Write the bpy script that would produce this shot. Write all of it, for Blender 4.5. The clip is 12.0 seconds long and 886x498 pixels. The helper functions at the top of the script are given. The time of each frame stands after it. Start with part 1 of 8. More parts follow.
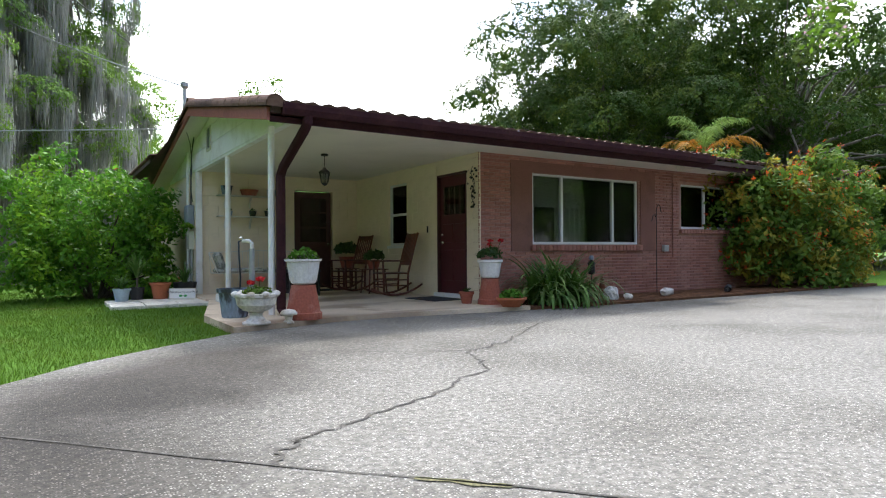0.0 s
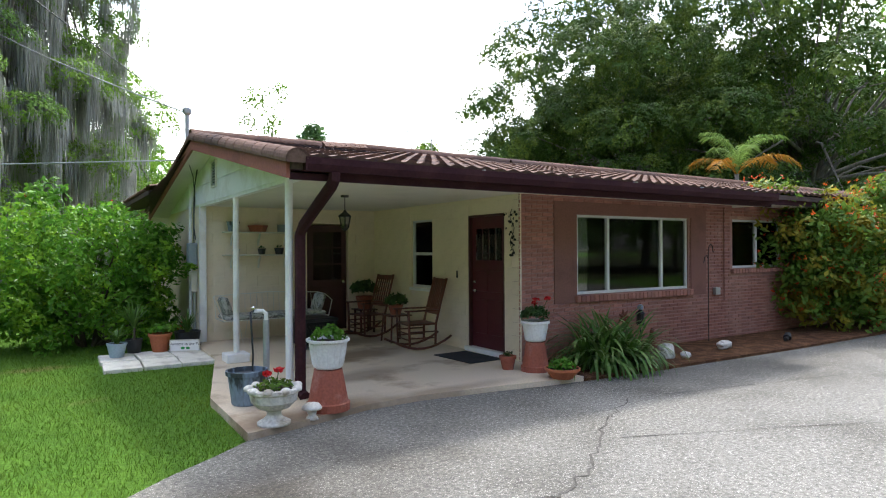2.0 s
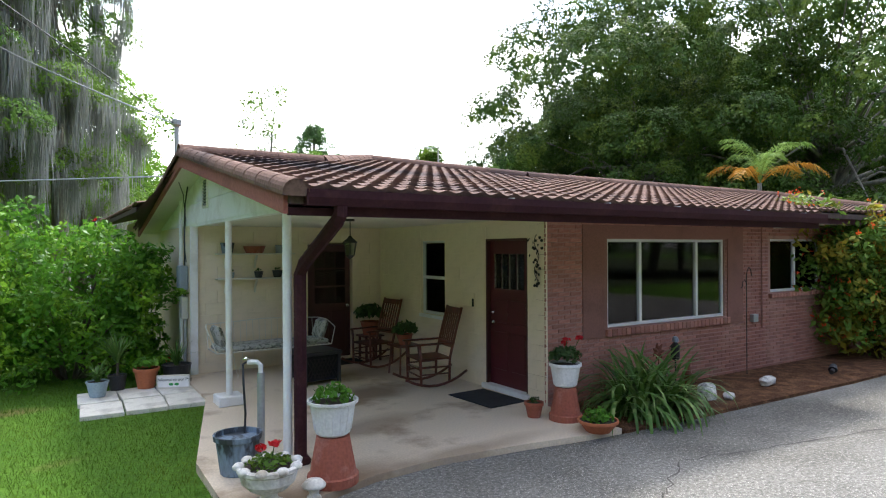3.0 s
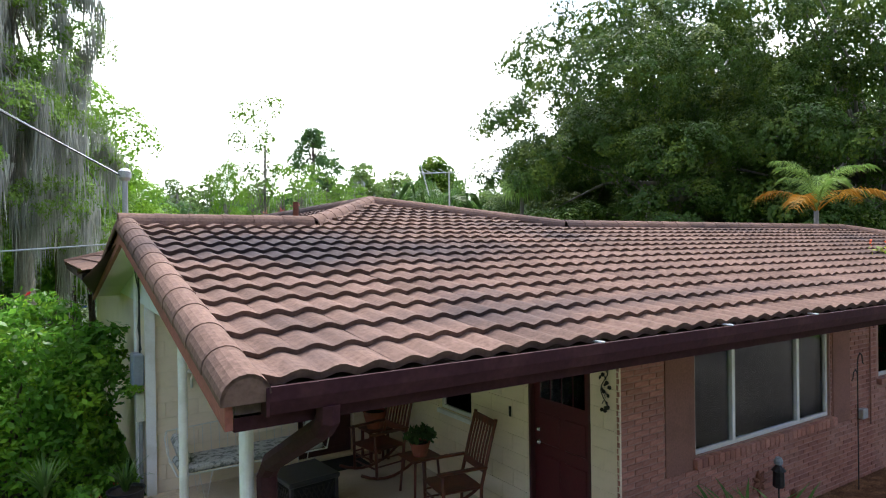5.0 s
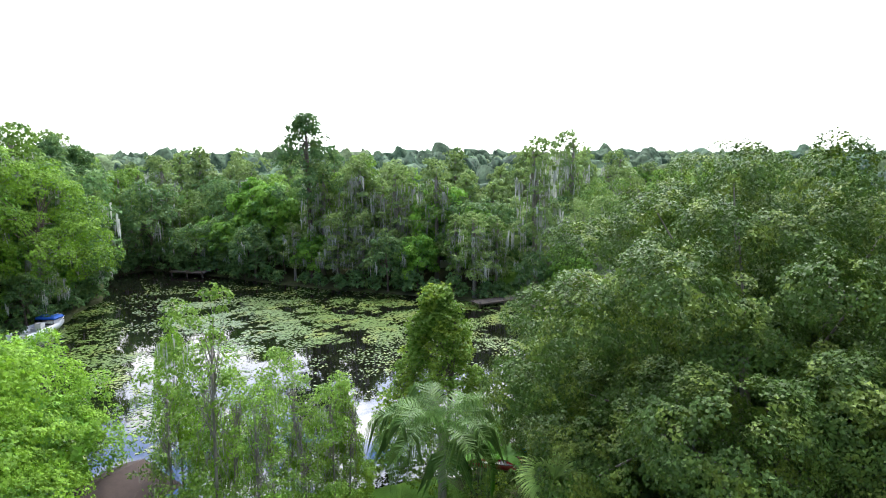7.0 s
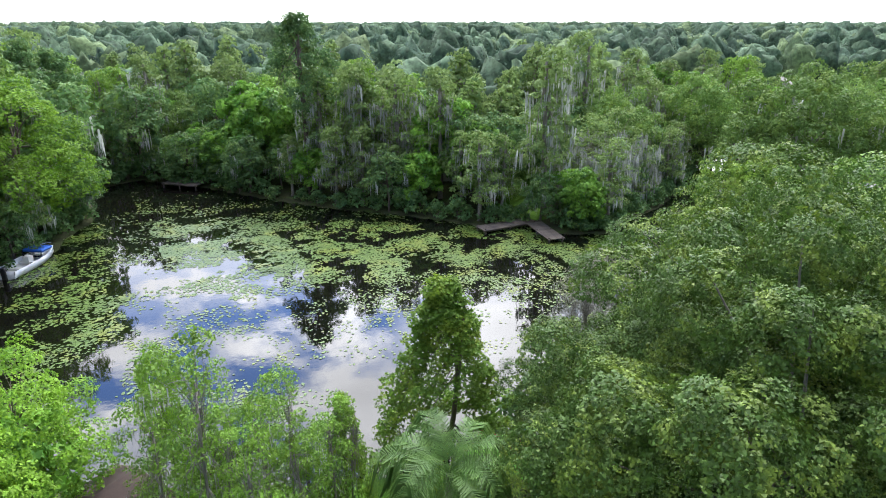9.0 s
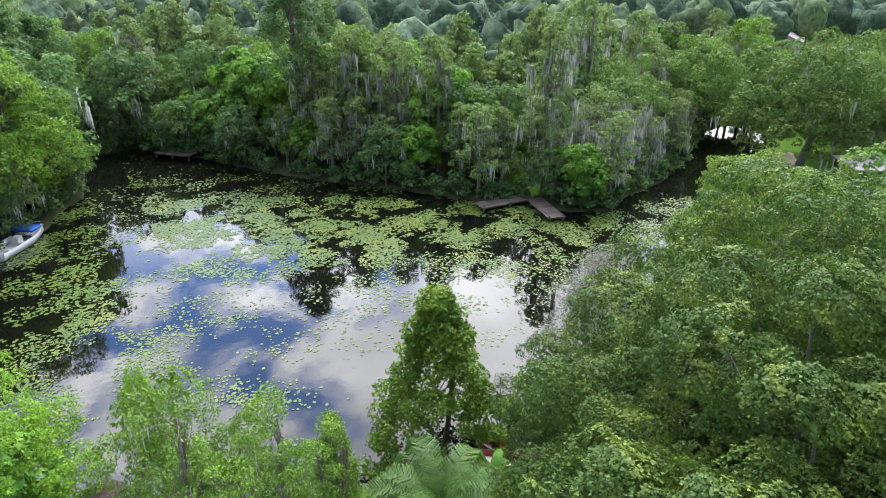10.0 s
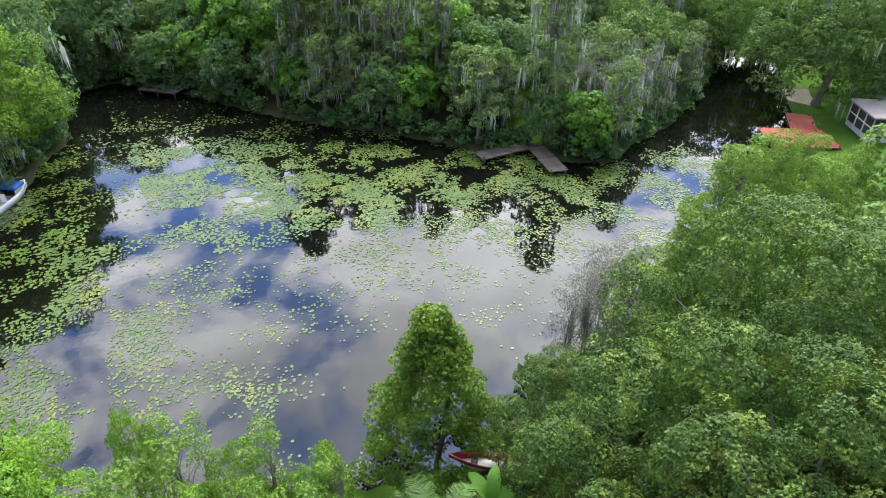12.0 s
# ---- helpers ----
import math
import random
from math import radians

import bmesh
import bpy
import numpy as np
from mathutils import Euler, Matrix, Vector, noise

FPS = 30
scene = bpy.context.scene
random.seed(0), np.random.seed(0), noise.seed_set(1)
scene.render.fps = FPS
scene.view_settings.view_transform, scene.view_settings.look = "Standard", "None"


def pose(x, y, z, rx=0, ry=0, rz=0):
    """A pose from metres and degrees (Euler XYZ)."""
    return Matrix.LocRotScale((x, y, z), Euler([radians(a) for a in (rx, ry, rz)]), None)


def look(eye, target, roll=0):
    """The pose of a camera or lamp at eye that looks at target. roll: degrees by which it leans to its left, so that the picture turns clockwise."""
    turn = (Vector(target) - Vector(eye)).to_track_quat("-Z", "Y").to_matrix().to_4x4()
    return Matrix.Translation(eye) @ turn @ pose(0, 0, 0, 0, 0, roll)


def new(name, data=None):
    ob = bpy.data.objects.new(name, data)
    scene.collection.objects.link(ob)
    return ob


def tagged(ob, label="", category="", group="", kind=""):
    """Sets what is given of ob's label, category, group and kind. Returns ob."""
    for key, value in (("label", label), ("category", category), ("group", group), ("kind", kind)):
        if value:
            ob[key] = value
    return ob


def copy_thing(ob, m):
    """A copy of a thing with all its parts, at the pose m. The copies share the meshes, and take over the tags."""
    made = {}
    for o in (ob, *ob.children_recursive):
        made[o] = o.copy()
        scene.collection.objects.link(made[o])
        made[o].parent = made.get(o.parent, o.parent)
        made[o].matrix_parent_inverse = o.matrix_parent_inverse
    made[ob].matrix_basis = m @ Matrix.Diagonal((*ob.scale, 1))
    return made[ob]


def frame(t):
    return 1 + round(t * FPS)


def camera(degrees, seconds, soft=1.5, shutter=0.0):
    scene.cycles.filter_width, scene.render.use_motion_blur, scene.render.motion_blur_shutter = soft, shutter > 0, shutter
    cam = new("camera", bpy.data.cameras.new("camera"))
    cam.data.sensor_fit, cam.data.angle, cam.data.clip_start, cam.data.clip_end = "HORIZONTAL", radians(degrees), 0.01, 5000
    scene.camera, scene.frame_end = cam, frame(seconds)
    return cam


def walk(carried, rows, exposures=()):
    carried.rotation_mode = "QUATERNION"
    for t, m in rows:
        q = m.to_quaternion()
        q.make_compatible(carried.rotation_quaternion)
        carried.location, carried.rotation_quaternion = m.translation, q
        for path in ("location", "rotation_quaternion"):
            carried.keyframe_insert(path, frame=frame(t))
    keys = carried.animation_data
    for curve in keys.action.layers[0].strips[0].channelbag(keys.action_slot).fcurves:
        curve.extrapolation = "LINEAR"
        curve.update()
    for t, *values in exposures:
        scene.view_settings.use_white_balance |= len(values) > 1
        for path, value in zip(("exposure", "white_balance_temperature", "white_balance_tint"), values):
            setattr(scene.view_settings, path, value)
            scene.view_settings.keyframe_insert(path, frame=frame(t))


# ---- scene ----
cam = camera(70.6, 12.0, 1.1)
PATH = [
    (0, (-6.03, -8.299, 0.852), (-4.951, -6.614, 0.863), -0.4),
    (0.5, (-5.974, -8.019, 1.094), (-4.898, -6.334, 1.099), -0.4),
    (1, (-5.944, -7.716, 1.294), (-4.868, -6.03, 1.302), -0.3),
    (1.5, (-5.909, -7.395, 1.492), (-4.832, -5.709, 1.497), -0.3),
    (2, (-5.821, -7.042, 1.687), (-4.745, -5.356, 1.69), -0.3),
    (2.5, (-5.691, -6.631, 1.883), (-4.616, -4.945, 1.884), -0.3),
    (3, (-5.487, -6.128, 2.092), (-4.412, -4.441, 2.093), -0.3),
    (3.2, (-5.392, -5.916, 2.204), (-4.318, -4.228, 2.2), -0.3),
    (4.8, (-4.608, -4.278, 3.059), (-3.537, -2.589, 3.059), -0.7),
    (5, (-4.528, -4.083, 3.199), (-3.456, -2.394, 3.192), -0.8),
    (5.5, (-4.325, -3.589, 3.521), (-3.253, -1.901, 3.515), -0.8),
    (6, (-3.727, -2.659, 4.268), (-2.657, -0.969, 4.257), -0.8),
    (6.2, (-3.011, -1.845, 5.585), (-1.943, -0.154, 5.563), -0.9),
    (6.4, (-2.212, -0.593, 7.226), (-1.146, 1.099, 7.203), -0.4),
    (6.5, (-1.749, -0.108, 8.156), (-0.685, 1.586, 8.135), -0.9),
    (6.6, (-1.355, 0.427, 9.354), (-0.297, 2.12, 9.313), -0.8),
    (6.8, (-0.575, 1.478, 12.203), (0.473, 3.166, 12.107), -0.5),
    (7, (0.004, 2.517, 14.679), (1.04, 4.202, 14.382), -0.3),
    (7.2, (0.128, 3.55, 16.048), (1.163, 5.21, 15.634), 0.1),
    (8.8, (1.753, 5.91, 18.691), (2.738, 7.52, 18.031), 0.0),
    (9, (1.987, 6.204, 19.007), (2.967, 7.808, 18.322), -0.0),
    (9.5, (2.593, 6.946, 19.979), (3.558, 8.526, 19.223), 0.1),
    (10, (3.254, 7.708, 20.856), (4.202, 9.265, 20.032), 0.1),
    (10.5, (3.779, 8.364, 21.723), (4.711, 9.893, 20.833), 0.1),
    (11, (4.235, 9.092, 22.547), (5.15, 10.592, 21.592), 0.2),
    (11.5, (4.69, 9.87, 23.375), (5.585, 11.337, 22.352), 0.2),
    (12, (5.166, 10.584, 24.225), (6.04, 12.016, 23.136), 0.2),
]
EXPO = [(0.0, -0.45, 6300, 11), (3.0, -0.30, 6300, 11), (4.8, -0.42, 6300, 11), (6.3, -0.58, 6300, 11), (7.2, -0.42, 6250, 12), (8.8, -0.52, 6200, 13), (12.0, -0.68, 6250, 12)]
walk(cam, [(t, look(eye, target, roll)) for t, eye, target, roll in PATH], EXPO)

# ---------------------------------------------------------------- light
SUN_HEADING, SUN_HEIGHT = 42.0, 58.0          # degrees from +y towards +x, and above the horizon
world = bpy.data.worlds.new("sky")
scene.world = world
world.use_nodes = True


def build_sky():
    nt = world.node_tree
    nt.nodes.clear()
    N, L = nt.nodes.new, nt.links.new
    out, bg = N("ShaderNodeOutputWorld"), N("ShaderNodeBackground")
    sky = N("ShaderNodeTexSky")
    sky.sky_type, sky.sun_disc = "NISHITA", False
    sky.sun_elevation, sky.sun_rotation = radians(SUN_HEIGHT), radians(SUN_HEADING)
    sky.air_density, sky.dust_density, sky.ozone_density = 1.0, 1.0, 1.5
    tc = N("ShaderNodeTexCoord")
    sep = N("ShaderNodeSeparateXYZ")
    L(tc.outputs["Generated"], sep.inputs[0])
    # clouds lie on a flat sheet: the direction is spread out by its height
    up = N("ShaderNodeMath"); up.operation = "MAXIMUM"; up.inputs[1].default_value = 0.06
    L(sep.outputs["Z"], up.inputs[0])
    dx = N("ShaderNodeMath"); dx.operation = "DIVIDE"
    dy = N("ShaderNodeMath"); dy.operation = "DIVIDE"
    L(sep.outputs["X"], dx.inputs[0]); L(up.outputs[0], dx.inputs[1])
    L(sep.outputs["Y"], dy.inputs[0]); L(up.outputs[0], dy.inputs[1])
    flat = N("ShaderNodeCombineXYZ")
    L(dx.outputs[0], flat.inputs[0]); L(dy.outputs[0], flat.inputs[1])
    n1 = N("ShaderNodeTexNoise"); n1.inputs["Scale"].default_value = 2.3; n1.inputs["Detail"].default_value = 8; n1.inputs["Roughness"].default_value = 0.6
    n1.inputs["Distortion"].default_value = 0.3
    L(flat.outputs[0], n1.inputs["Vector"])
    cover = N("ShaderNodeMapRange"); cover.inputs["From Min"].default_value = 0.44; cover.inputs["From Max"].default_value = 0.57
    more = N("ShaderNodeMapRange"); more.inputs["From Min"].default_value = 0.52; more.inputs["From Max"].default_value = 0.72; more.inputs["To Max"].default_value = 0.06
    L(sep.outputs["Z"], more.inputs["Value"])
    thick = N("ShaderNodeMath"); thick.operation = "ADD"; L(n1.outputs["Fac"], thick.inputs[0]); L(more.outputs[0], thick.inputs[1])
    L(thick.outputs[0], cover.inputs["Value"])
    # solid cloud towards the horizon
    low = N("ShaderNodeMapRange"); low.inputs["From Min"].default_value = 0.29; low.inputs["From Max"].default_value = 0.42
    low.inputs["To Min"].default_value = 1.0; low.inputs["To Max"].default_value = 0.0
    L(sep.outputs["Z"], low.inputs["Value"])
    mx = N("ShaderNodeMath"); mx.operation = "MAXIMUM"
    L(cover.outputs[0], mx.inputs[0]); L(low.outputs[0], mx.inputs[1])
    # brightness of the cloud: thick parts are grey, thin ones white
    n2 = N("ShaderNodeTexNoise"); n2.inputs["Scale"].default_value = 1.1; n2.inputs["Detail"].default_value = 5
    off = N("ShaderNodeVectorMath"); off.operation = "ADD"; off.inputs[1].default_value = (7.3, 2.1, 0)
    L(flat.outputs[0], off.inputs[0]); L(off.outputs[0], n2.inputs["Vector"])
    shade = N("ShaderNodeMapRange"); shade.inputs["From Min"].default_value = 0.35; shade.inputs["From Max"].default_value = 0.68
    shade.inputs["To Min"].default_value = CLOUD_BRIGHT; shade.inputs["To Max"].default_value = CLOUD_DARK
    L(n2.outputs["Fac"], shade.inputs["Value"])
    band = N("ShaderNodeMapRange"); band.inputs["From Min"].default_value = 0.25; band.inputs["From Max"].default_value = 0.70
    band.inputs["To Min"].default_value = 0.0; band.inputs["To Max"].default_value = 1.0
    L(sep.outputs["Z"], band.inputs["Value"])
    lev = N("ShaderNodeMix"); lev.data_type = "FLOAT"
    L(band.outputs[0], lev.inputs["Factor"])
    lev.inputs["A"].default_value = CLOUD_LOW
    L(shade.outputs[0], lev.inputs["B"])
    # the cloud is brightest round the hidden sun
    nv = N("ShaderNodeVectorMath"); nv.operation = "NORMALIZE"; L(tc.outputs["Generated"], nv.inputs[0])
    dot = N("ShaderNodeVectorMath"); dot.operation = "DOT_PRODUCT"
    a, e = radians(GLOW_HEADING), radians(GLOW_HEIGHT)
    dot.inputs[1].default_value = (math.sin(a) * math.cos(e), math.cos(a) * math.cos(e), math.sin(e))
    L(nv.outputs[0], dot.inputs[0])
    glow = N("ShaderNodeMapRange"); glow.interpolation_type = "SMOOTHSTEP"
    glow.inputs["From Min"].default_value = 0.5; glow.inputs["From Max"].default_value = 1.0
    glow.inputs["To Min"].default_value = 1.0; glow.inputs["To Max"].default_value = GLOW
    L(dot.outputs["Value"], glow.inputs["Value"])
    veil = N("ShaderNodeMapRange"); veil.inputs["From Min"].default_value = 0.978; veil.inputs["From Max"].default_value = 0.993
    L(dot.outputs["Value"], veil.inputs["Value"])
    mv = N("ShaderNodeMath"); mv.operation = "MAXIMUM"
    L(mx.outputs[0], mv.inputs[0]); L(veil.outputs[0], mv.inputs[1])
    lit = N("ShaderNodeMath"); lit.operation = "MULTIPLY"
    L(lev.outputs["Result"], lit.inputs[0]); L(glow.outputs[0], lit.inputs[1])
    cl = N("ShaderNodeMix"); cl.data_type = "RGBA"; cl.blend_type = "MULTIPLY"; cl.inputs["Factor"].default_value = 1
    cl.inputs["A"].default_value = (1.0, 1.0, 0.985, 1)
    L(lit.outputs[0], cl.inputs["B"])
    blue = N("ShaderNodeMix"); blue.data_type = "RGBA"; blue.blend_type = "MULTIPLY"; blue.inputs["Factor"].default_value = 1
    blue.inputs["B"].default_value = (0.62 * SKY_GAIN, 0.88 * SKY_GAIN, 1.3 * SKY_GAIN, 1)
    L(sky.outputs[0], blue.inputs["A"])
    mix = N("ShaderNodeMix"); mix.data_type = "RGBA"
    L(mv.outputs[0], mix.inputs["Factor"]); L(blue.outputs["Result"], mix.inputs["A"]); L(cl.outputs["Result"], mix.inputs["B"])
    L(mix.outputs["Result"], bg.inputs["Color"])
    bg.inputs["Strength"].default_value = 1.0
    L(bg.outputs[0], out.inputs["Surface"])


CLOUD_LOW, CLOUD_BRIGHT, CLOUD_DARK, SKY_GAIN = 0.9, 2.8, 0.9, 0.7
GLOW, GLOW_HEADING, GLOW_HEIGHT = 8.5, 38.0, 32.0
build_sky()
sun_data = bpy.data.lights.new("sun", "SUN")
sun_data.energy, sun_data.angle, sun_data.color = 5.0, radians(6), (1.0, 0.95, 0.86)
sun = new("sun", sun_data)
sh, se = radians(SUN_HEADING), radians(SUN_HEIGHT)
sun.matrix_world = look((300 * math.sin(sh) * math.cos(se), 300 * math.cos(sh) * math.cos(se), 300 * math.sin(se)), (0, 0, 0))


# ---------------------------------------------------------------- materials
def mat(name, base, rough=0.7, vary=0.25, scale=3.0, fine=40.0, bump=0.0, bump_scale=None, metal=0.0, second=None, coat=0.0,
        island=0.0, objects=0.0, spec=0.5, streak=None, second_at=(0.5, 0.62), translucent=0.0, placed_by="Object"):
    """A surface with a base colour, broad stains of a second colour, fine grain and relief."""
    m = bpy.data.materials.new(name)
    m.use_nodes = True
    nt = m.node_tree
    N, L = nt.nodes.new, nt.links.new
    b = nt.nodes["Principled BSDF"]
    tc = N("ShaderNodeTexCoord")
    src = tc.outputs["Object"]
    if placed_by == "Position":
        src = N("ShaderNodeNewGeometry").outputs["Position"]
    if streak:
        mp = N("ShaderNodeMapping"); mp.inputs["Scale"].default_value = streak
        L(src, mp.inputs["Vector"]); src = mp.outputs[0]
    big = N("ShaderNodeTexNoise"); big.inputs["Scale"].default_value = scale; big.inputs["Detail"].default_value = 5; big.inputs["Roughness"].default_value = 0.6
    L(src, big.inputs["Vector"])
    col = N("ShaderNodeMix"); col.data_type = "RGBA"
    ramp = N("ShaderNodeMapRange"); ramp.inputs["From Min"].default_value, ramp.inputs["From Max"].default_value = second_at
    L(big.outputs["Fac"], ramp.inputs["Value"]); L(ramp.outputs[0], col.inputs["Factor"])
    s = second or tuple(c * (1 - vary) for c in base)
    col.inputs["A"].default_value, col.inputs["B"].default_value = (*base, 1), (*s, 1)
    small = N("ShaderNodeTexNoise"); small.inputs["Scale"].default_value = fine; small.inputs["Detail"].default_value = 4
    L(src, small.inputs["Vector"])
    g = N("ShaderNodeMapRange"); g.inputs["From Min"].default_value = 0.3; g.inputs["From Max"].default_value = 0.7
    g.inputs["To Min"].default_value = 1 - vary; g.inputs["To Max"].default_value = 1 + vary
    L(small.outputs["Fac"], g.inputs["Value"])
    cur = g.outputs[0]
    for amount, node, sock in ((island, "ShaderNodeNewGeometry", "Random Per Island"), (objects, "ShaderNodeObjectInfo", "Random")):
        if amount:
            r = N(node); mr = N("ShaderNodeMapRange"); mr.inputs["To Min"].default_value = 1 - amount; mr.inputs["To Max"].default_value = 1 + amount
            L(r.outputs[sock], mr.inputs["Value"])
            mm = N("ShaderNodeMath"); mm.operation = "MULTIPLY"; L(cur, mm.inputs[0]); L(mr.outputs[0], mm.inputs[1]); cur = mm.outputs[0]
    mul = N("ShaderNodeMix"); mul.data_type = "RGBA"; mul.blend_type = "MULTIPLY"; mul.inputs["Factor"].default_value = 1
    L(col.outputs["Result"], mul.inputs["A"]); L(cur, mul.inputs["B"])
    L(mul.outputs["Result"], b.inputs["Base Color"])
    b.inputs["Roughness"].default_value, b.inputs["Metallic"].default_value = rough, metal
    b.inputs["Specular IOR Level"].default_value = spec
    b.inputs["Coat Weight"].default_value = coat
    if bump:
        bn = N("ShaderNodeTexNoise"); bn.inputs["Scale"].default_value = bump_scale or fine; bn.inputs["Detail"].default_value = 5
        L(src, bn.inputs["Vector"])
        bp = N("ShaderNodeBump"); bp.inputs["Strength"].default_value = 0.6; bp.inputs["Distance"].default_value = bump
        L(bn.outputs["Fac"], bp.inputs["Height"]); L(bp.outputs[0], b.inputs["Normal"])
    if translucent:
        tr = N("ShaderNodeBsdfTranslucent"); ms = N("ShaderNodeMixShader"); ms.inputs[0].default_value = translucent
        L(mul.outputs["Result"], tr.inputs["Color"])
        L(b.outputs[0], ms.inputs[1]); L(tr.outputs[0], ms.inputs[2])
        L(ms.outputs[0], nt.nodes["Material Output"].inputs["Surface"])
    return m


def leaf_mat(name, base, second, translucent=0.38, rough=0.62, vary=0.25, scale=0.55, spec=0.22):
    return mat(name, base, rough=rough, second=second, vary=0.1, island=vary, objects=0.18, scale=scale, fine=9, translucent=translucent, spec=spec)


M = {}
M["oak_leaf"] = leaf_mat("oak_leaf", (0.07, 0.134, 0.022), (0.175, 0.25, 0.037), vary=0.35, translucent=0.24, rough=0.55, scale=1.1, spec=0.25)
M["pale_oak_leaf"] = leaf_mat("pale_oak_leaf", (0.135, 0.235, 0.052), (0.215, 0.32, 0.066), vary=0.3, translucent=0.34)
# dark_leaf and cypress_leaf carry extra blue for haze over the far bank
M["dark_leaf"] = leaf_mat("dark_leaf", (0.105, 0.20, 0.066), (0.185, 0.29, 0.076))
M["fresh_leaf"] = leaf_mat("fresh_leaf", (0.18, 0.35, 0.045), (0.105, 0.245, 0.045))
M["yellow_leaf"] = leaf_mat("yellow_leaf", (0.205, 0.37, 0.03), (0.10, 0.22, 0.025), vary=0.3, scale=0.9)
M["cypress_leaf"] = leaf_mat("cypress_leaf", (0.21, 0.30, 0.088), (0.135, 0.22, 0.07))
M["feather_leaf"] = leaf_mat("feather_leaf", (0.195, 0.33, 0.048), (0.125, 0.245, 0.043))
M["areca_leaf"] = leaf_mat("areca_leaf", (0.25, 0.38, 0.087), (0.16, 0.3, 0.072))
# the extra blue in these three stands in for haze over distant woods
M["far_haze_leaf"] = mat("far_haze_leaf", (0.115, 0.18, 0.10), rough=0.85, second=(0.07, 0.12, 0.075), vary=0.5, scale=0.09, fine=0.9, island=0.25, translucent=0.3, spec=0.2)
M["far_haze_dark"] = mat("far_haze_dark", (0.075, 0.125, 0.07), rough=0.85, second=(0.05, 0.09, 0.055), vary=0.5, scale=0.09, fine=0.9, island=0.25, translucent=0.3, spec=0.2)
M["far_haze_pale"] = mat("far_haze_pale", (0.155, 0.22, 0.095), rough=0.85, second=(0.11, 0.165, 0.08), vary=0.5, scale=0.09, fine=0.9, island=0.25, translucent=0.3, spec=0.2)
M["twig_grey"] = leaf_mat("twig_grey", (0.26, 0.25, 0.2), (0.2, 0.22, 0.13), translucent=0.2, rough=0.9)
M["cone_leaf"] = leaf_mat("cone_leaf", (0.15, 0.27, 0.033), (0.26, 0.37, 0.042), scale=0.9, translucent=0.42)
M["soft_leaf"] = leaf_mat("soft_leaf", (0.23, 0.36, 0.055), (0.15, 0.27, 0.045), scale=0.9)
M["shrub_leaf"] = leaf_mat("shrub_leaf", (0.10, 0.24, 0.026), (0.235, 0.41, 0.036), translucent=0.45, rough=0.4, scale=1.6, vary=0.35)
M["fire_leaf"] = leaf_mat("fire_leaf", (0.11, 0.2, 0.028), (0.31, 0.26, 0.03), scale=1.2, vary=0.35)
M["red_flower"] = leaf_mat("red_flower", (0.55, 0.025, 0.03), (0.6, 0.05, 0.05))
M["orange_flower"] = leaf_mat("orange_flower", (0.55, 0.075, 0.02), (0.6, 0.16, 0.02))
M["pale_pink"] = leaf_mat("pale_pink", (0.72, 0.45, 0.55), (0.65, 0.35, 0.48))
M["pink_flower"] = leaf_mat("pink_flower", (0.52, 0.15, 0.15), (0.5, 0.22, 0.16))
M["palm_leaf"] = leaf_mat("palm_leaf", (0.10, 0.19, 0.045), (0.15, 0.25, 0.06), rough=0.45)
M["gold_leaf"] = leaf_mat("gold_leaf", (0.55, 0.27, 0.03), (0.4, 0.25, 0.05))
M["moss"] = leaf_mat("moss", (0.44, 0.45, 0.41), (0.30, 0.32, 0.27), translucent=0.3, rough=0.9)
M["grass_blade"] = leaf_mat("grass_blade", (0.082, 0.155, 0.012), (0.125, 0.19, 0.02), translucent=0.25, vary=0.35)
M["lily_pad"] = leaf_mat("lily_pad", (0.085, 0.145, 0.026), (0.15, 0.192, 0.03), translucent=0.05, rough=0.36, vary=0.3, spec=0.4)
M["bark"] = mat("bark", (0.11, 0.085, 0.065), rough=0.9, vary=0.35, scale=2, fine=18, bump=0.03, streak=(1, 1, 0.25))
M["grey_bark"] = mat("grey_bark", (0.22, 0.20, 0.17), rough=0.9, vary=0.35, scale=2, fine=18, bump=0.03, streak=(1, 1, 0.25))


# ---------------------------------------------------------------- shapes
def mesh_object(name, verts, faces, material, parent=None, label="", smooth=False):
    me = bpy.data.meshes.new(name)
    me.from_pydata(verts if isinstance(verts, list) else verts.tolist(), [], faces if isinstance(faces, list) else faces.tolist())
    me.materials.append(material)
    if smooth:
        me.polygons.foreach_set("use_smooth", [True] * len(me.polygons))
    ob = new(name, me)
    if parent is not None:
        ob.parent = parent
    if label:
        ob["label"] = label
    return ob


def part(name, bm, material, parent=None, label="", smooth=False):
    me = bpy.data.meshes.new(name)
    bmesh.ops.recalc_face_normals(bm, faces=bm.faces)
    bm.to_mesh(me)
    bm.free()
    me.materials.append(material)
    if smooth:
        me.polygons.foreach_set("use_smooth", [True] * len(me.polygons))
    ob = new(name, me)
    if parent is not None:
        ob.parent = parent
    if label:
        ob["label"] = label
    return ob


def thing(name, label, category, group="", at=(0, 0, 0), turn=0.0, kind=""):
    ob = new(name)
    ob.matrix_basis = pose(*at, 0, 0, turn)
    ob.empty_display_size = 0.1
    return tagged(ob, label, category, group, kind)


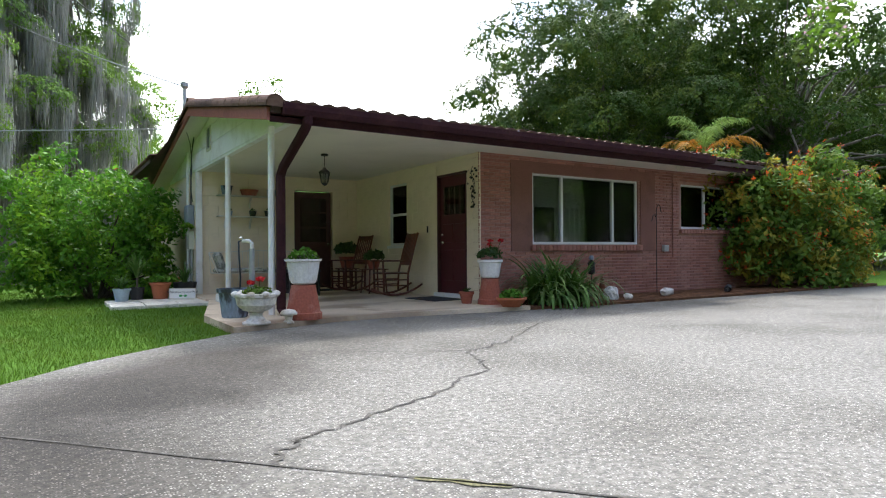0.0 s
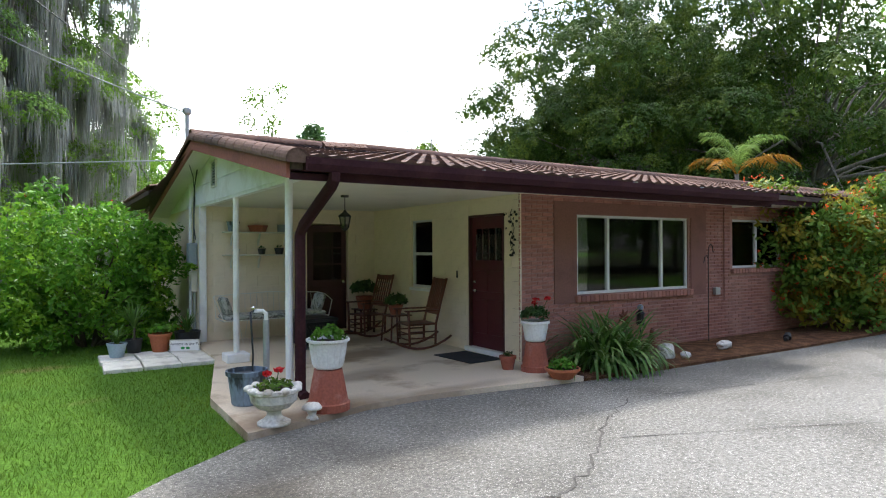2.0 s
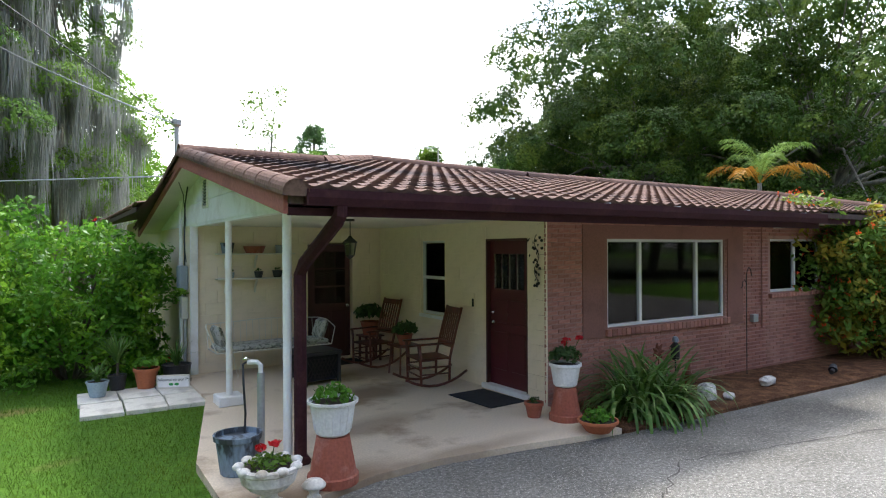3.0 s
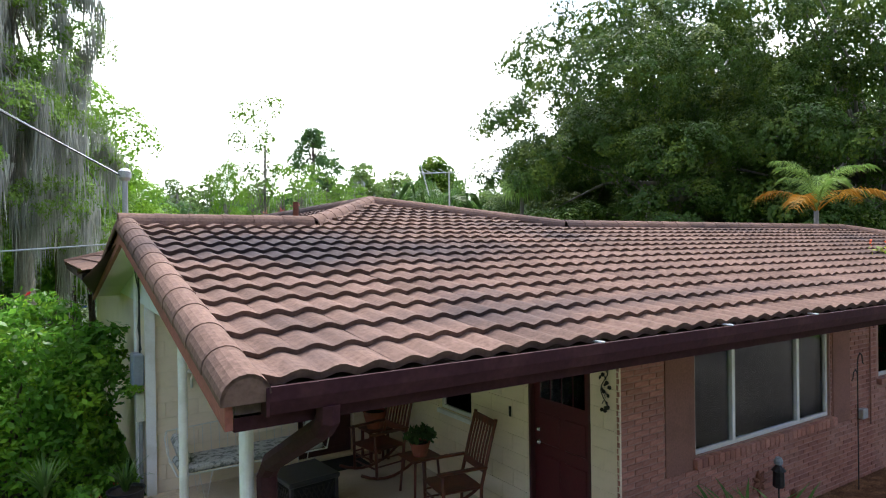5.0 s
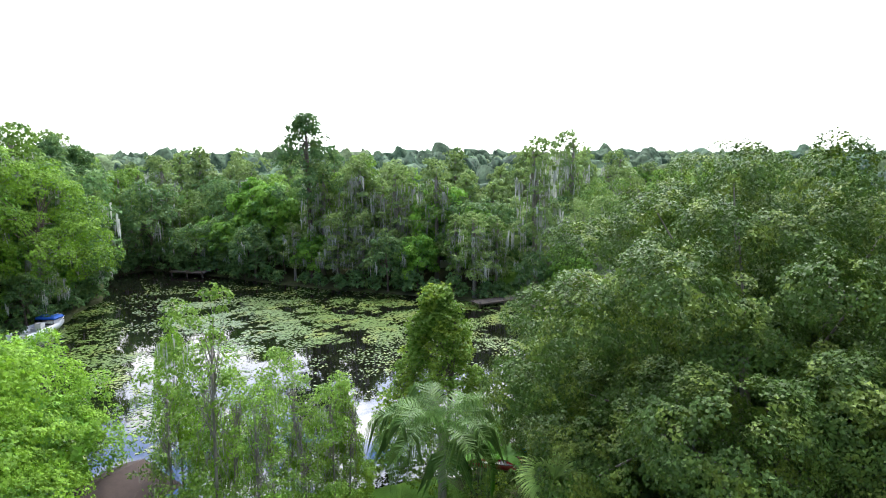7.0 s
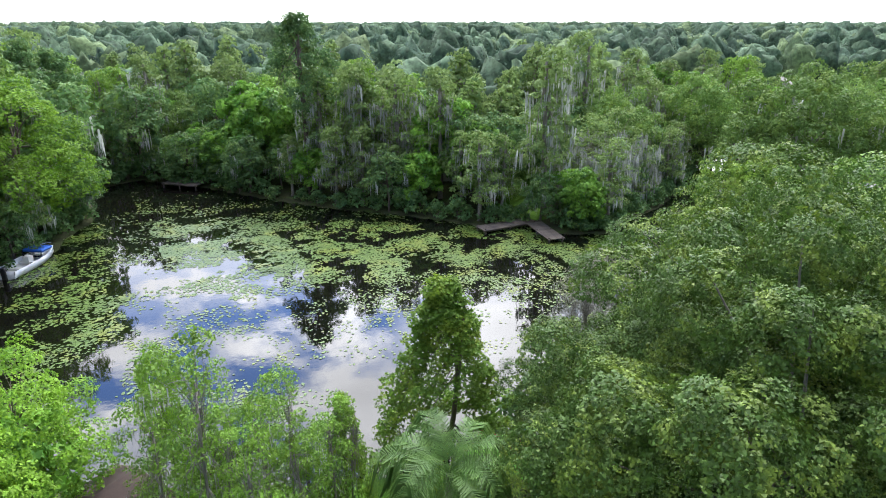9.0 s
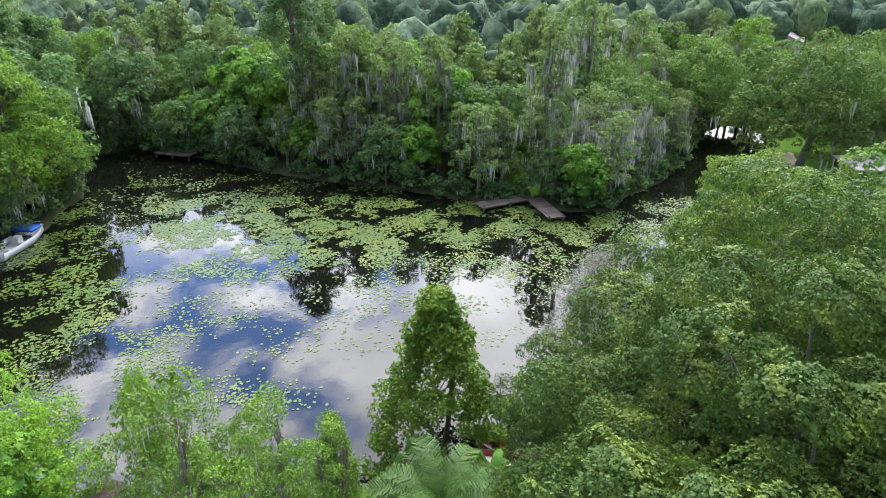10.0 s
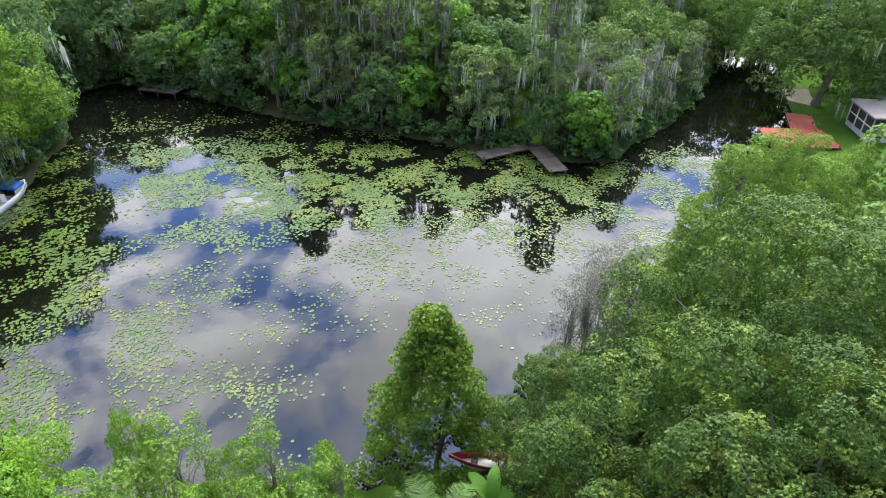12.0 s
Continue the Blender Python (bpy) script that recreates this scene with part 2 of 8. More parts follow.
def box(bm, x0, x1, y0, y1, z0, z1, bevel=0.0):
    made = bmesh.ops.create_cube(bm, size=1)["verts"]
    for v in made:
        v.co = Vector((x0 + (v.co.x + 0.5) * (x1 - x0), y0 + (v.co.y + 0.5) * (y1 - y0), z0 + (v.co.z + 0.5) * (z1 - z0)))
    if bevel:
        es = {e for v in made for e in v.link_edges}
        bmesh.ops.bevel(bm, geom=list(es), offset=bevel, segments=1, affect="EDGES")
    return bm


def lathe(bm, profile, segs=20, at=(0, 0, 0), cap=True, wobble=0.0):
    rings = []
    for r, z in profile:
        rings.append([bm.verts.new((at[0] + r * math.cos(2 * math.pi * i / segs), at[1] + r * math.sin(2 * math.pi * i / segs), at[2] + z + wobble * math.sin(i * 2.4) * r))
                      for i in range(segs)])
    for a, b in zip(rings, rings[1:]):
        for i in range(segs):
            j = (i + 1) % segs
            bm.faces.new((a[i], a[j], b[j], b[i]))
    if cap:
        bm.faces.new(rings[0][::-1])
        bm.faces.new(rings[-1])
    return bm


def tube(bm, points, radii, segs=8, cap=True):
    """A round bar through points."""
    pts = [Vector(p) for p in points]
    if not isinstance(radii, (list, tuple)):
        radii = [radii] * len(pts)
    rings, side = [], None
    for i, p in enumerate(pts):
        d = (pts[min(i + 1, len(pts) - 1)] - pts[max(i - 1, 0)]).normalized()
        if side is None:
            side = d.cross(Vector((0, 0, 1)) if abs(d.z) < 0.9 else Vector((1, 0, 0))).normalized()
        side = (side - d * side.dot(d)).normalized()
        up = d.cross(side)
        rings.append([bm.verts.new(p + radii[i] * (math.cos(2 * math.pi * k / segs) * side + math.sin(2 * math.pi * k / segs) * up)) for k in range(segs)])
    for a, b in zip(rings, rings[1:]):
        for k in range(segs):
            bm.faces.new((a[k], a[(k + 1) % segs], b[(k + 1) % segs], b[k]))
    if cap:
        bm.faces.new(rings[0][::-1]); bm.faces.new(rings[-1])
    return bm


def prism(bm, outline, z0, z1):
    """An outline in plan, standing between two heights."""
    a = [bm.verts.new((x, y, z0)) for x, y in outline]
    b = [bm.verts.new((x, y, z1)) for x, y in outline]
    n = len(outline)
    bm.faces.new(a[::-1]); bm.faces.new(b)
    for i in range(n):
        bm.faces.new((a[i], a[(i + 1) % n], b[(i + 1) % n], b[i]))
    return bm


def leaves(centres, size, rng, outward=None, aspect=0.55, flat=0.35, pointed=False):
    """Leaf blades, four-cornered and pointed, at the centres; outward bends their faces that way."""
    n = len(centres)
    nrm = rng.normal(size=(n, 3)) * (1 - flat)
    nrm[:, 2] += flat
    if outward is not None:
        nrm += 0.9 * outward
    nrm /= np.linalg.norm(nrm, axis=1, keepdims=True) + 1e-9
    t = np.cross(nrm, rng.normal(size=(n, 3)))
    t /= np.linalg.norm(t, axis=1, keepdims=True) + 1e-9
    b = np.cross(nrm, t)
    s = (size * rng.uniform(0.6, 1.35, n))[:, None]
    if pointed:                # three-cornered blades for large crowns
        v = np.stack([centres - t * s, centres + t * s * 0.6 + b * s * 1.5 * aspect, centres + t * s * 0.5 - b * s * 1.5 * aspect], axis=1).reshape(-1, 3)
        return v, np.arange(3 * n).reshape(-1, 3)
    a0, a1 = centres - t * s, centres + t * s
    b0, b1 = centres - b * s * aspect - t * s * 0.15, centres + b * s * aspect - t * s * 0.15
    v = np.stack([a0, b0, a1, b1], axis=1).reshape(-1, 3)
    f = np.arange(4 * n).reshape(-1, 4)
    return v, f


def clump_cloud(clumps, per_m2, rng, squash=0.8, cap=None):
    """Points in the outer shells of ball-like clumps (x, y, z, r); denser on top. Returns points and outward directions."""
    P, O = [], []
    for x, y, z, r, *face in clumps:
        n = max(6, int(per_m2 * 4 * math.pi * r * r))
        d = rng.normal(size=(n, 3)); d /= np.linalg.norm(d, axis=1, keepdims=True)
        keep = rng.random(n) < np.where(d[:, 2] < -0.3, 0.45, 1.0)
        if face:
            keep &= d @ np.array(face) > -0.25
        d = d[keep]
        lump = 1 + 0.22 * np.sin(3.1 * d[:, 0] + 5 * x) * np.cos(3.7 * d[:, 1] + 3 * y) + 0.12 * np.sin(8 * d[:, 2] + 7 * d[:, 0] + z)
        rad = r * lump * (0.70 + 0.30 * rng.random(len(d)) ** 0.5)
        p = d * rad[:, None]; p[:, 2] *= squash
        P.append(p + (x, y, z)); O.append(0.5 * d + 1.5 * np.array(face) if face else d)
    return np.concatenate(P), np.concatenate(O)


def branch_tree(bm, base, height, radius, tips, rng, bend=0.3, segs=7, limbs=None):
    """A tapered trunk into bm and limbs that reach to the tips into limbs."""
    top = Vector(base) + Vector((rng.normal() * bend, rng.normal() * bend, height))
    pts = [Vector(base) + (top - Vector(base)) * k + Vector((math.sin(k * 5) * bend * 0.3, math.cos(k * 4) * bend * 0.3 - bend * 0.3, 0)) for k in (0, 0.06, 0.35, 0.7, 1)]
    tube(bm, pts, [radius * 1.5, radius * 1.1, radius * 0.9, radius * 0.75, radius * 0.5], segs)
    for tip in tips:
        tip = Vector(tip)
        k = rng.uniform(0.55, 1.0)
        start = Vector(base) + (top - Vector(base)) * k
        mid = start.lerp(tip, 0.5) + Vector((rng.normal() * 0.2, rng.normal() * 0.2, 0.12 * (tip - start).length))
        tube(limbs or bm, [start, start.lerp(mid, 0.5) + Vector((0, 0, 0.05)), mid, tip], [radius * 0.27, radius * 0.19, radius * 0.12, radius * 0.035], 5, cap=False)


def hanging(centres, length, width, rng, bunch=1, loose=0.0):
    """Ragged strands that hang from points; those of a bunch are longest in its middle, like a tassel."""
    n = len(centres)
    L = (length * rng.uniform(0.35, 1.3, n))
    if bunch > 20:
        lots = n // bunch
        mid = centres.reshape(lots, bunch, 3).mean(axis=1).repeat(bunch, axis=0)
        away = np.hypot(centres[:, 0] - mid[:, 0], centres[:, 1] - mid[:, 1]) / max(loose, 1e-6)
        L = length * (0.25 + 1.25 * rng.random(lots) ** 1.6).repeat(bunch) * np.exp(-0.3 * away ** 2) * rng.uniform(0.6, 1.2, n)
    a = rng.uniform(0, math.pi, n)
    w = width * rng.uniform(0.5, 1.4, n)
    d = np.stack([np.cos(a), np.sin(a), rng.normal(0, 0.4, n)], 1) * w[:, None]
    down = np.stack([rng.normal(0, 0.06, n), rng.normal(0, 0.06, n), -np.ones(n)], 1) * L[:, None]
    v = np.stack([centres - d, centres + d, centres + d * 0.9 + down * 0.55, centres + down, centres - d * 0.9 + down * 0.5], 1).reshape(-1, 3)
    return v, np.arange(5 * n).reshape(-1, 5)

# ---------------------------------------------------------------- ground and water
WATER = -1.1
POND = [(-6.5, 45), (-7, 52), (-7.5, 60), (-7, 65.5), (-4.4, 66.9), (-0.4, 71.5), (0.2, 75), (3.2, 80), (4.0, 95), (10, 98), (13, 94), (17, 88.5), (22, 79), (27.5, 70.8),
        (32, 65.8), (37, 58.5), (38.5, 56), (42.5, 55), (43, 51), (47, 48.6), (52, 51), (58, 52), (66, 55.5), (73.5, 60), (82, 65), (89, 66),
        (90, 60.5), (86, 57), (79, 52), (73.5, 47), (65, 42), (55, 39), (46, 35.5), (39, 33), (32, 31), (25, 29), (20.5, 28), (16.5, 26.7), (13, 27.6),
        (9.8, 28.8), (5, 31), (1, 34), (-3, 35.3), (-6, 38)]


def pond_distance(x, y):
    """Metres to the pond's bank; below nought inside it."""
    p = np.array(POND, float)
    q = np.roll(p, -1, axis=0)
    x, y = np.asarray(x, float).ravel(), np.asarray(y, float).ravel()
    best, inside = np.full(len(x), 1e9), np.zeros(len(x), bool)
    for (ax, ay), (bx, by) in zip(p, q):
        dx, dy = bx - ax, by - ay
        k = np.clip(((x - ax) * dx + (y - ay) * dy) / (dx * dx + dy * dy), 0, 1)
        best = np.minimum(best, np.hypot(x - ax - k * dx, y - ay - k * dy))
        inside ^= ((ay > y) != (by > y)) & (x < (bx - ax) * (y - ay) / (by - ay + 1e-12) + ax)
    return np.where(inside, -best, best)


def ground_height(x, y):
    d = pond_distance(x, y)
    x, y = np.asarray(x, float).ravel(), np.asarray(y, float).ravel()
    k = np.clip(d / 11.0, 0, 1)
    z = -0.98 + 0.95 * k * k * (3 - 2 * k)
    far = np.clip((np.hypot(x, y) - 120) / 300, 0, 1)
    z = z + far * (0.6 * np.sin(x / 60) + 0.5 * np.cos(y / 45))
    return np.where(d < 0, -0.98 - np.clip(-d, 0, 3) * 0.35, z)


def spread(lo, hi, step, far):
    mid = np.arange(lo, hi + step / 2, step)
    grow, w, e = [], step, 0.0
    while e < far:
        w *= 1.35
        e += w
        grow.append(e)
    grow = np.array(grow)
    return np.concatenate([lo - grow[::-1], mid, hi + grow])


def build_ground():
    xs, ys = spread(-45, 125, 1.25, 4200), spread(-20, 110, 1.25, 4200)
    X, Y = np.meshgrid(xs, ys)
    Z = ground_height(X, Y)
    v = np.stack([X.ravel(), Y.ravel(), Z], 1)
    nx, ny = len(xs), len(ys)
    i = np.arange(ny - 1)[:, None] * nx + np.arange(nx - 1)[None]
    f = np.stack([i, i + 1, i + nx + 1, i + nx], -1).reshape(-1, 4)
    ob = mesh_object("ground", v, f, M["lawn"], smooth=True)
    ob.data.materials.append(M["wood_floor"])
    c = v[f].mean(axis=1)
    x, y = c[:, 0], c[:, 1]
    # ground beyond y = -17 is out of view, darkened for the window reflections
    wild = (y > 33) | (x < -13) | (y < -17) | ((x > 15.5) & (y > 4) & (np.hypot(x - 20, y - 14) < 60))
    open_land = ((x > 50) & (y < 47 + (x - 52) * 0.40) & (y > 30)) | ((x > 43) & (x < 66) & (y > 55) & (y < 88) & (np.abs((y - 57) - (x - 43) * 1.25) < 4.5)) | ((x > 100) & (y < 110) & (x < 190))
    ob.data.polygons.foreach_set("material_index", np.where(wild & ~open_land, 1, 0).astype(np.int32))
    return tagged(ob, "green grass lawn sloping down to the pond", "lawn", kind="structure")


M["wood_floor"] = mat("wood_floor", (0.05, 0.055, 0.025), rough=1.0, vary=0.4, scale=0.8, fine=12, bump=0.03, second=(0.05, 0.075, 0.02), spec=0.1)
M["lawn"] = mat("lawn", (0.062, 0.135, 0.015), rough=0.95, vary=0.35, scale=0.7, fine=25, bump=0.03, second=(0.078, 0.155, 0.018), second_at=(0.42, 0.62), spec=0.1)


def pebble_concrete(name, base, stone, stain, stains=(0.42, 0.6), density=70.0):
    """Washed aggregate: pale pebbles in a grey matrix, dulled by broad stains."""
    m = mat(name, base, rough=0.85, vary=0.2, scale=0.45, fine=60, second=stain, second_at=stains, spec=0.3)
    nt = m.node_tree
    N, L = nt.nodes.new, nt.links.new
    b = nt.nodes["Principled BSDF"]
    src = b.inputs["Base Color"].links[0].from_socket
    tc = N("ShaderNodeTexCoord")
    vo = N("ShaderNodeTexVoronoi"); vo.inputs["Scale"].default_value = density
    L(tc.outputs["Object"], vo.inputs["Vector"])
    mr = N("ShaderNodeMapRange"); mr.inputs["From Min"].default_value = 0.28; mr.inputs["From Max"].default_value = 0.42
    mr.inputs["To Min"].default_value = 1; mr.inputs["To Max"].default_value = 0
    L(vo.outputs["Distance"], mr.inputs["Value"])
    sp = N("ShaderNodeSeparateColor"); L(vo.outputs["Color"], sp.inputs[0])
    pick = N("ShaderNodeMapRange"); pick.inputs["From Min"].default_value = 0.34; pick.inputs["From Max"].default_value = 0.8
    L(sp.outputs[0], pick.inputs["Value"])
    mm = N("ShaderNodeMath"); mm.operation = "MULTIPLY"; L(mr.outputs[0], mm.inputs[0]); L(pick.outputs[0], mm.inputs[1])
    mx = N("ShaderNodeMix"); mx.data_type = "RGBA"; mx.inputs["B"].default_value = (*stone, 1)
    L(mm.outputs[0], mx.inputs["Factor"]); L(src, mx.inputs["A"])
    worn = N("ShaderNodeTexNoise"); worn.inputs["Scale"].default_value = 26.0; worn.inputs["Detail"].default_value = 5; worn.inputs["Roughness"].default_value = 0.7
    L(tc.outputs["Object"], worn.inputs["Vector"])
    tone = N("ShaderNodeMapRange"); tone.inputs["From Min"].default_value = 0.38; tone.inputs["From Max"].default_value = 0.62
    tone.inputs["To Min"].default_value = 0.62; tone.inputs["To Max"].default_value = 1.38
    L(worn.outputs["Fac"], tone.inputs["Value"])
    mottle = N("ShaderNodeVectorMath"); mottle.operation = "SCALE"
    L(mx.outputs["Result"], mottle.inputs[0]); L(tone.outputs[0], mottle.inputs["Scale"])
    L(mottle.outputs[0], b.inputs["Base Color"])
    bp = N("ShaderNodeBump"); bp.inputs["Distance"].default_value = 0.006; bp.inputs["Strength"].default_value = 0.7
    L(mr.outputs[0], bp.inputs["Height"]); L(bp.outputs[0], b.inputs["Normal"])
    return m


def stain_shade_patches(m, colour, patches, placed_by="Object", blend="MIX"):
    """Lays soft-edged, noise-torn dirt and shade patches (x, y, half-length, half-width, degrees, strength) over a
    ground material.
    """
    nt = m.node_tree
    N, L = nt.nodes.new, nt.links.new
    b = nt.nodes["Principled BSDF"]
    cur = b.inputs["Base Color"].links[0].from_socket
    tc = N("ShaderNodeTexCoord")
    where = tc.outputs["Object"] if placed_by == "Object" else N("ShaderNodeNewGeometry").outputs["Position"]
    no = N("ShaderNodeTexNoise"); no.inputs["Scale"].default_value = 1.3; no.inputs["Detail"].default_value = 6
    L(where, no.inputs["Vector"])
    for x, y, hl, hw, deg, k in patches:
        mp = N("ShaderNodeMapping"); mp.vector_type = "TEXTURE"
        mp.inputs["Location"].default_value = (x, y, 0); mp.inputs["Rotation"].default_value = (0, 0, radians(deg)); mp.inputs["Scale"].default_value = (hl, hw, 100)
        L(where, mp.inputs["Vector"])
        ln = N("ShaderNodeVectorMath"); ln.operation = "LENGTH"; L(mp.outputs[0], ln.inputs[0])
        ad = N("ShaderNodeMath"); ad.operation = "ADD"; L(ln.outputs["Value"], ad.inputs[0])
        sc = N("ShaderNodeMapRange"); sc.inputs["To Min"].default_value = -0.6; sc.inputs["To Max"].default_value = 0.6; L(no.outputs["Fac"], sc.inputs["Value"]); L(sc.outputs[0], ad.inputs[1])
        mr = N("ShaderNodeMapRange"); mr.inputs["From Min"].default_value = 0.35; mr.inputs["From Max"].default_value = 1.15
        mr.inputs["To Min"].default_value = k; mr.inputs["To Max"].default_value = 0.0
        L(ad.outputs[0], mr.inputs["Value"])
        mx = N("ShaderNodeMix"); mx.data_type = "RGBA"; mx.blend_type = blend; mx.inputs["B"].default_value = (*colour, 1)
        L(mr.outputs[0], mx.inputs["Factor"]); L(cur, mx.inputs["A"]); cur = mx.outputs["Result"]
    L(cur, b.inputs["Base Color"])


M["drive"] = pebble_concrete("drive", (0.18, 0.17, 0.148), (0.43, 0.41, 0.365), (0.115, 0.107, 0.09), density=74.0)
M["slab"] = mat("slab", (0.63, 0.52, 0.385), rough=0.7, vary=0.13, scale=1.1, fine=50, second=(0.28, 0.19, 0.12), second_at=(0.54, 0.70), bump=0.002)
# the patches along slab and bed paint the eaves' shadow; the rest are stains
stain_shade_patches(M["drive"], (0.36, 0.335, 0.31), [(-5.2, -3.6, 2.6, 1.1, 40, 0.95), (-3.2, -2.1, 1.6, 0.6, 20, 0.25), (2.5, -2.0, 2.6, 0.55, 0, 0.4), (-6.2, -5.6, 1.6, 0.9, 60, 0.8), (-5.6, -4.2, 1.8, 1.2, 55, 0.4)], blend="MULTIPLY")
stain_shade_patches(M["slab"], (0.17, 0.105, 0.06), [(-1.6, 1.9, 1.0, 0.5, 20, 0.8), (-2.3, 0.4, 0.9, 0.35, 10, 0.55), (-3.3, -1.0, 0.9, 0.36, 15, 0.8), (-1.0, 3.2, 0.9, 0.6, 0, 0.55), (-3.95, -1.1, 0.6, 0.35, 10, 0.75), (-2.0, -0.95, 1.2, 0.2, 4, 0.55)])
stain_shade_patches(M["lawn"], (0.16, 0.12, 0.05), [(-5.95, 3.85, 0.55, 0.22, 5, 0.7), (-5.4, 1.2, 0.3, 0.15, 20, 0.35), (-6.6, -0.6, 0.5, 0.2, 30, 0.3)])
M["mulch"] = mat("mulch", (0.10, 0.05, 0.028), rough=1.0, vary=0.6, scale=5, fine=70, bump=0.05, second=(0.18, 0.095, 0.05), second_at=(0.45, 0.6), spec=0.1)

DRIVE = [(-4.3, -1.42), (-4.62, -1.68), (-5.03, -1.98), (-5.75, -2.61), (-6.27, -3.27), (-6.75, -4.2), (-7.2, -5.4), (-7.6, -7.5), (-7.9, -11), (-8, -16),
         (17, -16), (17, -5.0), (15.5, -3.2), (13.2, -2.3), (12.5, -1.6), (8.5, -1.35), (5.0, -1.42), (1.4, -1.34), (0.5, -1.30), (-0.55, -1.22), (-1.3, -1.1), (-2.26, -1.0), (-2.97, -1.05), (-3.6, -1.25)]


def build_drive():
    bm = bmesh.new()
    prism(bm, DRIVE, -0.25, 0.0)
    ob = part("driveway", bm, M["drive"])
    return tagged(ob, "pale washed-aggregate concrete driveway with dark stains, painted eaves shade and cracks", "driveway", kind="structure")


SLAB = [(-4.29, -1.40), (-3.6, -1.235), (-2.97, -1.035), (-2.26, -0.985), (-1.3, -1.085), (-0.55, -1.205), (0.0, -1.25), (0.0, 4.75), (-3.6, 4.75), (-3.62, 2.9), (-4.27, 0.2)]


def build_slab():
    bm = bmesh.new()
    prism(bm, SLAB, -0.25, 0.06)
    ob = part("porch_floor", bm, M["slab"])
    tagged(ob, "bare concrete porch slab with brown rust and dirt stains", "porch floor", kind="structure")
    bm = bmesh.new()
    prism(bm, [(0.02, -1.27), (1.4, -1.32), (5.0, -1.40), (8.5, -1.33), (11.0, -1.2), (11.0, 0.0), (0.02, 0.0)], -0.2, 0.035)
    ob = part("flower_bed", bm, M["mulch"])
    tagged(ob, "brown pine-mulch flower bed along the brick wall", "flower bed", kind="structure")


def water_mat():
    m = bpy.data.materials.new("water")
    m.use_nodes = True
    nt = m.node_tree
    N, L = nt.nodes.new, nt.links.new
    b = nt.nodes["Principled BSDF"]
    b.inputs["Base Color"].default_value = (0.004, 0.004, 0.003, 1)
    b.inputs["Roughness"].default_value = 0.03
    b.inputs["IOR"].default_value = 1.5
    b.inputs["Specular IOR Level"].default_value = 0.5
    tc = N("ShaderNodeTexCoord")
    n = N("ShaderNodeTexNoise"); n.inputs["Scale"].default_value = 0.9; n.inputs["Detail"].default_value = 3
    L(tc.outputs["Object"], n.inputs["Vector"])
    bp = N("ShaderNodeBump"); bp.inputs["Distance"].default_value = 0.01; bp.inputs["Strength"].default_value = 0.35
    L(n.outputs["Fac"], bp.inputs["Height"]); L(bp.outputs[0], b.inputs["Normal"])
    return m


M["water"] = water_mat()


def build_water():
    bm = bmesh.new()
    bm.faces.new([bm.verts.new((x, y, WATER)) for x, y in ((-60, 24), (135, 24), (135, 105), (-60, 105))])
    ob = part("water", bm, M["water"])
    if ob.data.polygons[0].normal.z < 0:
        ob.data.flip_normals()
    return tagged(ob, "still dark pond water reflecting clouds and trees", "pond", kind="structure")


build_ground()
build_drive()
build_slab()
build_water()

# ---------------------------------------------------------------- house
M["brick"] = mat("brick", (0.31, 0.13, 0.095), rough=0.88, vary=0.16, scale=1.6, fine=40, second=(0.38, 0.19, 0.145), second_at=(0.45, 0.65), bump=0.004, objects=0.2, island=0.2)
M["mortar"] = mat("mortar", (0.36, 0.205, 0.165), rough=0.95, vary=0.2, scale=4, fine=70, bump=0.003)
M["white_block"] = mat("white_block", (0.82, 0.695, 0.525), rough=0.75, vary=0.05, scale=1.2, fine=60, second=(0.72, 0.61, 0.45), bump=0.002, second_at=(0.5, 0.7))
M["white_paint"] = mat("white_paint", (0.84, 0.83, 0.82), rough=0.5, vary=0.04, scale=2.5, fine=50, second=(0.74, 0.72, 0.69))
M["ceiling_paint"] = mat("ceiling_paint", (0.75, 0.70, 0.62), rough=0.8, vary=0.06, scale=1.5, fine=50)
M["brown_metal"] = mat("brown_metal", (0.040, 0.013, 0.017), rough=0.75, spec=0.15, vary=0.2, scale=2.5, fine=30, second=(0.055, 0.02, 0.022))
M["fascia_red"] = mat("fascia_red", (0.30, 0.10, 0.075), rough=0.7, vary=0.2, scale=3, fine=30)
M["tile"] = mat("tile", (0.155, 0.097, 0.076), rough=0.95, vary=0.22, scale=0.5, fine=30, second=(0.062, 0.05, 0.052), placed_by="Position", second_at=(0.52, 0.74), bump=0.006, objects=0.18, island=0.18, spec=0.08)
stain_shade_patches(M["tile"], (0.055, 0.045, 0.048), [(-2.5, 1.9, 1.6, 1.15, 0, 0.92), (-0.9, 1.5, 1.4, 0.6, 10, 0.65), (2.0, 3.4, 1.6, 0.5, 0, 0.55), (6.5, 3.0, 1.6, 0.4, 0, 0.45), (3.0, 11.8, 3.6, 2.6, 60, 0.8), (3.4, 8.2, 2.8, 2.2, 60, 0.75), (-0.6, 12.0, 4.0, 3.4, 30, 0.6), (0.4, 8.6, 3.0, 2.4, 30, 0.65), (0.2, -0.6, 4.0, 0.25, 0, 0.4)], "Position")
stain_shade_patches(M["tile"], (0.33, 0.31, 0.28), [(-1.2, 13.4, 1.0, 0.5, 40, 0.4), (0.8, 10.0, 0.9, 0.4, 20, 0.4), (-2.2, 11.2, 0.8, 0.5, 70, 0.35)], "Position")
M["deck"] = mat("deck", (0.09, 0.06, 0.05), rough=0.95)
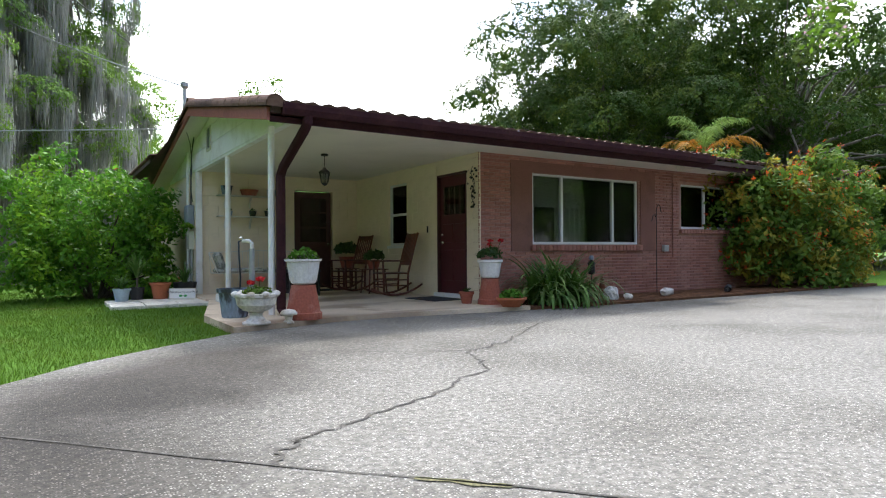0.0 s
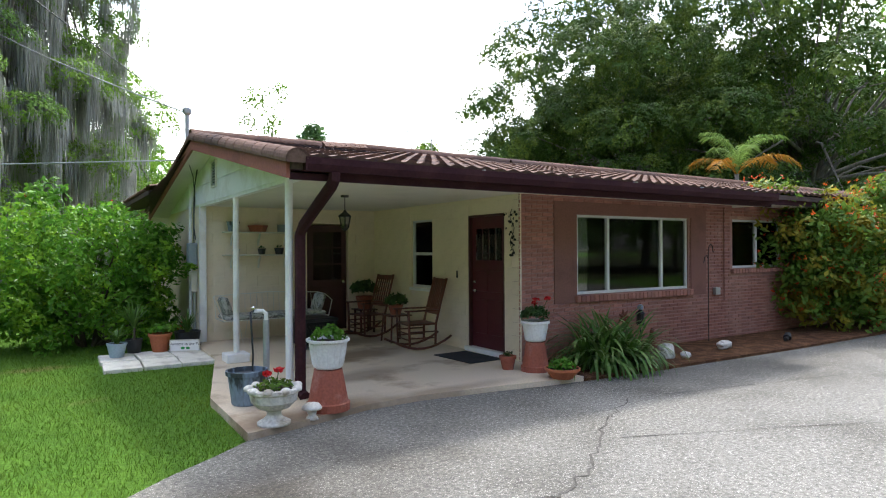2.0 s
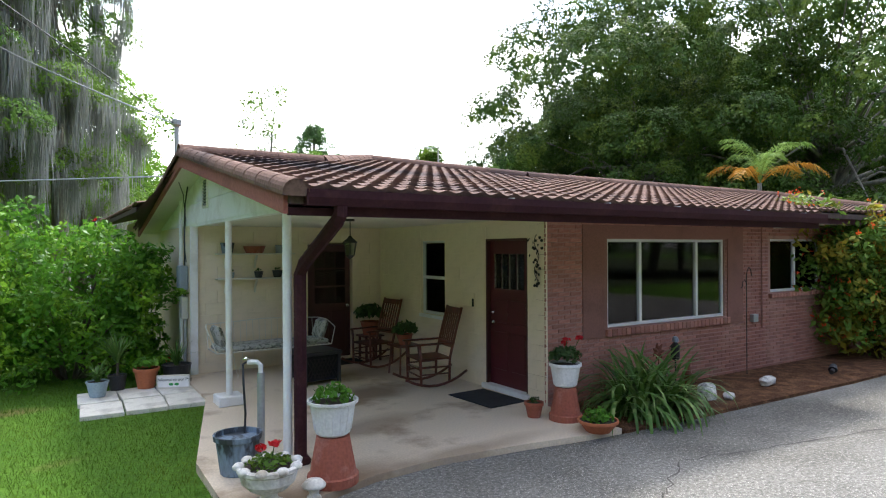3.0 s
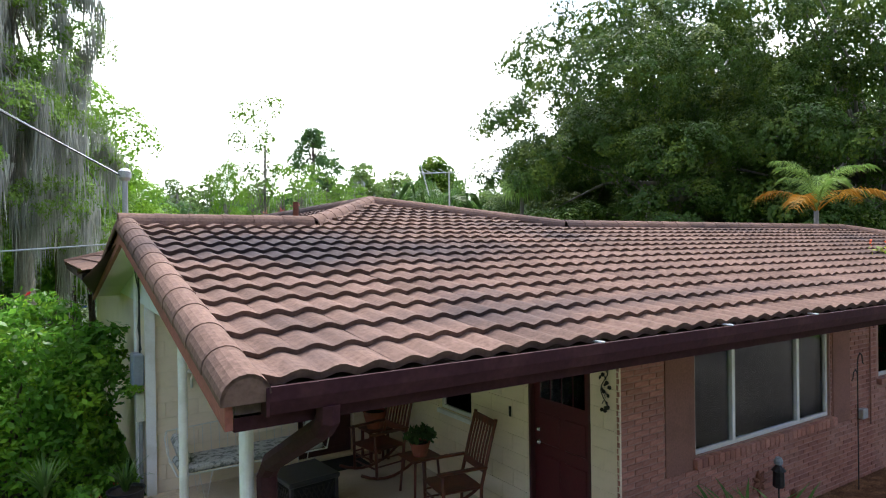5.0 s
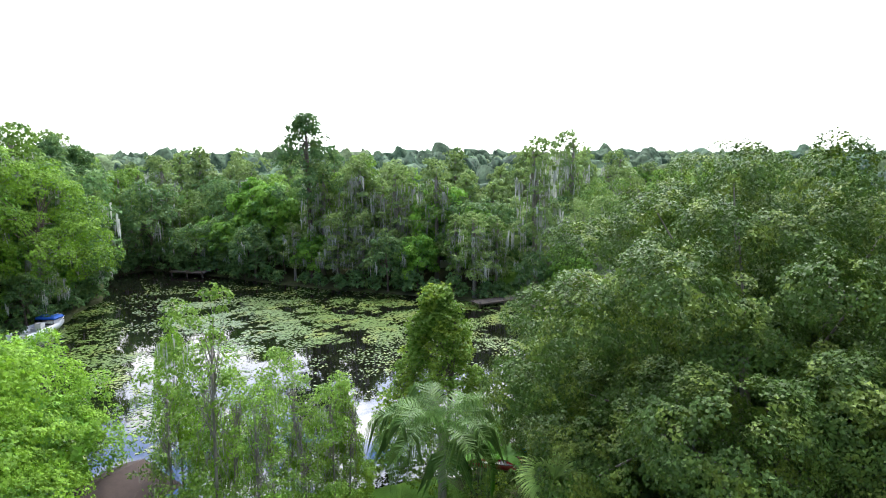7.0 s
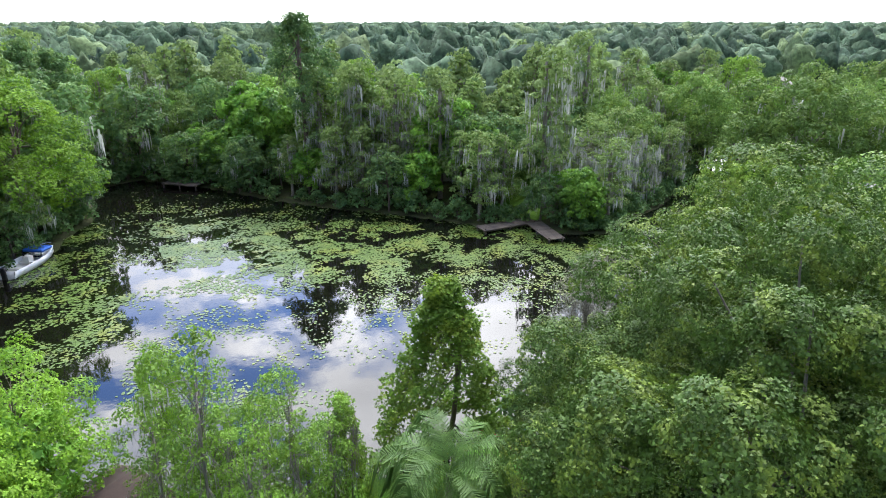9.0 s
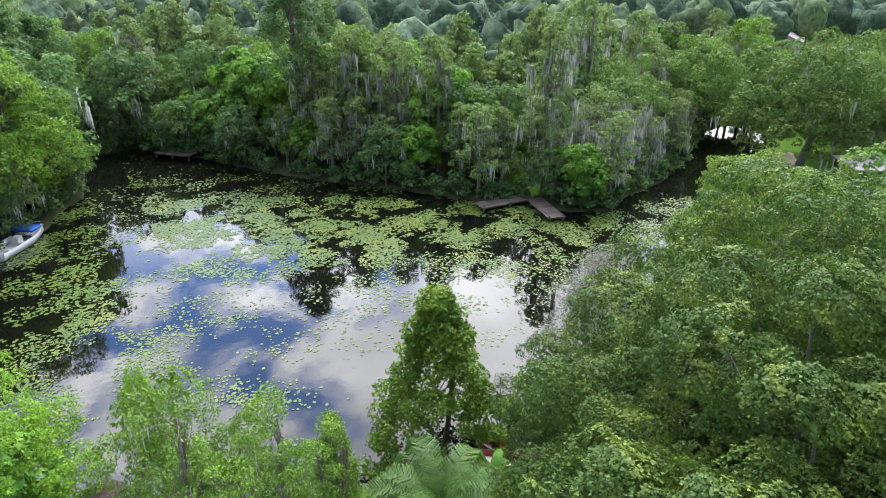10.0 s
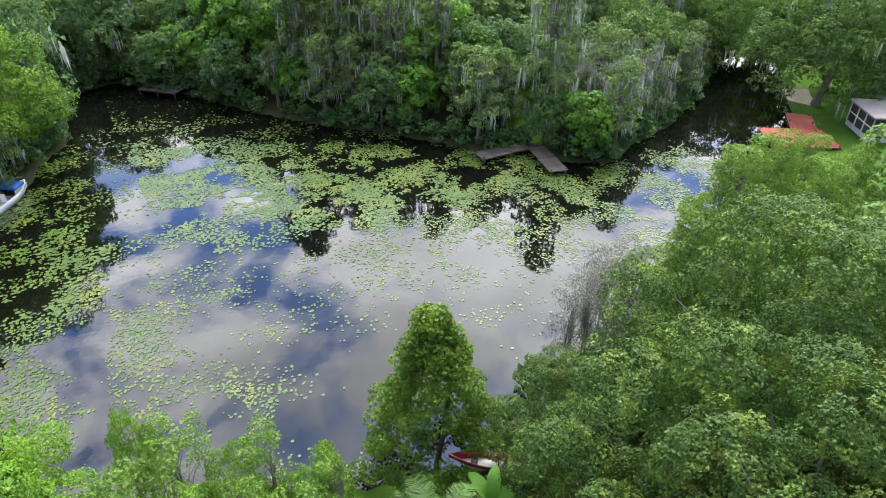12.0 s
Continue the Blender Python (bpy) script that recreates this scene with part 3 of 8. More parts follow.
M["red_door"] = mat("red_door", (0.08, 0.007, 0.013), rough=0.45, vary=0.12, scale=2, fine=40)
M["dark_door"] = mat("dark_door", (0.07, 0.022, 0.022), rough=0.5, vary=0.12, scale=2, fine=40)
M["aluminium"] = mat("aluminium", (0.72, 0.73, 0.74), rough=0.4, vary=0.06, scale=4, fine=60, metal=0.3)
M["dark_room"] = mat("dark_room", (0.16, 0.15, 0.135), rough=0.9)
M["chrome"] = mat("chrome", (0.6, 0.6, 0.6), rough=0.25, metal=1.0, vary=0.05)


def glass_mat():
    m = bpy.data.materials.new("window_glass")
    m.use_nodes = True
    nt = m.node_tree
    nt.nodes.remove(nt.nodes["Principled BSDF"])
    N, L = nt.nodes.new, nt.links.new
    gl, tr, mx, fr = N("ShaderNodeBsdfGlossy"), N("ShaderNodeBsdfTransparent"), N("ShaderNodeMixShader"), N("ShaderNodeFresnel")
    gl.inputs["Roughness"].default_value = 0.02
    tr.inputs["Color"].default_value = (0.72, 0.75, 0.73, 1)
    fr.inputs["IOR"].default_value = 1.4
    L(fr.outputs[0], mx.inputs[0]); L(tr.outputs[0], mx.inputs[1]); L(gl.outputs[0], mx.inputs[2])
    L(mx.outputs[0], nt.nodes["Material Output"].inputs["Surface"])
    return m


M["glass"] = glass_mat()

# roof planes: z over (x, y)
PEAK_Z = 3.9525
zA = lambda x, y: 2.565 + 0.1946 * (y + 1.25)
zB = lambda x, y: PEAK_Z - 0.2414 * (0.29 - x)
zC = lambda x, y: PEAK_Z - 0.2325 * (x - 0.29)
zD = lambda x, y: zA(0, 3.3) - 0.19 * (y - 3.3)
zP = lambda x, y: zA(0, 3.35) - 0.1946 * (y - 3.35)
PLANES = [
    ("A", zA, "x", [(-3.83, -1.25), (4.42, -1.25), (4.42, -0.6), (11.3, -0.6), (11.3, 3.3), (2.45, 3.3), (0.29, 5.88), (-1.75, 3.35), (-3.83, 3.35)], (0, 1)),
    ("B", zB, "y", [(0.29, 5.88), (0.29, 14.4), (-4.1, 14.4), (-4.1, 6.27), (-1.75, 3.35)], (1, 0)),
    ("C", zC, "y", [(0.29, 5.88), (2.45, 3.3), (4.6, 5.93), (4.6, 14.4), (0.29, 14.4)], (-1, 0)),
    ("D", zD, "x", [(2.45, 3.3), (11.3, 3.3), (11.3, 7.6), (4.6, 7.6), (4.6, 5.93)], (0, -1)),
    ("P", zP, "x", [(-3.83, 3.35), (-1.75, 3.35), (-4.1, 6.27), (-3.83, 8.1)], (0, -1)),
]


def in_poly(x, y, poly):
    r = False
    for (ax, ay), (bx, by) in zip(poly, poly[1:] + poly[:1]):
        if (ay > y) != (by > y) and x < (bx - ax) * (y - ay) / (by - ay) + ax:
            r = not r
    return r


house = thing("house", "single-storey brick and white block house with a clay-tiled roof", "house")


def tile_mesh(width, waves, length=0.40, lip=0.046, amp=0.027):
    """One S-shaped roof tile: its upslope is +y, its lower lip at y = 0."""
    n = waves * 8
    v, f = [], []
    for row, (y, lift) in enumerate(((0.0, 0.050), (length, 0.012))):
        for i in range(n + 1):
            u = i / 8.0
            h = amp * (0.5 + 0.5 * math.cos(2 * math.pi * u + math.pi)) ** 0.8
            v.append((width * (i / n - 0.5), y, lift + h))
    for i in range(n):
        f.append((i, i + 1, n + 1 + i + 1, n + 1 + i))
    base = len(v)
    for i in range(n + 1):
        x, y, z = v[i]
        v.append((x, 0.012, z - lip))
    for i in range(n):
        f.append((base + i, base + i + 1, i + 1, i))
    return v, f


TILE_W, GAUGE = 0.40, 0.335


def build_roof():
    roof = new("roof")
    roof.parent = house
    roof.empty_display_size = 0.1
    tagged(roof, "weathered terracotta roof of curved clay tiles with dark lichen")
    fullv, fullf = tile_mesh(TILE_W, 2)
    halfv, halff = tile_mesh(TILE_W / 2, 1)
    full = bpy.data.meshes.new("tile"); full.from_pydata(fullv, [], fullf); full.materials.append(M["tile"])
    rng = np.random.default_rng(5)
    near, joined_v, joined_f = [], [], []
    for name, zf, along, poly, up in PLANES:
        bm = bmesh.new()
        top = [bm.verts.new((x, y, zf(x, y) - 0.012)) for x, y in poly]
        low = [bm.verts.new((x, y, zf(x, y) - 0.10)) for x, y in poly]
        bm.faces.new(top); bm.faces.new(low[::-1])
        for i in range(len(poly)):
            j = (i + 1) % len(poly)
            bm.faces.new((top[i], low[i], low[j], top[j]))
        part("roof_deck", bm, M["deck"], roof)
        gx, gy = zf(1, 0) - zf(0, 0), zf(0, 1) - zf(0, 0)
        upv = Vector((up[0], up[1], gx * up[0] + gy * up[1])).normalized()
        nrm = Vector((-gx, -gy, 1)).normalized()
        side = upv.cross(nrm)
        xs, ys = [p[0] for p in poly], [p[1] for p in poly]
        s_lo = min(x * up[0] + y * up[1] for x, y in poly); s_hi = max(x * up[0] + y * up[1] for x, y in poly)
        sx, sy = side.x, side.y
        c_lo = min(x * sx + y * sy for x, y in poly); c_hi = max(x * sx + y * sy for x, y in poly)
        step = GAUGE * math.hypot(upv.x, upv.y)
        nrow = int((s_hi - s_lo) / step) + 1
        for r in range(nrow):
            s = s_lo + r * step
            c = c_lo + 0.0
            while c < c_hi:
                def at(cc, ss):
                    return (sx * cc + up[0] * ss, sy * cc + up[1] * ss)
                mid = at(c + TILE_W / 2, s + step * 0.5)
                ok = [in_poly(*at(c + TILE_W * q, s + step * 0.5), poly) for q in (0.25, 0.75)]
                for which, (w, cc, mv, mf) in enumerate(((TILE_W, c + TILE_W / 2, fullv, fullf), (TILE_W / 2, c + TILE_W / 4, halfv, halff), (TILE_W / 2, c + 3 * TILE_W / 4, halfv, halff))):
                    if which == 0 and not all(ok):
                        continue
                    if which > 0 and (all(ok) or not ok[which - 1]):
                        continue
                    x, y = at(cc, s)
                    m = Matrix((side, upv, nrm)).transposed().to_4x4()
                    m.translation = Vector((x, y, zf(x, y))) + nrm * (rng.normal() * 0.002)
                    m = m @ Matrix.Rotation(rng.normal() * 0.006, 4, "Z")
                    if which == 0 and name == "A" and x < 4.2 and len(near) < 300:
                        near.append(m)
                    else:
                        b = len(joined_v)
                        joined_v += [tuple(m @ Vector(p)) for p in mv]
                        joined_f += [tuple(b + i for i in q) for q in mf]
                c += TILE_W
    rest = mesh_object("tile_field", joined_v, joined_f, M["tile"], roof)
    rest["kind"] = "stuff"
    return roof, full, near


roof, TILE_MESH, NEAR_TILES = build_roof()


def caps(name, a, b, zf_a, zf_b, radius=0.13, step=0.38, closed=False):
    """A run of half-round cap tiles from a to b, each lapping the next."""
    A, B = Vector((*a, zf_a)), Vector((*b, zf_b))
    n = max(1, round((B - A).length / step))
    d = (B - A) / n
    side = d.cross(Vector((0, 0, 1))).normalized()
    up = side.cross(d).normalized()
    for i in range(n):
        bm = bmesh.new()
        p, q = A + d * i - d * 0.06, A + d * (i + 1) + d * 0.04
        rings = []
        for pt, r in ((p, radius * 1.025), (q, radius * 0.975)):
            o = [bm.verts.new(pt + r * (math.cos(t) * side + math.sin(t) * up)) for t in np.linspace(-0.25, math.pi + 0.25, 13)]
            k = [bm.verts.new(pt + (r - 0.018) * (math.cos(t) * side + math.sin(t) * up)) for t in np.linspace(-0.25, math.pi + 0.25, 13)]
            rings.append((o, k))
        for i2 in range(12):
            bm.faces.new((rings[0][0][i2], rings[0][0][i2 + 1], rings[1][0][i2 + 1], rings[1][0][i2]))
            bm.faces.new((rings[0][1][i2], rings[1][1][i2], rings[1][1][i2 + 1], rings[0][1][i2 + 1]))
            for e in (0, 1):
                bm.faces.new((rings[e][0][i2], rings[e][1][i2], rings[e][1][i2 + 1], rings[e][0][i2 + 1]))
        if closed and i == 0:
            bm.faces.new(rings[0][0])
        part(name, bm, M["tile"], roof)


caps("ridge_tile", (-3.86, 3.35), (-1.75, 3.35), 3.475, 3.475)
caps("hip_tile", (-1.75, 3.35), (0.29, 5.88), 3.475, 3.975)
caps("ridge_tile", (0.29, 5.88), (0.29, 14.45), 3.975, 3.975)
caps("hip_tile", (0.29, 5.88), (2.45, 3.3), 3.975, 3.47)
caps("ridge_tile", (2.45, 3.3), (11.3, 3.3), 3.47, 3.47)
caps("rake_tile", (-3.80, -1.30), (-3.80, 3.35), 2.555, 3.465, radius=0.11, closed=True)
caps("rake_tile", (-3.80, 8.1), (-3.80, 3.35), 2.54, 3.465, radius=0.115)
caps("rake_tile", (11.3, -0.65), (11.3, 3.3), 2.70, 3.47, radius=0.13)
caps("rake_tile", (11.3, 7.6), (11.3, 3.3), 2.65, 3.47, radius=0.13)
caps("rake_tile", (-4.1, 14.4), (0.29, 14.4), 2.90, 3.96, radius=0.12)
caps("rake_tile", (4.6, 14.4), (0.29, 14.4), 2.96, 3.96, radius=0.12)


def pieces(u0, u1, v0, v1, holes, w, h, gap):
    """Rectangles of a running bond between u0..u1 and v0..v1 that leave the holes free."""
    out, row, v = [], 0, v0
    while v < v1 - 0.01:
        top = min(v + h, v1)
        u = u0 - (w + gap) * (0.5 if row % 2 else 0.0)
        while u < u1:
            a, b = max(u, u0), min(u + w, u1)
            spans = [(a, b)]
            for hu0, hu1, hv0, hv1 in holes:
                if hv0 < top - 0.005 and hv1 > v + 0.005:
                    cut = []
                    for p, q in spans:
                        if hu0 > p: cut.append((p, min(q, hu0)))
                        if hu1 < q: cut.append((max(p, hu1), q))
                    spans = [s for s in cut if s[1] - s[0] > 0.03]
            out += [(p, q, v, top) for p, q in spans if q - p > 0.03]
            u += w + gap
        v += h + gap
        row += 1
    return out


def wall_with_holes(bm, axis, at, thick, u0, u1, v0, v1, holes):
    """A wall of rectangles round its openings; axis: the coordinate that is fixed."""
    us = sorted({u0, u1, *[h[0] for h in holes], *[h[1] for h in holes]})
    vs = sorted({v0, v1, *[h[2] for h in holes], *[h[3] for h in holes]})
    for a, b in zip(us, us[1:]):
        for c, d in zip(vs, vs[1:]):
            if any(h[0] <= a and h[1] >= b and h[2] <= c and h[3] >= d for h in holes):
                continue
            if axis == "y":
                box(bm, a, b, at, at + thick, c, d)
            else:
                box(bm, at, at + thick, a, b, c, d)
    bmesh.ops.remove_doubles(bm, verts=bm.verts, dist=0.0005)


WIN1 = (1.145, 3.87, 0.98, 2.225)
WIN2 = (5.19, 6.85, 1.31, 2.24)
DOOR1 = (0.38, 1.32, 0.10, 2.24)      # along y, in the wall at x = 0
WIN3 = (2.45, 3.19, 1.0, 2.235)
DOOR2 = (-1.46, -0.58, 0.10, 2.22)    # along x, in the wall at y = 4.75


def build_walls():
    bm = bmesh.new()
    wall_with_holes(bm, "y", 0.012, 0.19, 0.012, 10.8, -0.2, 2.70, [WIN1, WIN2])
    front = part("brick_wall", bm, M["mortar"], house, "weathered red brick wall with pale mortar")
    bm = bmesh.new()
    wall_with_holes(bm, "x", 0.012, 0.18, 0.21, 4.75, -0.2, 2.56, [DOOR1, WIN3])
    side = part("block_wall", bm, M["white_block"], house, "cream-painted concrete block wall")
    bm = bmesh.new()
    wall_with_holes(bm, "y", 4.762, 0.18, -3.45, 0.2, -0.2, 2.56, [DOOR2])
    back = part("block_wall", bm, M["white_block"], house, "cream-painted concrete block wall")
    bm = bmesh.new()
    box(bm, -3.45, -3.25, 4.95, 8.0, -0.3, 2.5)
    box(bm, -3.45, -3.25, 8.0, 14.2, -0.3, 2.85)
    box(bm, -3.25, 4.2, 14.0, 14.2, -0.9, 2.95)
    box(bm, 4.0, 4.2, 6.9, 14.0, -0.5, 2.95)
    box(bm, 4.2, 10.6, 6.9, 7.1, -0.3, 2.62)
    box(bm, 10.6, 10.8, 0.202, 7.1, -0.3, 2.62)
    part("outer_wall", bm, M["white_block"], house)
    # gable end over the porch, facing the lawn
    bm = bmesh.new()
    outline = [(-1.05, 2.5), (7.75, 2.5), (3.35, 3.36)]
    a = [bm.verts.new((-3.47, y, z)) for y, z in outline]; b = [bm.verts.new((-3.37, y, z)) for y, z in outline]
    bm.faces.new(a); bm.faces.new(b[::-1])
    for i in range(3):
        bm.faces.new((a[i], b[i], b[(i + 1) % 3], a[(i + 1) % 3]))
    part("gable", bm, M["white_paint"], house, "cream-painted gable boarding")
    bm = bmesh.new()
    box(bm, -3.37, 4.38, -1.165, 4.76, 2.50, 2.53)
    box(bm, -3.80, -3.37, -1.165, -1.05, 2.50, 2.53)
    box(bm, 4.38, 10.8, -0.52, 0.2, 2.50, 2.53)
    part("porch_ceiling", bm, M["ceiling_paint"], house, "pale painted flat porch ceiling")
    bm = bmesh.new()
    box(bm, 0.2, 10.6, 0.21, 6.9, 2.56, 2.58)
    box(bm, 0.2, 10.6, 0.21, 6.9, -0.05, 0.0)
    box(bm, 0.2, 10.6, 3.6, 3.7, 0.0, 2.56)
    part("inner_room", bm, M["dark_room"], house)
    return front, side, back


FRONT_WALL, SIDE_WALL, BACK_WALL = build_walls()


def build_trim():
    bm = bmesh.new()
    box(bm, -3.825, 4.40, -1.20, -1.165, 2.375, 2.56)
    part("fascia", bm, M["brown_metal"], house)
    bm = bmesh.new()
    box(bm, 4.40, 11.2, -0.56, -0.52, 2.50, 2.68)
    part("fascia", bm, M["brown_metal"], house)
    bm = bmesh.new()
    box(bm, 4.36, 4.40, -1.165, -0.52, 2.40, 2.56)
    part("fascia_return", bm, M["ceiling_paint"], house, "pale boxed end of the eaves")
    # gutter: an open trough
    bm = bmesh.new()
    prof = [(-1.20, 2.56), (-1.20, 2.455), (-1.30, 2.455), (-1.325, 2.52), (-1.325, 2.585), (-1.305, 2.585), (-1.305, 2.525), (-1.29, 2.47), (-1.215, 2.47), (-1.215, 2.56)]
    ring = [[bm.verts.new((x, y, z)) for y, z in prof] for x in (-3.70, 4.42)]
    for i in range(len(prof)):
        j = (i + 1) % len(prof)
        bm.faces.new((ring[0][i], ring[0][j], ring[1][j], ring[1][i]))
    bm.faces.new(ring[0]); bm.faces.new(ring[1][::-1])
    part("gutter", bm, M["brown_metal"], house, "dark brown metal gutter")
    # red-brown barge boards under the rake tiles, and painted soffits behind them
    for y0, z0, y1, z1 in ((-1.20, 2.385, 3.35, 3.28), (8.1, 2.38, 3.35, 3.28)):
        for nm, xa, xb, lift, tall, mt in (("barge_board", -3.865, -3.828, 0.0, 0.15, "fascia_red"), ("soffit", -3.826, -3.372, 0.055, 0.02, "ceiling_paint")):
            bm = bmesh.new()
            a = [bm.verts.new((xa, y, z + lift)) for y, z in ((y0, z0), (y1, z1), (y1, z1 + tall), (y0, z0 + tall))]
            b = [bm.verts.new((xb, v.co.y, v.co.z)) for v in a]
            bm.faces.new(a); bm.faces.new(b[::-1])
            for i in range(4):
                bm.faces.new((a[i], b[i], b[(i + 1) % 4], a[(i + 1) % 4]))
            part(nm, bm, M[mt], house)
    # posts
    for x, y in ((-3.53, -0.28), (-3.43, 2.38)):
        bm = bmesh.new()
        lathe(bm, [(0.043, 0.06), (0.043, 2.50)], 16, (x, y, 0))
        part("porch_post", bm, M["white_paint"], house, "white-painted round steel post")
    bm = bmesh.new()
    box(bm, -3.6, -3.27, 2.22, 2.55, 0.06, 0.19, 0.012)
    part("post_base", bm, M["white_paint"], house)
    bm = bmesh.new()
    box(bm, -3.47, -3.372, -1.05, 4.76, 2.475, 2.499)
    part("porch_beam", bm, M["white_paint"], house)
    # downspout
    bm = bmesh.new()
    pts = [(-3.40, -1.265, 2.46), (-3.40, -1.26, 2.39), (-3.405, -1.20, 2.33), (-3.43, -0.46, 1.96), (-3.435, -0.37, 1.86), (-3.435, -0.365, 0.14), (-3.42, -0.46, 0.09)]
    tube(bm, pts, 0.062, 8)
    part("downspout", bm, M["brown_metal"], house, "dark brown metal downspout")


build_trim()


def window(axis, at, hole, parts_at, name="window", sill=None):
    """An aluminium window in a wall; parts_at: where the uprights stand, as shares of the width."""
    u0, u1, v0, v1 = hole
    w = new(name); w.parent = house; w.empty_display_size = 0.1

    def bar(a, b, c, d, depth0, depth1, nm, mt):
        bm = bmesh.new()
        if axis == "y":
            box(bm, a, b, at + depth0, at + depth1, c, d, 0.004 if nm != "pane" else 0)
        else:
            box(bm, at + depth0, at + depth1, a, b, c, d, 0.004 if nm != "pane" else 0)
        return part(nm, bm, mt, w)

    t = 0.045
    bar(u0, u1, v0, v0 + t, 0.02, 0.09, "frame", M["aluminium"]); bar(u0, u1, v1 - t * 0.8, v1, 0.02, 0.09, "frame", M["aluminium"])
    bar(u0, u0 + t, v0 + t, v1 - t * 0.8, 0.02, 0.09, "frame", M["aluminium"]); bar(u1 - t, u1, v0 + t, v1 - t * 0.8, 0.02, 0.09, "frame", M["aluminium"])
    return w, bar, t


def build_windows():
    w, bar, t = window("y", 0.02, WIN1, ())
    u0, u1, v0, v1 = WIN1
    e = [u0 + t, u0 + 0.262 * (u1 - u0), u0 + 0.745 * (u1 - u0), u1 - t]
    for k in (1, 2):
        bar(e[k] - 0.028, e[k] + 0.028, v0 + t, v1 - t * 0.8, 0.015, 0.085, "mullion", M["aluminium"])
    for a, b in zip(e, e[1:]):
        bar(a, b, v0 + t, v1 - t, 0.05, 0.055, "pane", M["glass"]).visible_shadow = False
    w, bar, t = window("y", 0.02, WIN2, ())
    u0, u1, v0, v1 = WIN2
    m = u0 + 0.5 * (u1 - u0)
    bar(m - 0.025, m + 0.025, v0 + t, v1 - t, 0.015, 0.085, "mullion", M["aluminium"])
    for a, b in ((u0 + t, m), (m, u1 - t)):
        bar(a, b, v0 + t, v1 - t, 0.05, 0.055, "pane", M["glass"]).visible_shadow = False
    w, bar, t = window("x", 0.02, WIN3, ())
    u0, u1, v0, v1 = WIN3
    m = v0 + 0.5 * (v1 - v0)
    bar(u0 + t, u1 - t, m - 0.025, m + 0.025, 0.015, 0.085, "rail", M["aluminium"])
    for a, b in ((v0 + t, m), (m, v1 - t)):
        bar(u0 + t, u1 - t, a, b, 0.05, 0.055, "pane", M["glass"]).visible_shadow = False


build_windows()


def build_doors():
    d = new("front_door"); d.parent = house; d.empty_display_size = 0.1
    tagged(d, "dark red front door with a fan-lit top panel")
    y0, y1, z0, z1 = DOOR1
    bm = bmesh.new(); box(bm, 0.07, 0.11, y0 + 0.03, y1 - 0.03, z0 + 0.03, z1 - 0.03)
    part("door_leaf", bm, M["red_door"], d)
    d2 = new("back_door"); d2.parent = house; d2.empty_display_size = 0.1
    tagged(d2, "dark brown door with nine small panes")
    x0, x1, z0, z1 = DOOR2
    bm = bmesh.new(); box(bm, x0 + 0.03, x1 - 0.03, 4.82, 4.86, z0, z1 - 0.03)
    part("door_leaf", bm, M["dark_door"], d2)
    return d, d2


FRONT_DOOR, BACK_DOOR = build_doors()

# ---------------------------------------------------------------- trees
def lobed(lobes, puff, rng):
    """Puffs of leaves over the open sides of big rounded lobes (x, y, z, r, squash), with gaps between the lobes."""
    c = []
    for k, (x, y, z, r, q) in enumerate(lobes):
        n = max(8, int(4 * math.pi * r * r / (1.75 * puff) ** 2))
        for i in range(n):
            u = 1 - 2 * (i + 0.5) / n
            a = i * 2.39996 + k
            d = np.array([math.sqrt(1 - u * u) * math.cos(a), math.sqrt(1 - u * u) * math.sin(a), u]) + rng.normal(0, 0.12, 3)
            d /= np.linalg.norm(d)
            if d[2] < -0.3:
                continue
            p = np.array([x, y, z]) + d * np.array([1, 1, q]) * r * rng.uniform(0.75, 1.12)
            if any(j != k and (p[0] - o[0]) ** 2 + (p[1] - o[1]) ** 2 + ((p[2] - o[2]) / o[4]) ** 2 < (0.8 * o[3]) ** 2 for j, o in enumerate(lobes)):
                continue
            c.append((*p, puff * rng.uniform(0.6, 1.3), *d))
    return c


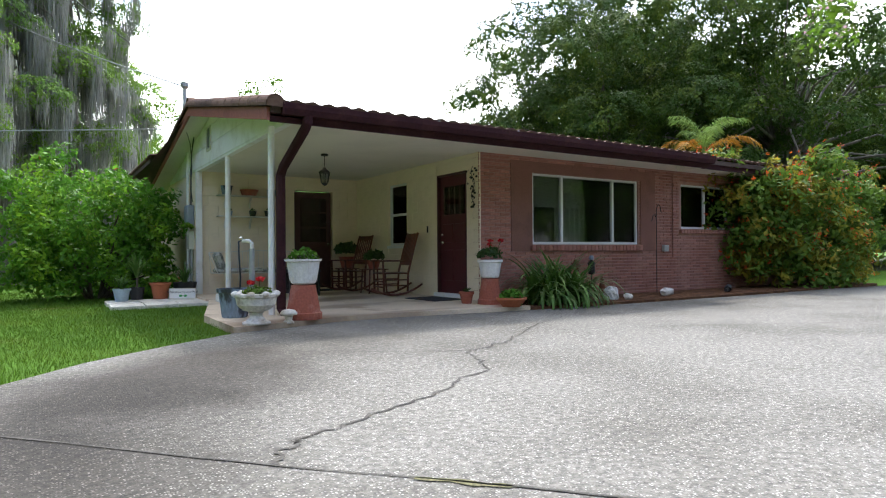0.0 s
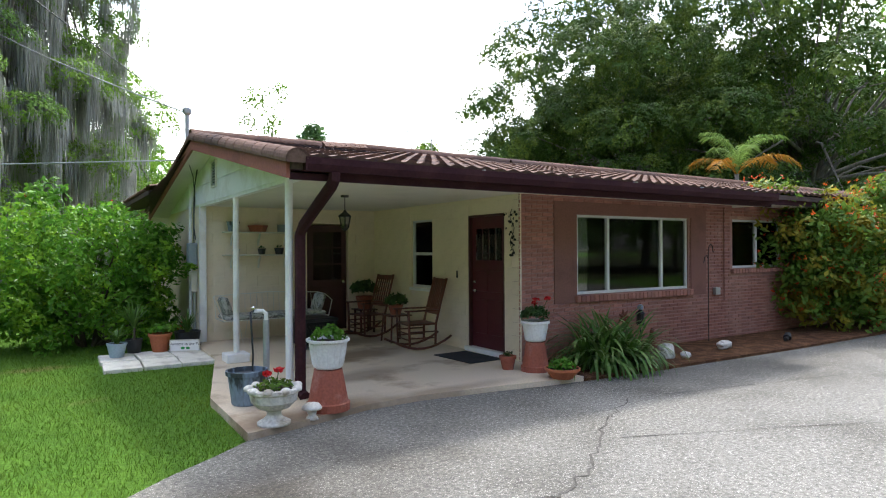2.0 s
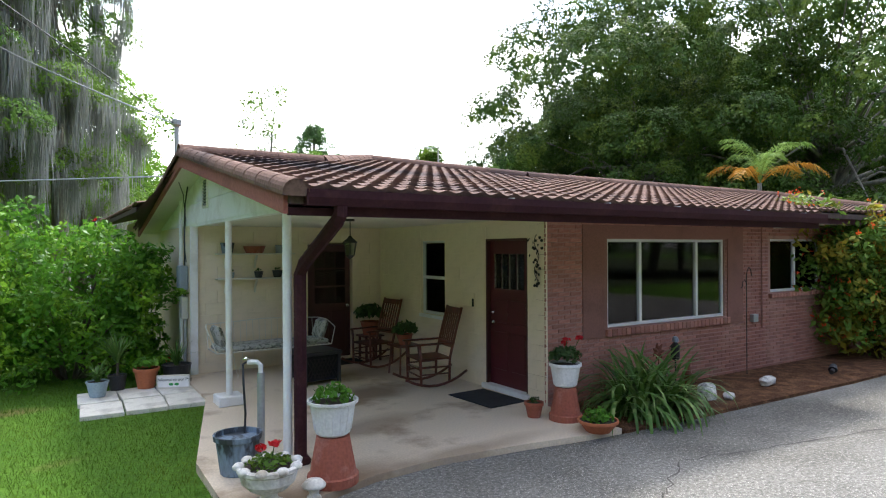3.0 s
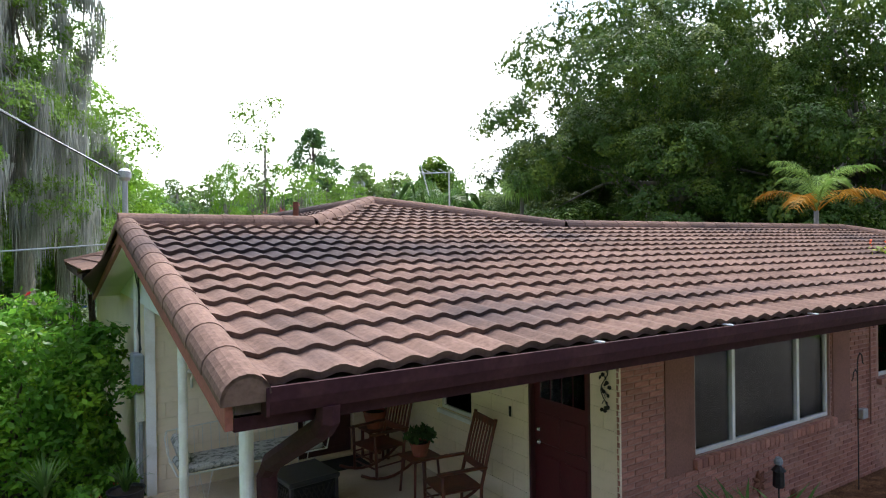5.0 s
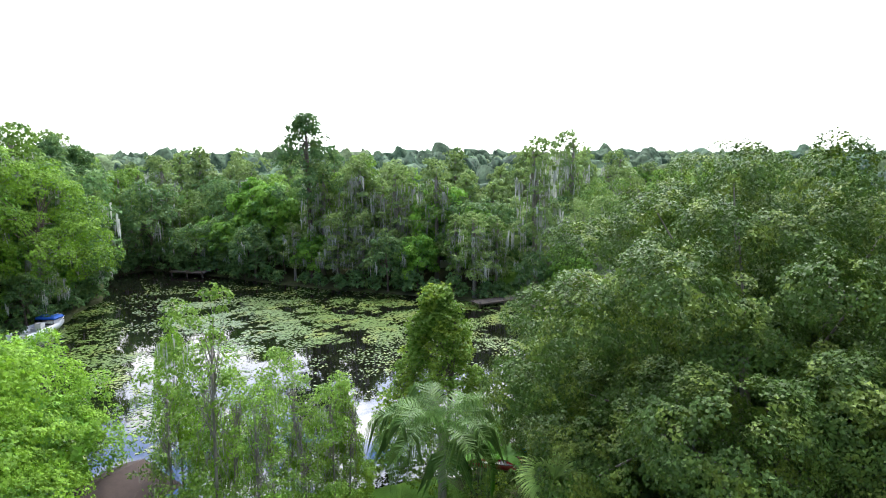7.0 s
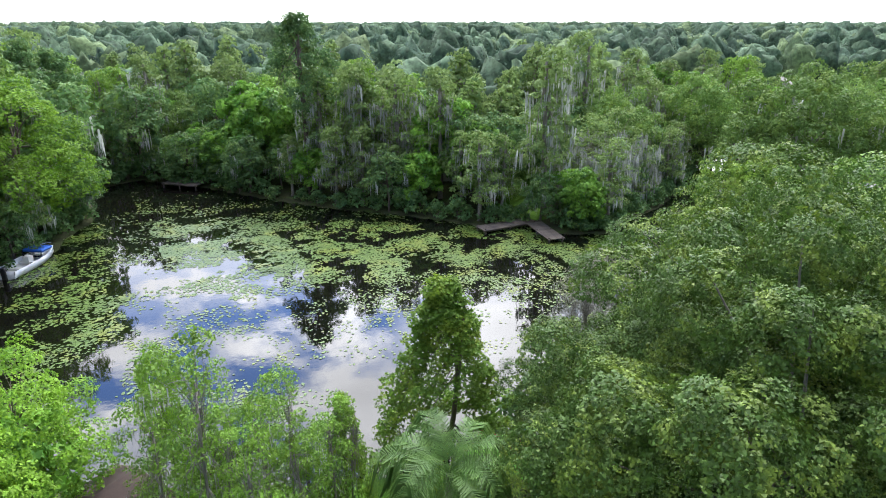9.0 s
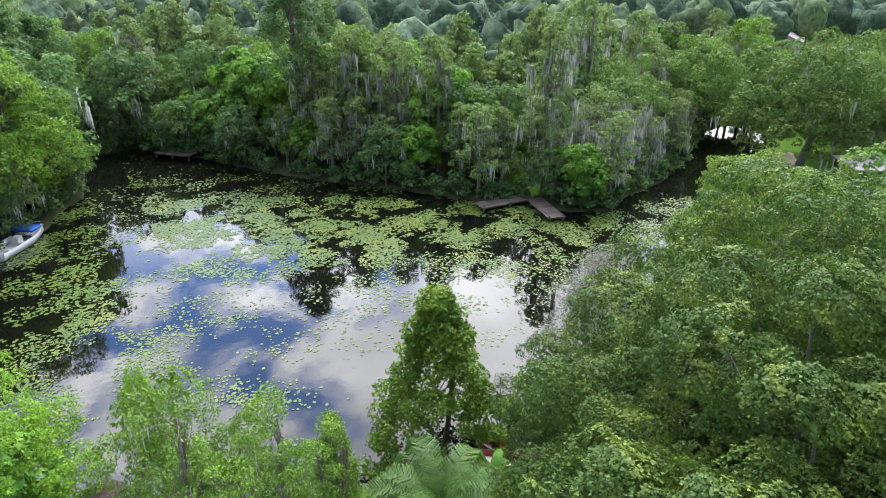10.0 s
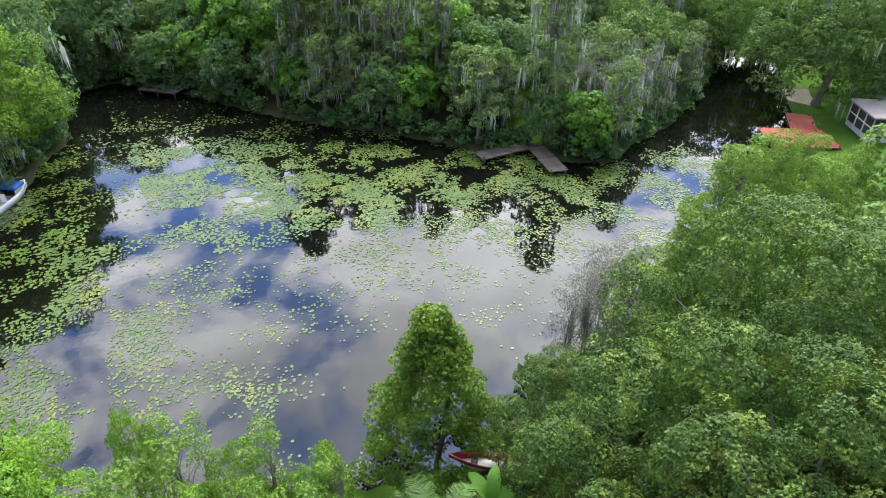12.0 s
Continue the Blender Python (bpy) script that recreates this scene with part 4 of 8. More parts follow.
def crown_template(kind, rng):
    """Clumps (x, y, z, r) of a crown about one tree in size, with its trunk's foot at the origin."""
    c = []
    ball = lambda: rng.uniform(0, 2 * math.pi)
    if kind == "oak":            # broad and domed, 11 m high, 6.5 m to each side
        lobes = []
        for i in range(700):
            a, rr = ball(), 6.1 * math.sqrt(rng.random())
            z = 9.4 - 0.10 * rr * rr + rng.normal() * 0.85
            if rr > 4.0 and rng.random() < 0.65:
                z = rng.uniform(1.7, 6.8)
            x, y, r = rr * math.cos(a), rr * math.sin(a), rng.uniform(0.8, 1.5)
            if all((x - o[0]) ** 2 + (y - o[1]) ** 2 + (z - o[2]) ** 2 > (0.90 * (r + o[3])) ** 2 for o in lobes):
                lobes.append((x, y, z, r, 0.95))
        for i in range(26):      # an inner layer closes the gaps between the boughs
            a, rr = i * 2.4, 4.9 * math.sqrt((i + 0.5) / 26)
            lobes.append((rr * math.cos(a), rr * math.sin(a), 6.9 - 0.10 * rr * rr - (2.2 if i % 3 == 0 and rr > 3 else 0), 1.3, 0.7))
        return lobed(lobes, 0.42, rng)
    if kind == "open":           # as the oak, with far fewer boughs
        lobes = []
        for i in range(300):
            a, rr = ball(), 6.3 * math.sqrt(rng.random())
            z = 9.4 - 0.09 * rr * rr + rng.normal() * 0.9 - (3.2 * rng.random() if rr > 3 else 0)
            x, y, r = rr * math.cos(a), rr * math.sin(a), rng.uniform(0.6, 1.1)
            if all((x - o[0]) ** 2 + (y - o[1]) ** 2 + (z - o[2]) ** 2 > (0.95 * (r + o[3])) ** 2 for o in lobes):
                lobes.append((x, y, z, r, 0.75))
        return lobed(lobes, 0.42, rng)
    if kind == "round":          # 10 m, full to low down
        lobes = [(0, 0, 7.4, 2.1, 1.0), (0, 0, 4.6, 2.4, 1.0)]
        for i in range(13):
            a = i * 2.4; z = 2.6 + 5.6 * i / 12
            rr = 2.7 * math.sqrt(max(0.1, 1 - ((z - 4.6) / 5.0) ** 2))
            lobes.append((rr * math.cos(a), rr * math.sin(a), z + rng.normal() * 0.3, rng.uniform(1.0, 1.5), 0.85))
        return lobed(lobes, 0.55, rng)
    if kind == "cypress":        # 15 m, tapering tiers of feathery boughs
        lobes = []
        for i in range(26):
            a = i * 2.4 + rng.uniform(-0.5, 0.5); z = 3.4 + 10.4 * (i / 25) ** 0.9
            rr = 2.5 * (1 - 0.72 * ((z - 3.4) / 10.6) ** 1.5) * rng.uniform(0.55, 1.1)
            lobes.append((rr * math.cos(a), rr * math.sin(a), z, rng.uniform(0.8, 1.35) * (1.1 - 0.3 * i / 25), 0.6))
        return lobed(lobes, 0.42, rng)
    if kind == "cone":         # 9 m, narrow towards the top
        for i in range(170):
            a = i * 2.4 + rng.uniform(-0.6, 0.6); z = 0.35 + 8.6 * (i + 0.5) / 170
            rr = (2.75 * (1 - ((z - 0.35) / 8.9) ** 1.35)) * math.sqrt(rng.uniform(0.35, 1.05))
            c.append((rr * math.cos(a), rr * math.sin(a), z, rng.uniform(0.25, 0.58)))
    elif kind == "thin":         # 9 m, wispy
        for i in range(52):
            a = ball(); z = 1.4 + 7.6 * rng.random() ** 0.9
            rr = (1.75 - 0.12 * z) * math.sqrt(rng.random())
            c.append((rr * math.cos(a), rr * math.sin(a), z, rng.uniform(0.16, 0.46)))
    elif kind == "pine":         # 20 m, bare below, dense layered top
        for i in range(80):
            a = ball(); z = rng.uniform(9.5, 19.4)
            rr = 4.4 * (1 - ((z - 9.5) / 10.4) ** 2.2) * math.sqrt(rng.uniform(0.1, 1)) + 0.2
            c.append((rr * math.cos(a), rr * math.sin(a), z, rng.uniform(0.6, 1.05)))
    elif kind == "bush":         # 2 m shrub to the ground
        for i in range(26):
            a = ball(); z = rng.uniform(0.3, 1.7)
            rr = 1.2 * math.sqrt(max(0.05, 1 - ((z - 0.8) / 1.15) ** 2)) * math.sqrt(rng.random())
            c.append((rr * math.cos(a), rr * math.sin(a), z, rng.uniform(0.3, 0.5)))
    return c


def make_tree(kind, name, label, leaf, seed, leaf_size, density, trunk_r, bark="bark", moss=0, squash=0.75, moss_len=1.6, flat=0.35, aspect=0.55,
              limbs=16, category="tree", moss_width=0.05, bunch=4, loose=0.10):
    rng = np.random.default_rng(seed)
    clumps = crown_template(kind, rng)
    P, O = clump_cloud(clumps, density, rng, squash)
    t = thing(name, label, category)
    v, f = leaves(P, leaf_size, rng, O * 0.85, flat=flat, aspect=aspect, pointed=kind != "thin")
    crown = mesh_object("crown", v, f, M[leaf], t)
    crown["kind"] = "stuff"
    bm = bmesh.new()
    h = {"oak": 5.0, "open": 5.0, "round": 7.0, "cone": 8.0, "cypress": 13.5, "thin": 7.5, "pine": 18.5, "bush": 0.9}[kind]
    tips = [clumps[i][:3] for i in rng.choice(len(clumps), min(len(clumps), limbs), replace=False)]
    lm = bmesh.new()
    branch_tree(bm, (0, 0, -0.4), h, trunk_r, tips, rng, limbs=lm)
    part("trunk", bm, M[bark], t, smooth=True)
    part("branchwork", lm, M[bark], t, smooth=True)["kind"] = "stuff"
    if moss:
        pick = P[rng.choice(len(P), moss)]
        pick = pick[pick[:, 2] < np.percentile(P[:, 2], 85)]
        pick = np.repeat(pick, bunch, axis=0) + rng.normal(0, loose, (bunch * len(pick), 3))
        v, f = hanging(pick, moss_len, moss_width, rng, bunch, loose)
        ob = mesh_object("hanging_moss", v, f, M["moss"], t)
        ob["kind"] = "stuff"
    return t


def put(template, x, y, scale=1.0, turn=0.0, z=None, stretch=1.0, label="", wide=1.0):
    zz = float(ground_height([x], [y])[0]) if z is None else z
    ob = copy_thing(template, pose(x, y, zz, 0, 0, turn))
    ob.scale = (scale * wide, scale * wide, scale * stretch)
    if label:
        ob["label"] = label
    return ob


def drop_template(t):
    for o in list(t.children_recursive) + [t]:
        bpy.data.objects.remove(o)


OAK = make_tree("oak", "oak_tree", "broad live oak with dense dusty green leaves", "oak_leaf", 11, 0.042, 250, 0.40, "grey_bark", limbs=26)
OAK2 = make_tree("oak", "oak_tree", "spreading live oak with grey limbs and dusty green leaves", "oak_leaf", 12, 0.044, 190, 0.36, "grey_bark", limbs=44)
OPEN_OAK = make_tree("open", "oak_tree", "open-crowned oak with sky showing between its grey limbs", "oak_leaf", 31, 0.06, 110, 0.34, "grey_bark", limbs=60)
CONE = make_tree("cone", "maple_tree", "young conical tree with yellow-green top leaves on the bank", "cone_leaf", 17, 0.07, 95, 0.11, limbs=24)
THIN = make_tree("thin", "sapling", "thin wispy tree with light green leaves and moss", "feather_leaf", 18, 0.062, 62, 0.06, "grey_bark", moss=26, moss_len=0.4, limbs=60, moss_width=0.014)
MOSSY = make_tree("cypress", "cypress_tree", "tall cypress heavily draped in grey Spanish moss beside the lawn", "feather_leaf", 15, 0.07, 110, 0.30, "grey_bark", moss=270, squash=0.6,
                  moss_len=2.0, aspect=0.26, limbs=34, moss_width=0.015, bunch=56, loose=0.15)
NEAR_ROUND = make_tree("round", "broadleaf_tree", "bright yellow-green leafy tree on the near bank", "yellow_leaf", 13, 0.065, 80, 0.18, limbs=24)
NEAR_DARK = make_tree("round", "broadleaf_tree", "dense green leafy tree behind the house", "fresh_leaf", 23, 0.09, 50, 0.18, limbs=24)
SOFT = make_tree("cypress", "cypress_tree", "feathery bright green cypress on the near bank", "soft_leaf", 36, 0.10, 55, 0.26, "grey_bark", moss=6, squash=0.6, aspect=0.32, bunch=6)
# coarser trees for the far bank
ROUND = make_tree("round", "broadleaf_tree", "rounded light green tree on the far bank", "fresh_leaf", 24, 0.23, 14, 0.2)
ROUND2 = make_tree("round", "broadleaf_tree", "dark green rounded tree across the pond", "dark_leaf", 14, 0.18, 11, 0.2, moss=14, bunch=8, moss_width=0.06, loose=0.25)
CYP = make_tree("cypress", "cypress_tree", "tall cypress hung with grey moss across the pond", "cypress_leaf", 25, 0.18, 10, 0.28, "grey_bark", moss=45, squash=0.6, moss_len=1.7, moss_width=0.06, bunch=8, loose=0.22)
CYP2 = make_tree("cypress", "cypress_tree", "feathery green cypress across the pond", "feather_leaf", 16, 0.18, 10, 0.26, "grey_bark", moss=20, squash=0.6, moss_len=1.6, moss_width=0.06, bunch=8, loose=0.22)
DEEP = make_tree("cypress", "cypress_tree", "cypress standing deep in the woods across the pond", "cypress_leaf", 55, 0.3, 5, 0.28, "grey_bark", moss=16, squash=0.6, moss_len=1.8, moss_width=0.12, bunch=5, loose=0.3, limbs=8)
DEEP_ROUND = make_tree("round", "broadleaf_tree", "rounded green tree deep in the woods across the pond", "dark_leaf", 54, 0.3, 5, 0.2, limbs=8)
GREY = make_tree("oak", "cypress_tree", "old tree smothered in pale grey Spanish moss on the point", "cypress_leaf", 46, 0.16, 4, 0.36, "grey_bark", moss=260, moss_len=1.8, moss_width=0.07, bunch=14, loose=0.28, limbs=70)
FAR_OAK = make_tree("oak", "oak_tree", "wide oak with grey-green leaves across the pond", "pale_oak_leaf", 26, 0.13, 20, 0.36, "grey_bark", moss=30, moss_len=1.4, moss_width=0.07, bunch=6, loose=0.25)
PINE = make_tree("pine", "pine_tree", "tall dark pine standing above the woods", "dark_leaf", 19, 0.18, 12, 0.3)
BUSH = make_tree("bush", "bush", "low green bush on the bank", "dark_leaf", 27, 0.17, 9, 0.04, category="bush", limbs=8)
BARE = make_tree("thin", "bare_tree", "leafless grey-twigged tree draped in moss", "twig_grey", 28, 0.085, 75, 0.07, "grey_bark", moss=40, moss_len=0.45, limbs=90, moss_width=0.02, aspect=0.12)

# oaks beside the back lawn
for x, y, s, a, t, k in ((18.0, 13.2, 1.22, 20, OAK, 1.05), (25.0, 17.5, 1.26, 130, OAK2, 1.0), (23.0, 7.8, 1.2, 250, OPEN_OAK, 1.16), (33.0, 11.5, 1.0, 75, OAK2, 1.0),
                         (20.0, 20.2, 0.82, 310, OAK, 0.95), (26.8, 22.0, 0.62, 190, OAK2, 0.95), (37.5, 15.5, 1.1, 20, FAR_OAK, 1.0), (33.5, -1.0, 0.85, 160, OAK2, 1.0),
                         (33.5, 20.5, 0.8, 100, OAK2, 1.0), (39, 5, 1.25, 200, FAR_OAK, 1.0), (46, 20, 1.1, 10, FAR_OAK, 1.0), (45, 9, 1.2, 70, FAR_OAK, 1.0)):
    put(t, x, y, s, a, stretch=k)
put(CONE, 15.15, 27.6, 1.04, 0, z=-1.1, wide=1.25)
put(CONE, 9.6, 26.4, 0.66, 90, wide=0.75, label="narrow upright young tree at the lawn edge")
put(PINE, 27.2, 79.3, 1.04, 0)
put(PINE, -0.6, 91.0, 0.9, 140)
put(PINE, 2.6, 93.0, 0.86, 260)
for x, y, s, a in ((-6.5, 76.5, 1.25, 0), (-3.0, 82.0, 1.3, 90), (-11.5, 73.0, 1.3, 200)):
    put(CYP2, x, y, s, a)
for x, y, s, a in ((3.75, 24.8, 1.2, 0), (6.3, 25.2, 0.90, 70), (5.0, 28.6, 0.9, 160), (7.6, 27.2, 0.85, 230), (4.6, 25.6, 0.86, 300), (8.4, 24.6, 0.78, 30), (5.4, 23.8, 0.82, 200), (7.2, 23.6, 0.8, 110), (2.6, 27.0, 0.9, 10), (9.4, 25.6, 0.74, 260)):
    put(THIN, x, y, s, a)
for x, y, s, a in ((23.6, 27.0, 1.0, 20), (25.6, 27.4, 0.98, 120), (22.4, 27.3, 0.9, 220), (27.0, 28.0, 0.9, 300), (24.6, 28.2, 0.95, 50), (26.4, 29.0, 0.9, 160), (28.4, 28.8, 0.85, 250)):
    put(BARE, x, y, s, a)
for x, y, s, a in ((-1.7, 31.3, 0.86, 0), (-4.2, 25.0, 1.0, 60), (-7.5, 30.5, 0.8, 130), (-3.4, 28.2, 0.8, 220)):
    put(NEAR_ROUND, x, y, s, a)
for x, y, s, a, w in ((3.5, 29.3, 0.86, 40, 0.32), (6.2, 27.8, 0.6, 170, 0.6), (4.5, 27.6, 0.55, 280, 0.6), (8.1, 26.6, 0.5, 90, 0.6)):
    put(NEAR_ROUND, x, y, s, a, wide=w, label="leafy yellow-green young tree in the waterside thicket")
for x, y, s, a in ((-8.0, 24.0, 0.95, 30), (-11.5, 19, 1.0, 80), (-14, 26, 1.1, 150), (-10.0, 31, 0.9, 10), (-17, 15, 1.0, 40)):
    put(NEAR_DARK, x, y, s, a)
for x, y, s, a, k in ((-5.0, 17.2, 1.0, 10, 1.0), (-6.9, 14.6, 0.98, 100, 1.0), (-9.5, 17.0, 1.1, 290, 1.0), (-8.6, 11.5, 0.9, 30, 1.0)):
    put(MOSSY, x, y, s, a, stretch=k, wide=0.85)
for x, y, s, a in ((33.0, 27.2, 0.87, 0), (37.5, 28.6, 0.82, 90), (42.5, 30.5, 0.64, 180), (37.5, 25.0, 0.76, 240), (31.0, 27.6, 0.66, 20), (43, 26.5, 0.68, 140), (48, 31.5, 0.58, 30)):
    put(SOFT, x, y, s, a)
for x, y, s, a in ((-2.2, 73.8, 1.55, 0), (-9.5, 76, 1.4, 50), (-15, 71, 1.2, 150)):
    put(NEAR_ROUND if s > 1.45 else ROUND, x, y, s, a, wide=1.12, label="big rounded bright green tree beside the moored boat")
# most stand out of view, placed to darken the pond's left reflection
for x, y, s, a in ((-11.0, 45, 1.3, 20), (-10.6, 51.5, 1.35, 80), (-10.8, 58, 1.4, 160), (-11.5, 65, 1.45, 240), (-9.0, 79, 1.7, 300), (-21, 58, 1.8, 10), (0.2, 80.5, 1.5, 50), (-2.5, 87, 1.6, 120)):
    put(ROUND2, x, y, s, a, wide=0.95, label="tall dark green tree on the west bank of the pond")
# trees that stand out along the far bank
for x, y, s, a, t, k in ((19.5, 89.0, 0.72, 0, ROUND, 1.0), (10.5, 99.0, 1.25, 60, ROUND2, 1.0), (26.6, 77.5, 0.60, 120, ROUND, 1.0), (41.5, 62.5, 0.92, 200, ROUND, 1.0), (24.0, 91.0, 1.1, 240, ROUND, 1.1),
                         (45.6, 50.8, 0.62, 300, ROUND, 1.05), (28.5, 78.5, 1.0, 30, CYP, 1.0), (32.0, 74.5, 0.98, 130, CYP, 1.08), (35.5, 70.5, 0.98, 230, CYP, 1.0), (38.6, 66.8, 0.95, 320, CYP, 1.08), (34.0, 77.0, 1.05, 80, CYP2, 1.0)):
    put(t, x, y, s, a, stretch=k)
# bushes that hide the canal's bank
for k in range(30):
    x = 45.5 + k * 1.1
    y = float(np.interp(x, (43, 47, 52, 58, 66, 73.5, 86), (51, 48.6, 51, 52, 55.5, 60, 65.5))) + 0.9 + 0.5 * math.sin(k * 2.3)
    put(BUSH, x, y, 0.9 + 0.35 * math.sin(k * 1.7), k * 47)
# unseen trees behind the drive, added to block sky light and darken window reflections
for x, y, s, a, t in ((-24, -26, 1.2, 0, FAR_OAK), (-12, -30, 1.25, 90, FAR_OAK), (0, -32, 1.2, 200, FAR_OAK), (11, -29, 1.2, 10, FAR_OAK), (22, -32, 1.3, 300, FAR_OAK), (-34, -12, 1.25, 40, FAR_OAK), (34, -26, 1.1, 120, FAR_OAK), (-30, 4, 1.2, 60, FAR_OAK), (46, -18, 1.2, 10, FAR_OAK)):
    put(t, x, y, s, a)

# woods round the pond
rng = np.random.default_rng(77)
placed = np.zeros((0, 2))


def open_ground(x, y):
    """Gardens, the mown strip and the street stay free of trees."""
    return ((x > 52) & (y < 45 + (x - 52) * 0.40) & (x < 110)) | ((np.hypot(x - 56, y - 56) < 7.5)) | ((x > 43) & (x < 64) & (y > 56) & (y < 84) & (np.abs((y - 57) - (x - 43) * 1.25) < 3.2))


def scatter(n, gap, d_lo, d_hi, box4, choose, tries=9000):
    global placed
    x, y = rng.uniform(box4[0], box4[1], tries), rng.uniform(box4[2], box4[3], tries)
    d = pond_distance(x, y)
    ok = (d > d_lo) & (d < d_hi) & ~open_ground(x, y)
    made = 0
    for a, b, c in zip(x[ok], y[ok], d[ok]):
        if made >= n:
            break
        if len(placed) and np.min((placed[:, 0] - a) ** 2 + (placed[:, 1] - b) ** 2) < gap * gap:
            continue
        placed = np.vstack([placed, [a, b]])
        choose(a, b, c)
        made += 1


def bank_tree(x, y, d):
    k = rng.random()
    t = ROUND2 if k < 0.45 else ROUND if k < 0.68 else CYP
    put(t, x, y, rng.uniform(0.48, 0.78), rng.uniform(0, 360), stretch=rng.uniform(0.85, 1.1))


def wood_tree(x, y, d):
    k = rng.random()
    t = CYP if k < 0.40 else CYP2 if k < 0.60 else ROUND2 if k < 0.76 else ROUND if k < 0.88 else FAR_OAK
    if d > 13:
        t = DEEP if k < 0.55 else DEEP_ROUND if k < 0.93 else FAR_OAK
    put(t, x, y, rng.uniform(0.82, 1.12) * (0.9 if t is FAR_OAK else 1.0), rng.uniform(0, 360), stretch=rng.uniform(0.9, 1.15))


def bank_bush(x, y, d):
    put(BUSH, x, y, rng.uniform(0.7, 1.4), rng.uniform(0, 360))


FAR_SIDE = (-40, 75, 47, 125)
scatter(60, 2.9, 0.6, 4.5, FAR_SIDE, bank_tree)
scatter(150, 3.6, 4.0, 26, FAR_SIDE, wood_tree)
scatter(60, 5.2, 20, 60, (-60, 120, 47, 150), wood_tree)
scatter(40, 4.2, 1.0, 12, (60, 130, 52, 110), wood_tree)
scatter(90, 1.3, 0.1, 1.6, FAR_SIDE, bank_bush, 12000)
scatter(26, 1.3, 0.1, 2.0, (17, 60, 27, 44), bank_bush, 6000)
scatter(12, 3.0, 1.0, 6.0, (-30, -2, 30, 40), bank_tree)
for x, y, s, a in ((14.5, 12.2, 1.3, 0), (16.2, 9.0, 1.5, 40), (19.0, 10.5, 1.4, 90), (17.5, 16.0, 1.4, 140), (21.5, 13.5, 1.6, 200), (15.2, 18.5, 1.1, 250), (19.5, 17.5, 1.5, 20), (23, 19.5, 1.6, 70),
                   (25.5, 13, 1.6, 120), (13.4, 20.8, 0.8, 60), (18.5, 22.5, 1.4, 170), (14.2, 15.2, 0.9, 15), (22.5, 24.5, 1.4, 10)):
    put(BUSH, x, y, s, a, label="dark understorey bush beneath the oaks")
# more unseen trees, added to keep the window reflections dark
for x, y, s, a in ((-20, -40, 1.4, 0), (-9, -44, 1.4, 50), (3, -42, 1.5, 100), (14, -40, 1.4, 150), (26, -44, 1.5, 200), (37, -38, 1.4, 250), (-30, -32, 1.4, 300), (46, -32, 1.4, 30), (8, -46, 1.5, 77), (-4, -38, 1.3, 140), (19, -46, 1.5, 20), (31, -48, 1.5, 90)):
    put(ROUND2, x, y, s, a, label="dark green tree behind the drive, added unseen to darken window reflections")
put(FAR_OAK, 77.5, 47.6, 1.3, 20, label="spreading oak leaning over the canal garden")
put(FAR_OAK, 88, 44, 0.9, 120, label="spreading oak in the canal garden")
for x, y, s, a in ((53.0, 57, 0.8, 0), (57.5, 58.5, 0.82, 140), (62.0, 61.0, 0.7, 240)):
    put(GREY, x, y, s, a)
for x, y, s, a in ((53, 57, 0.62, 0), (55.5, 55, 0.55, 120), (51, 54.8, 0.55, 240), (57.5, 57.5, 0.6, 60)):
    put(CYP, x, y, s, a, stretch=0.8, wide=1.3, label="low cypress smothered in pale grey moss on the point")
for x, y, s, a in ((47, 52.6, 0.5, 0), (50.5, 54, 0.5, 80), (54, 54.6, 0.45, 160), (58, 55.6, 0.5, 240), (62, 57.2, 0.52, 300), (66, 59.0, 0.55, 30), (70, 61.4, 0.6, 100), (75, 64, 0.62, 200), (81, 67, 0.7, 20)):
    put(ROUND2, x, y, s, a, label="dense dark green tree along the canal bank")
for x, y, s, a in ((95, 51, 1.0, 0), (101, 58, 1.0, 60)):
    put(FAR_OAK, x, y, s, a, label="spreading oak in the canal garden")
for x, y, s, a in ((93, 64, 1.1, 120), (87, 70, 1.25, 200), (84, 77, 1.25, 80)):
    put(ROUND, x, y, s, a, label="full green tree at the head of the canal")
for x, y, s, a in ((54, 54.6, 0.75, 0), (56.8, 55.6, 0.7, 90), (51.6, 56.5, 0.72, 200), (58.5, 58.5, 0.7, 10)):
    put(BARE, x, y, s, a, wide=1.6, label="bare grey moss-hung tree on the point")


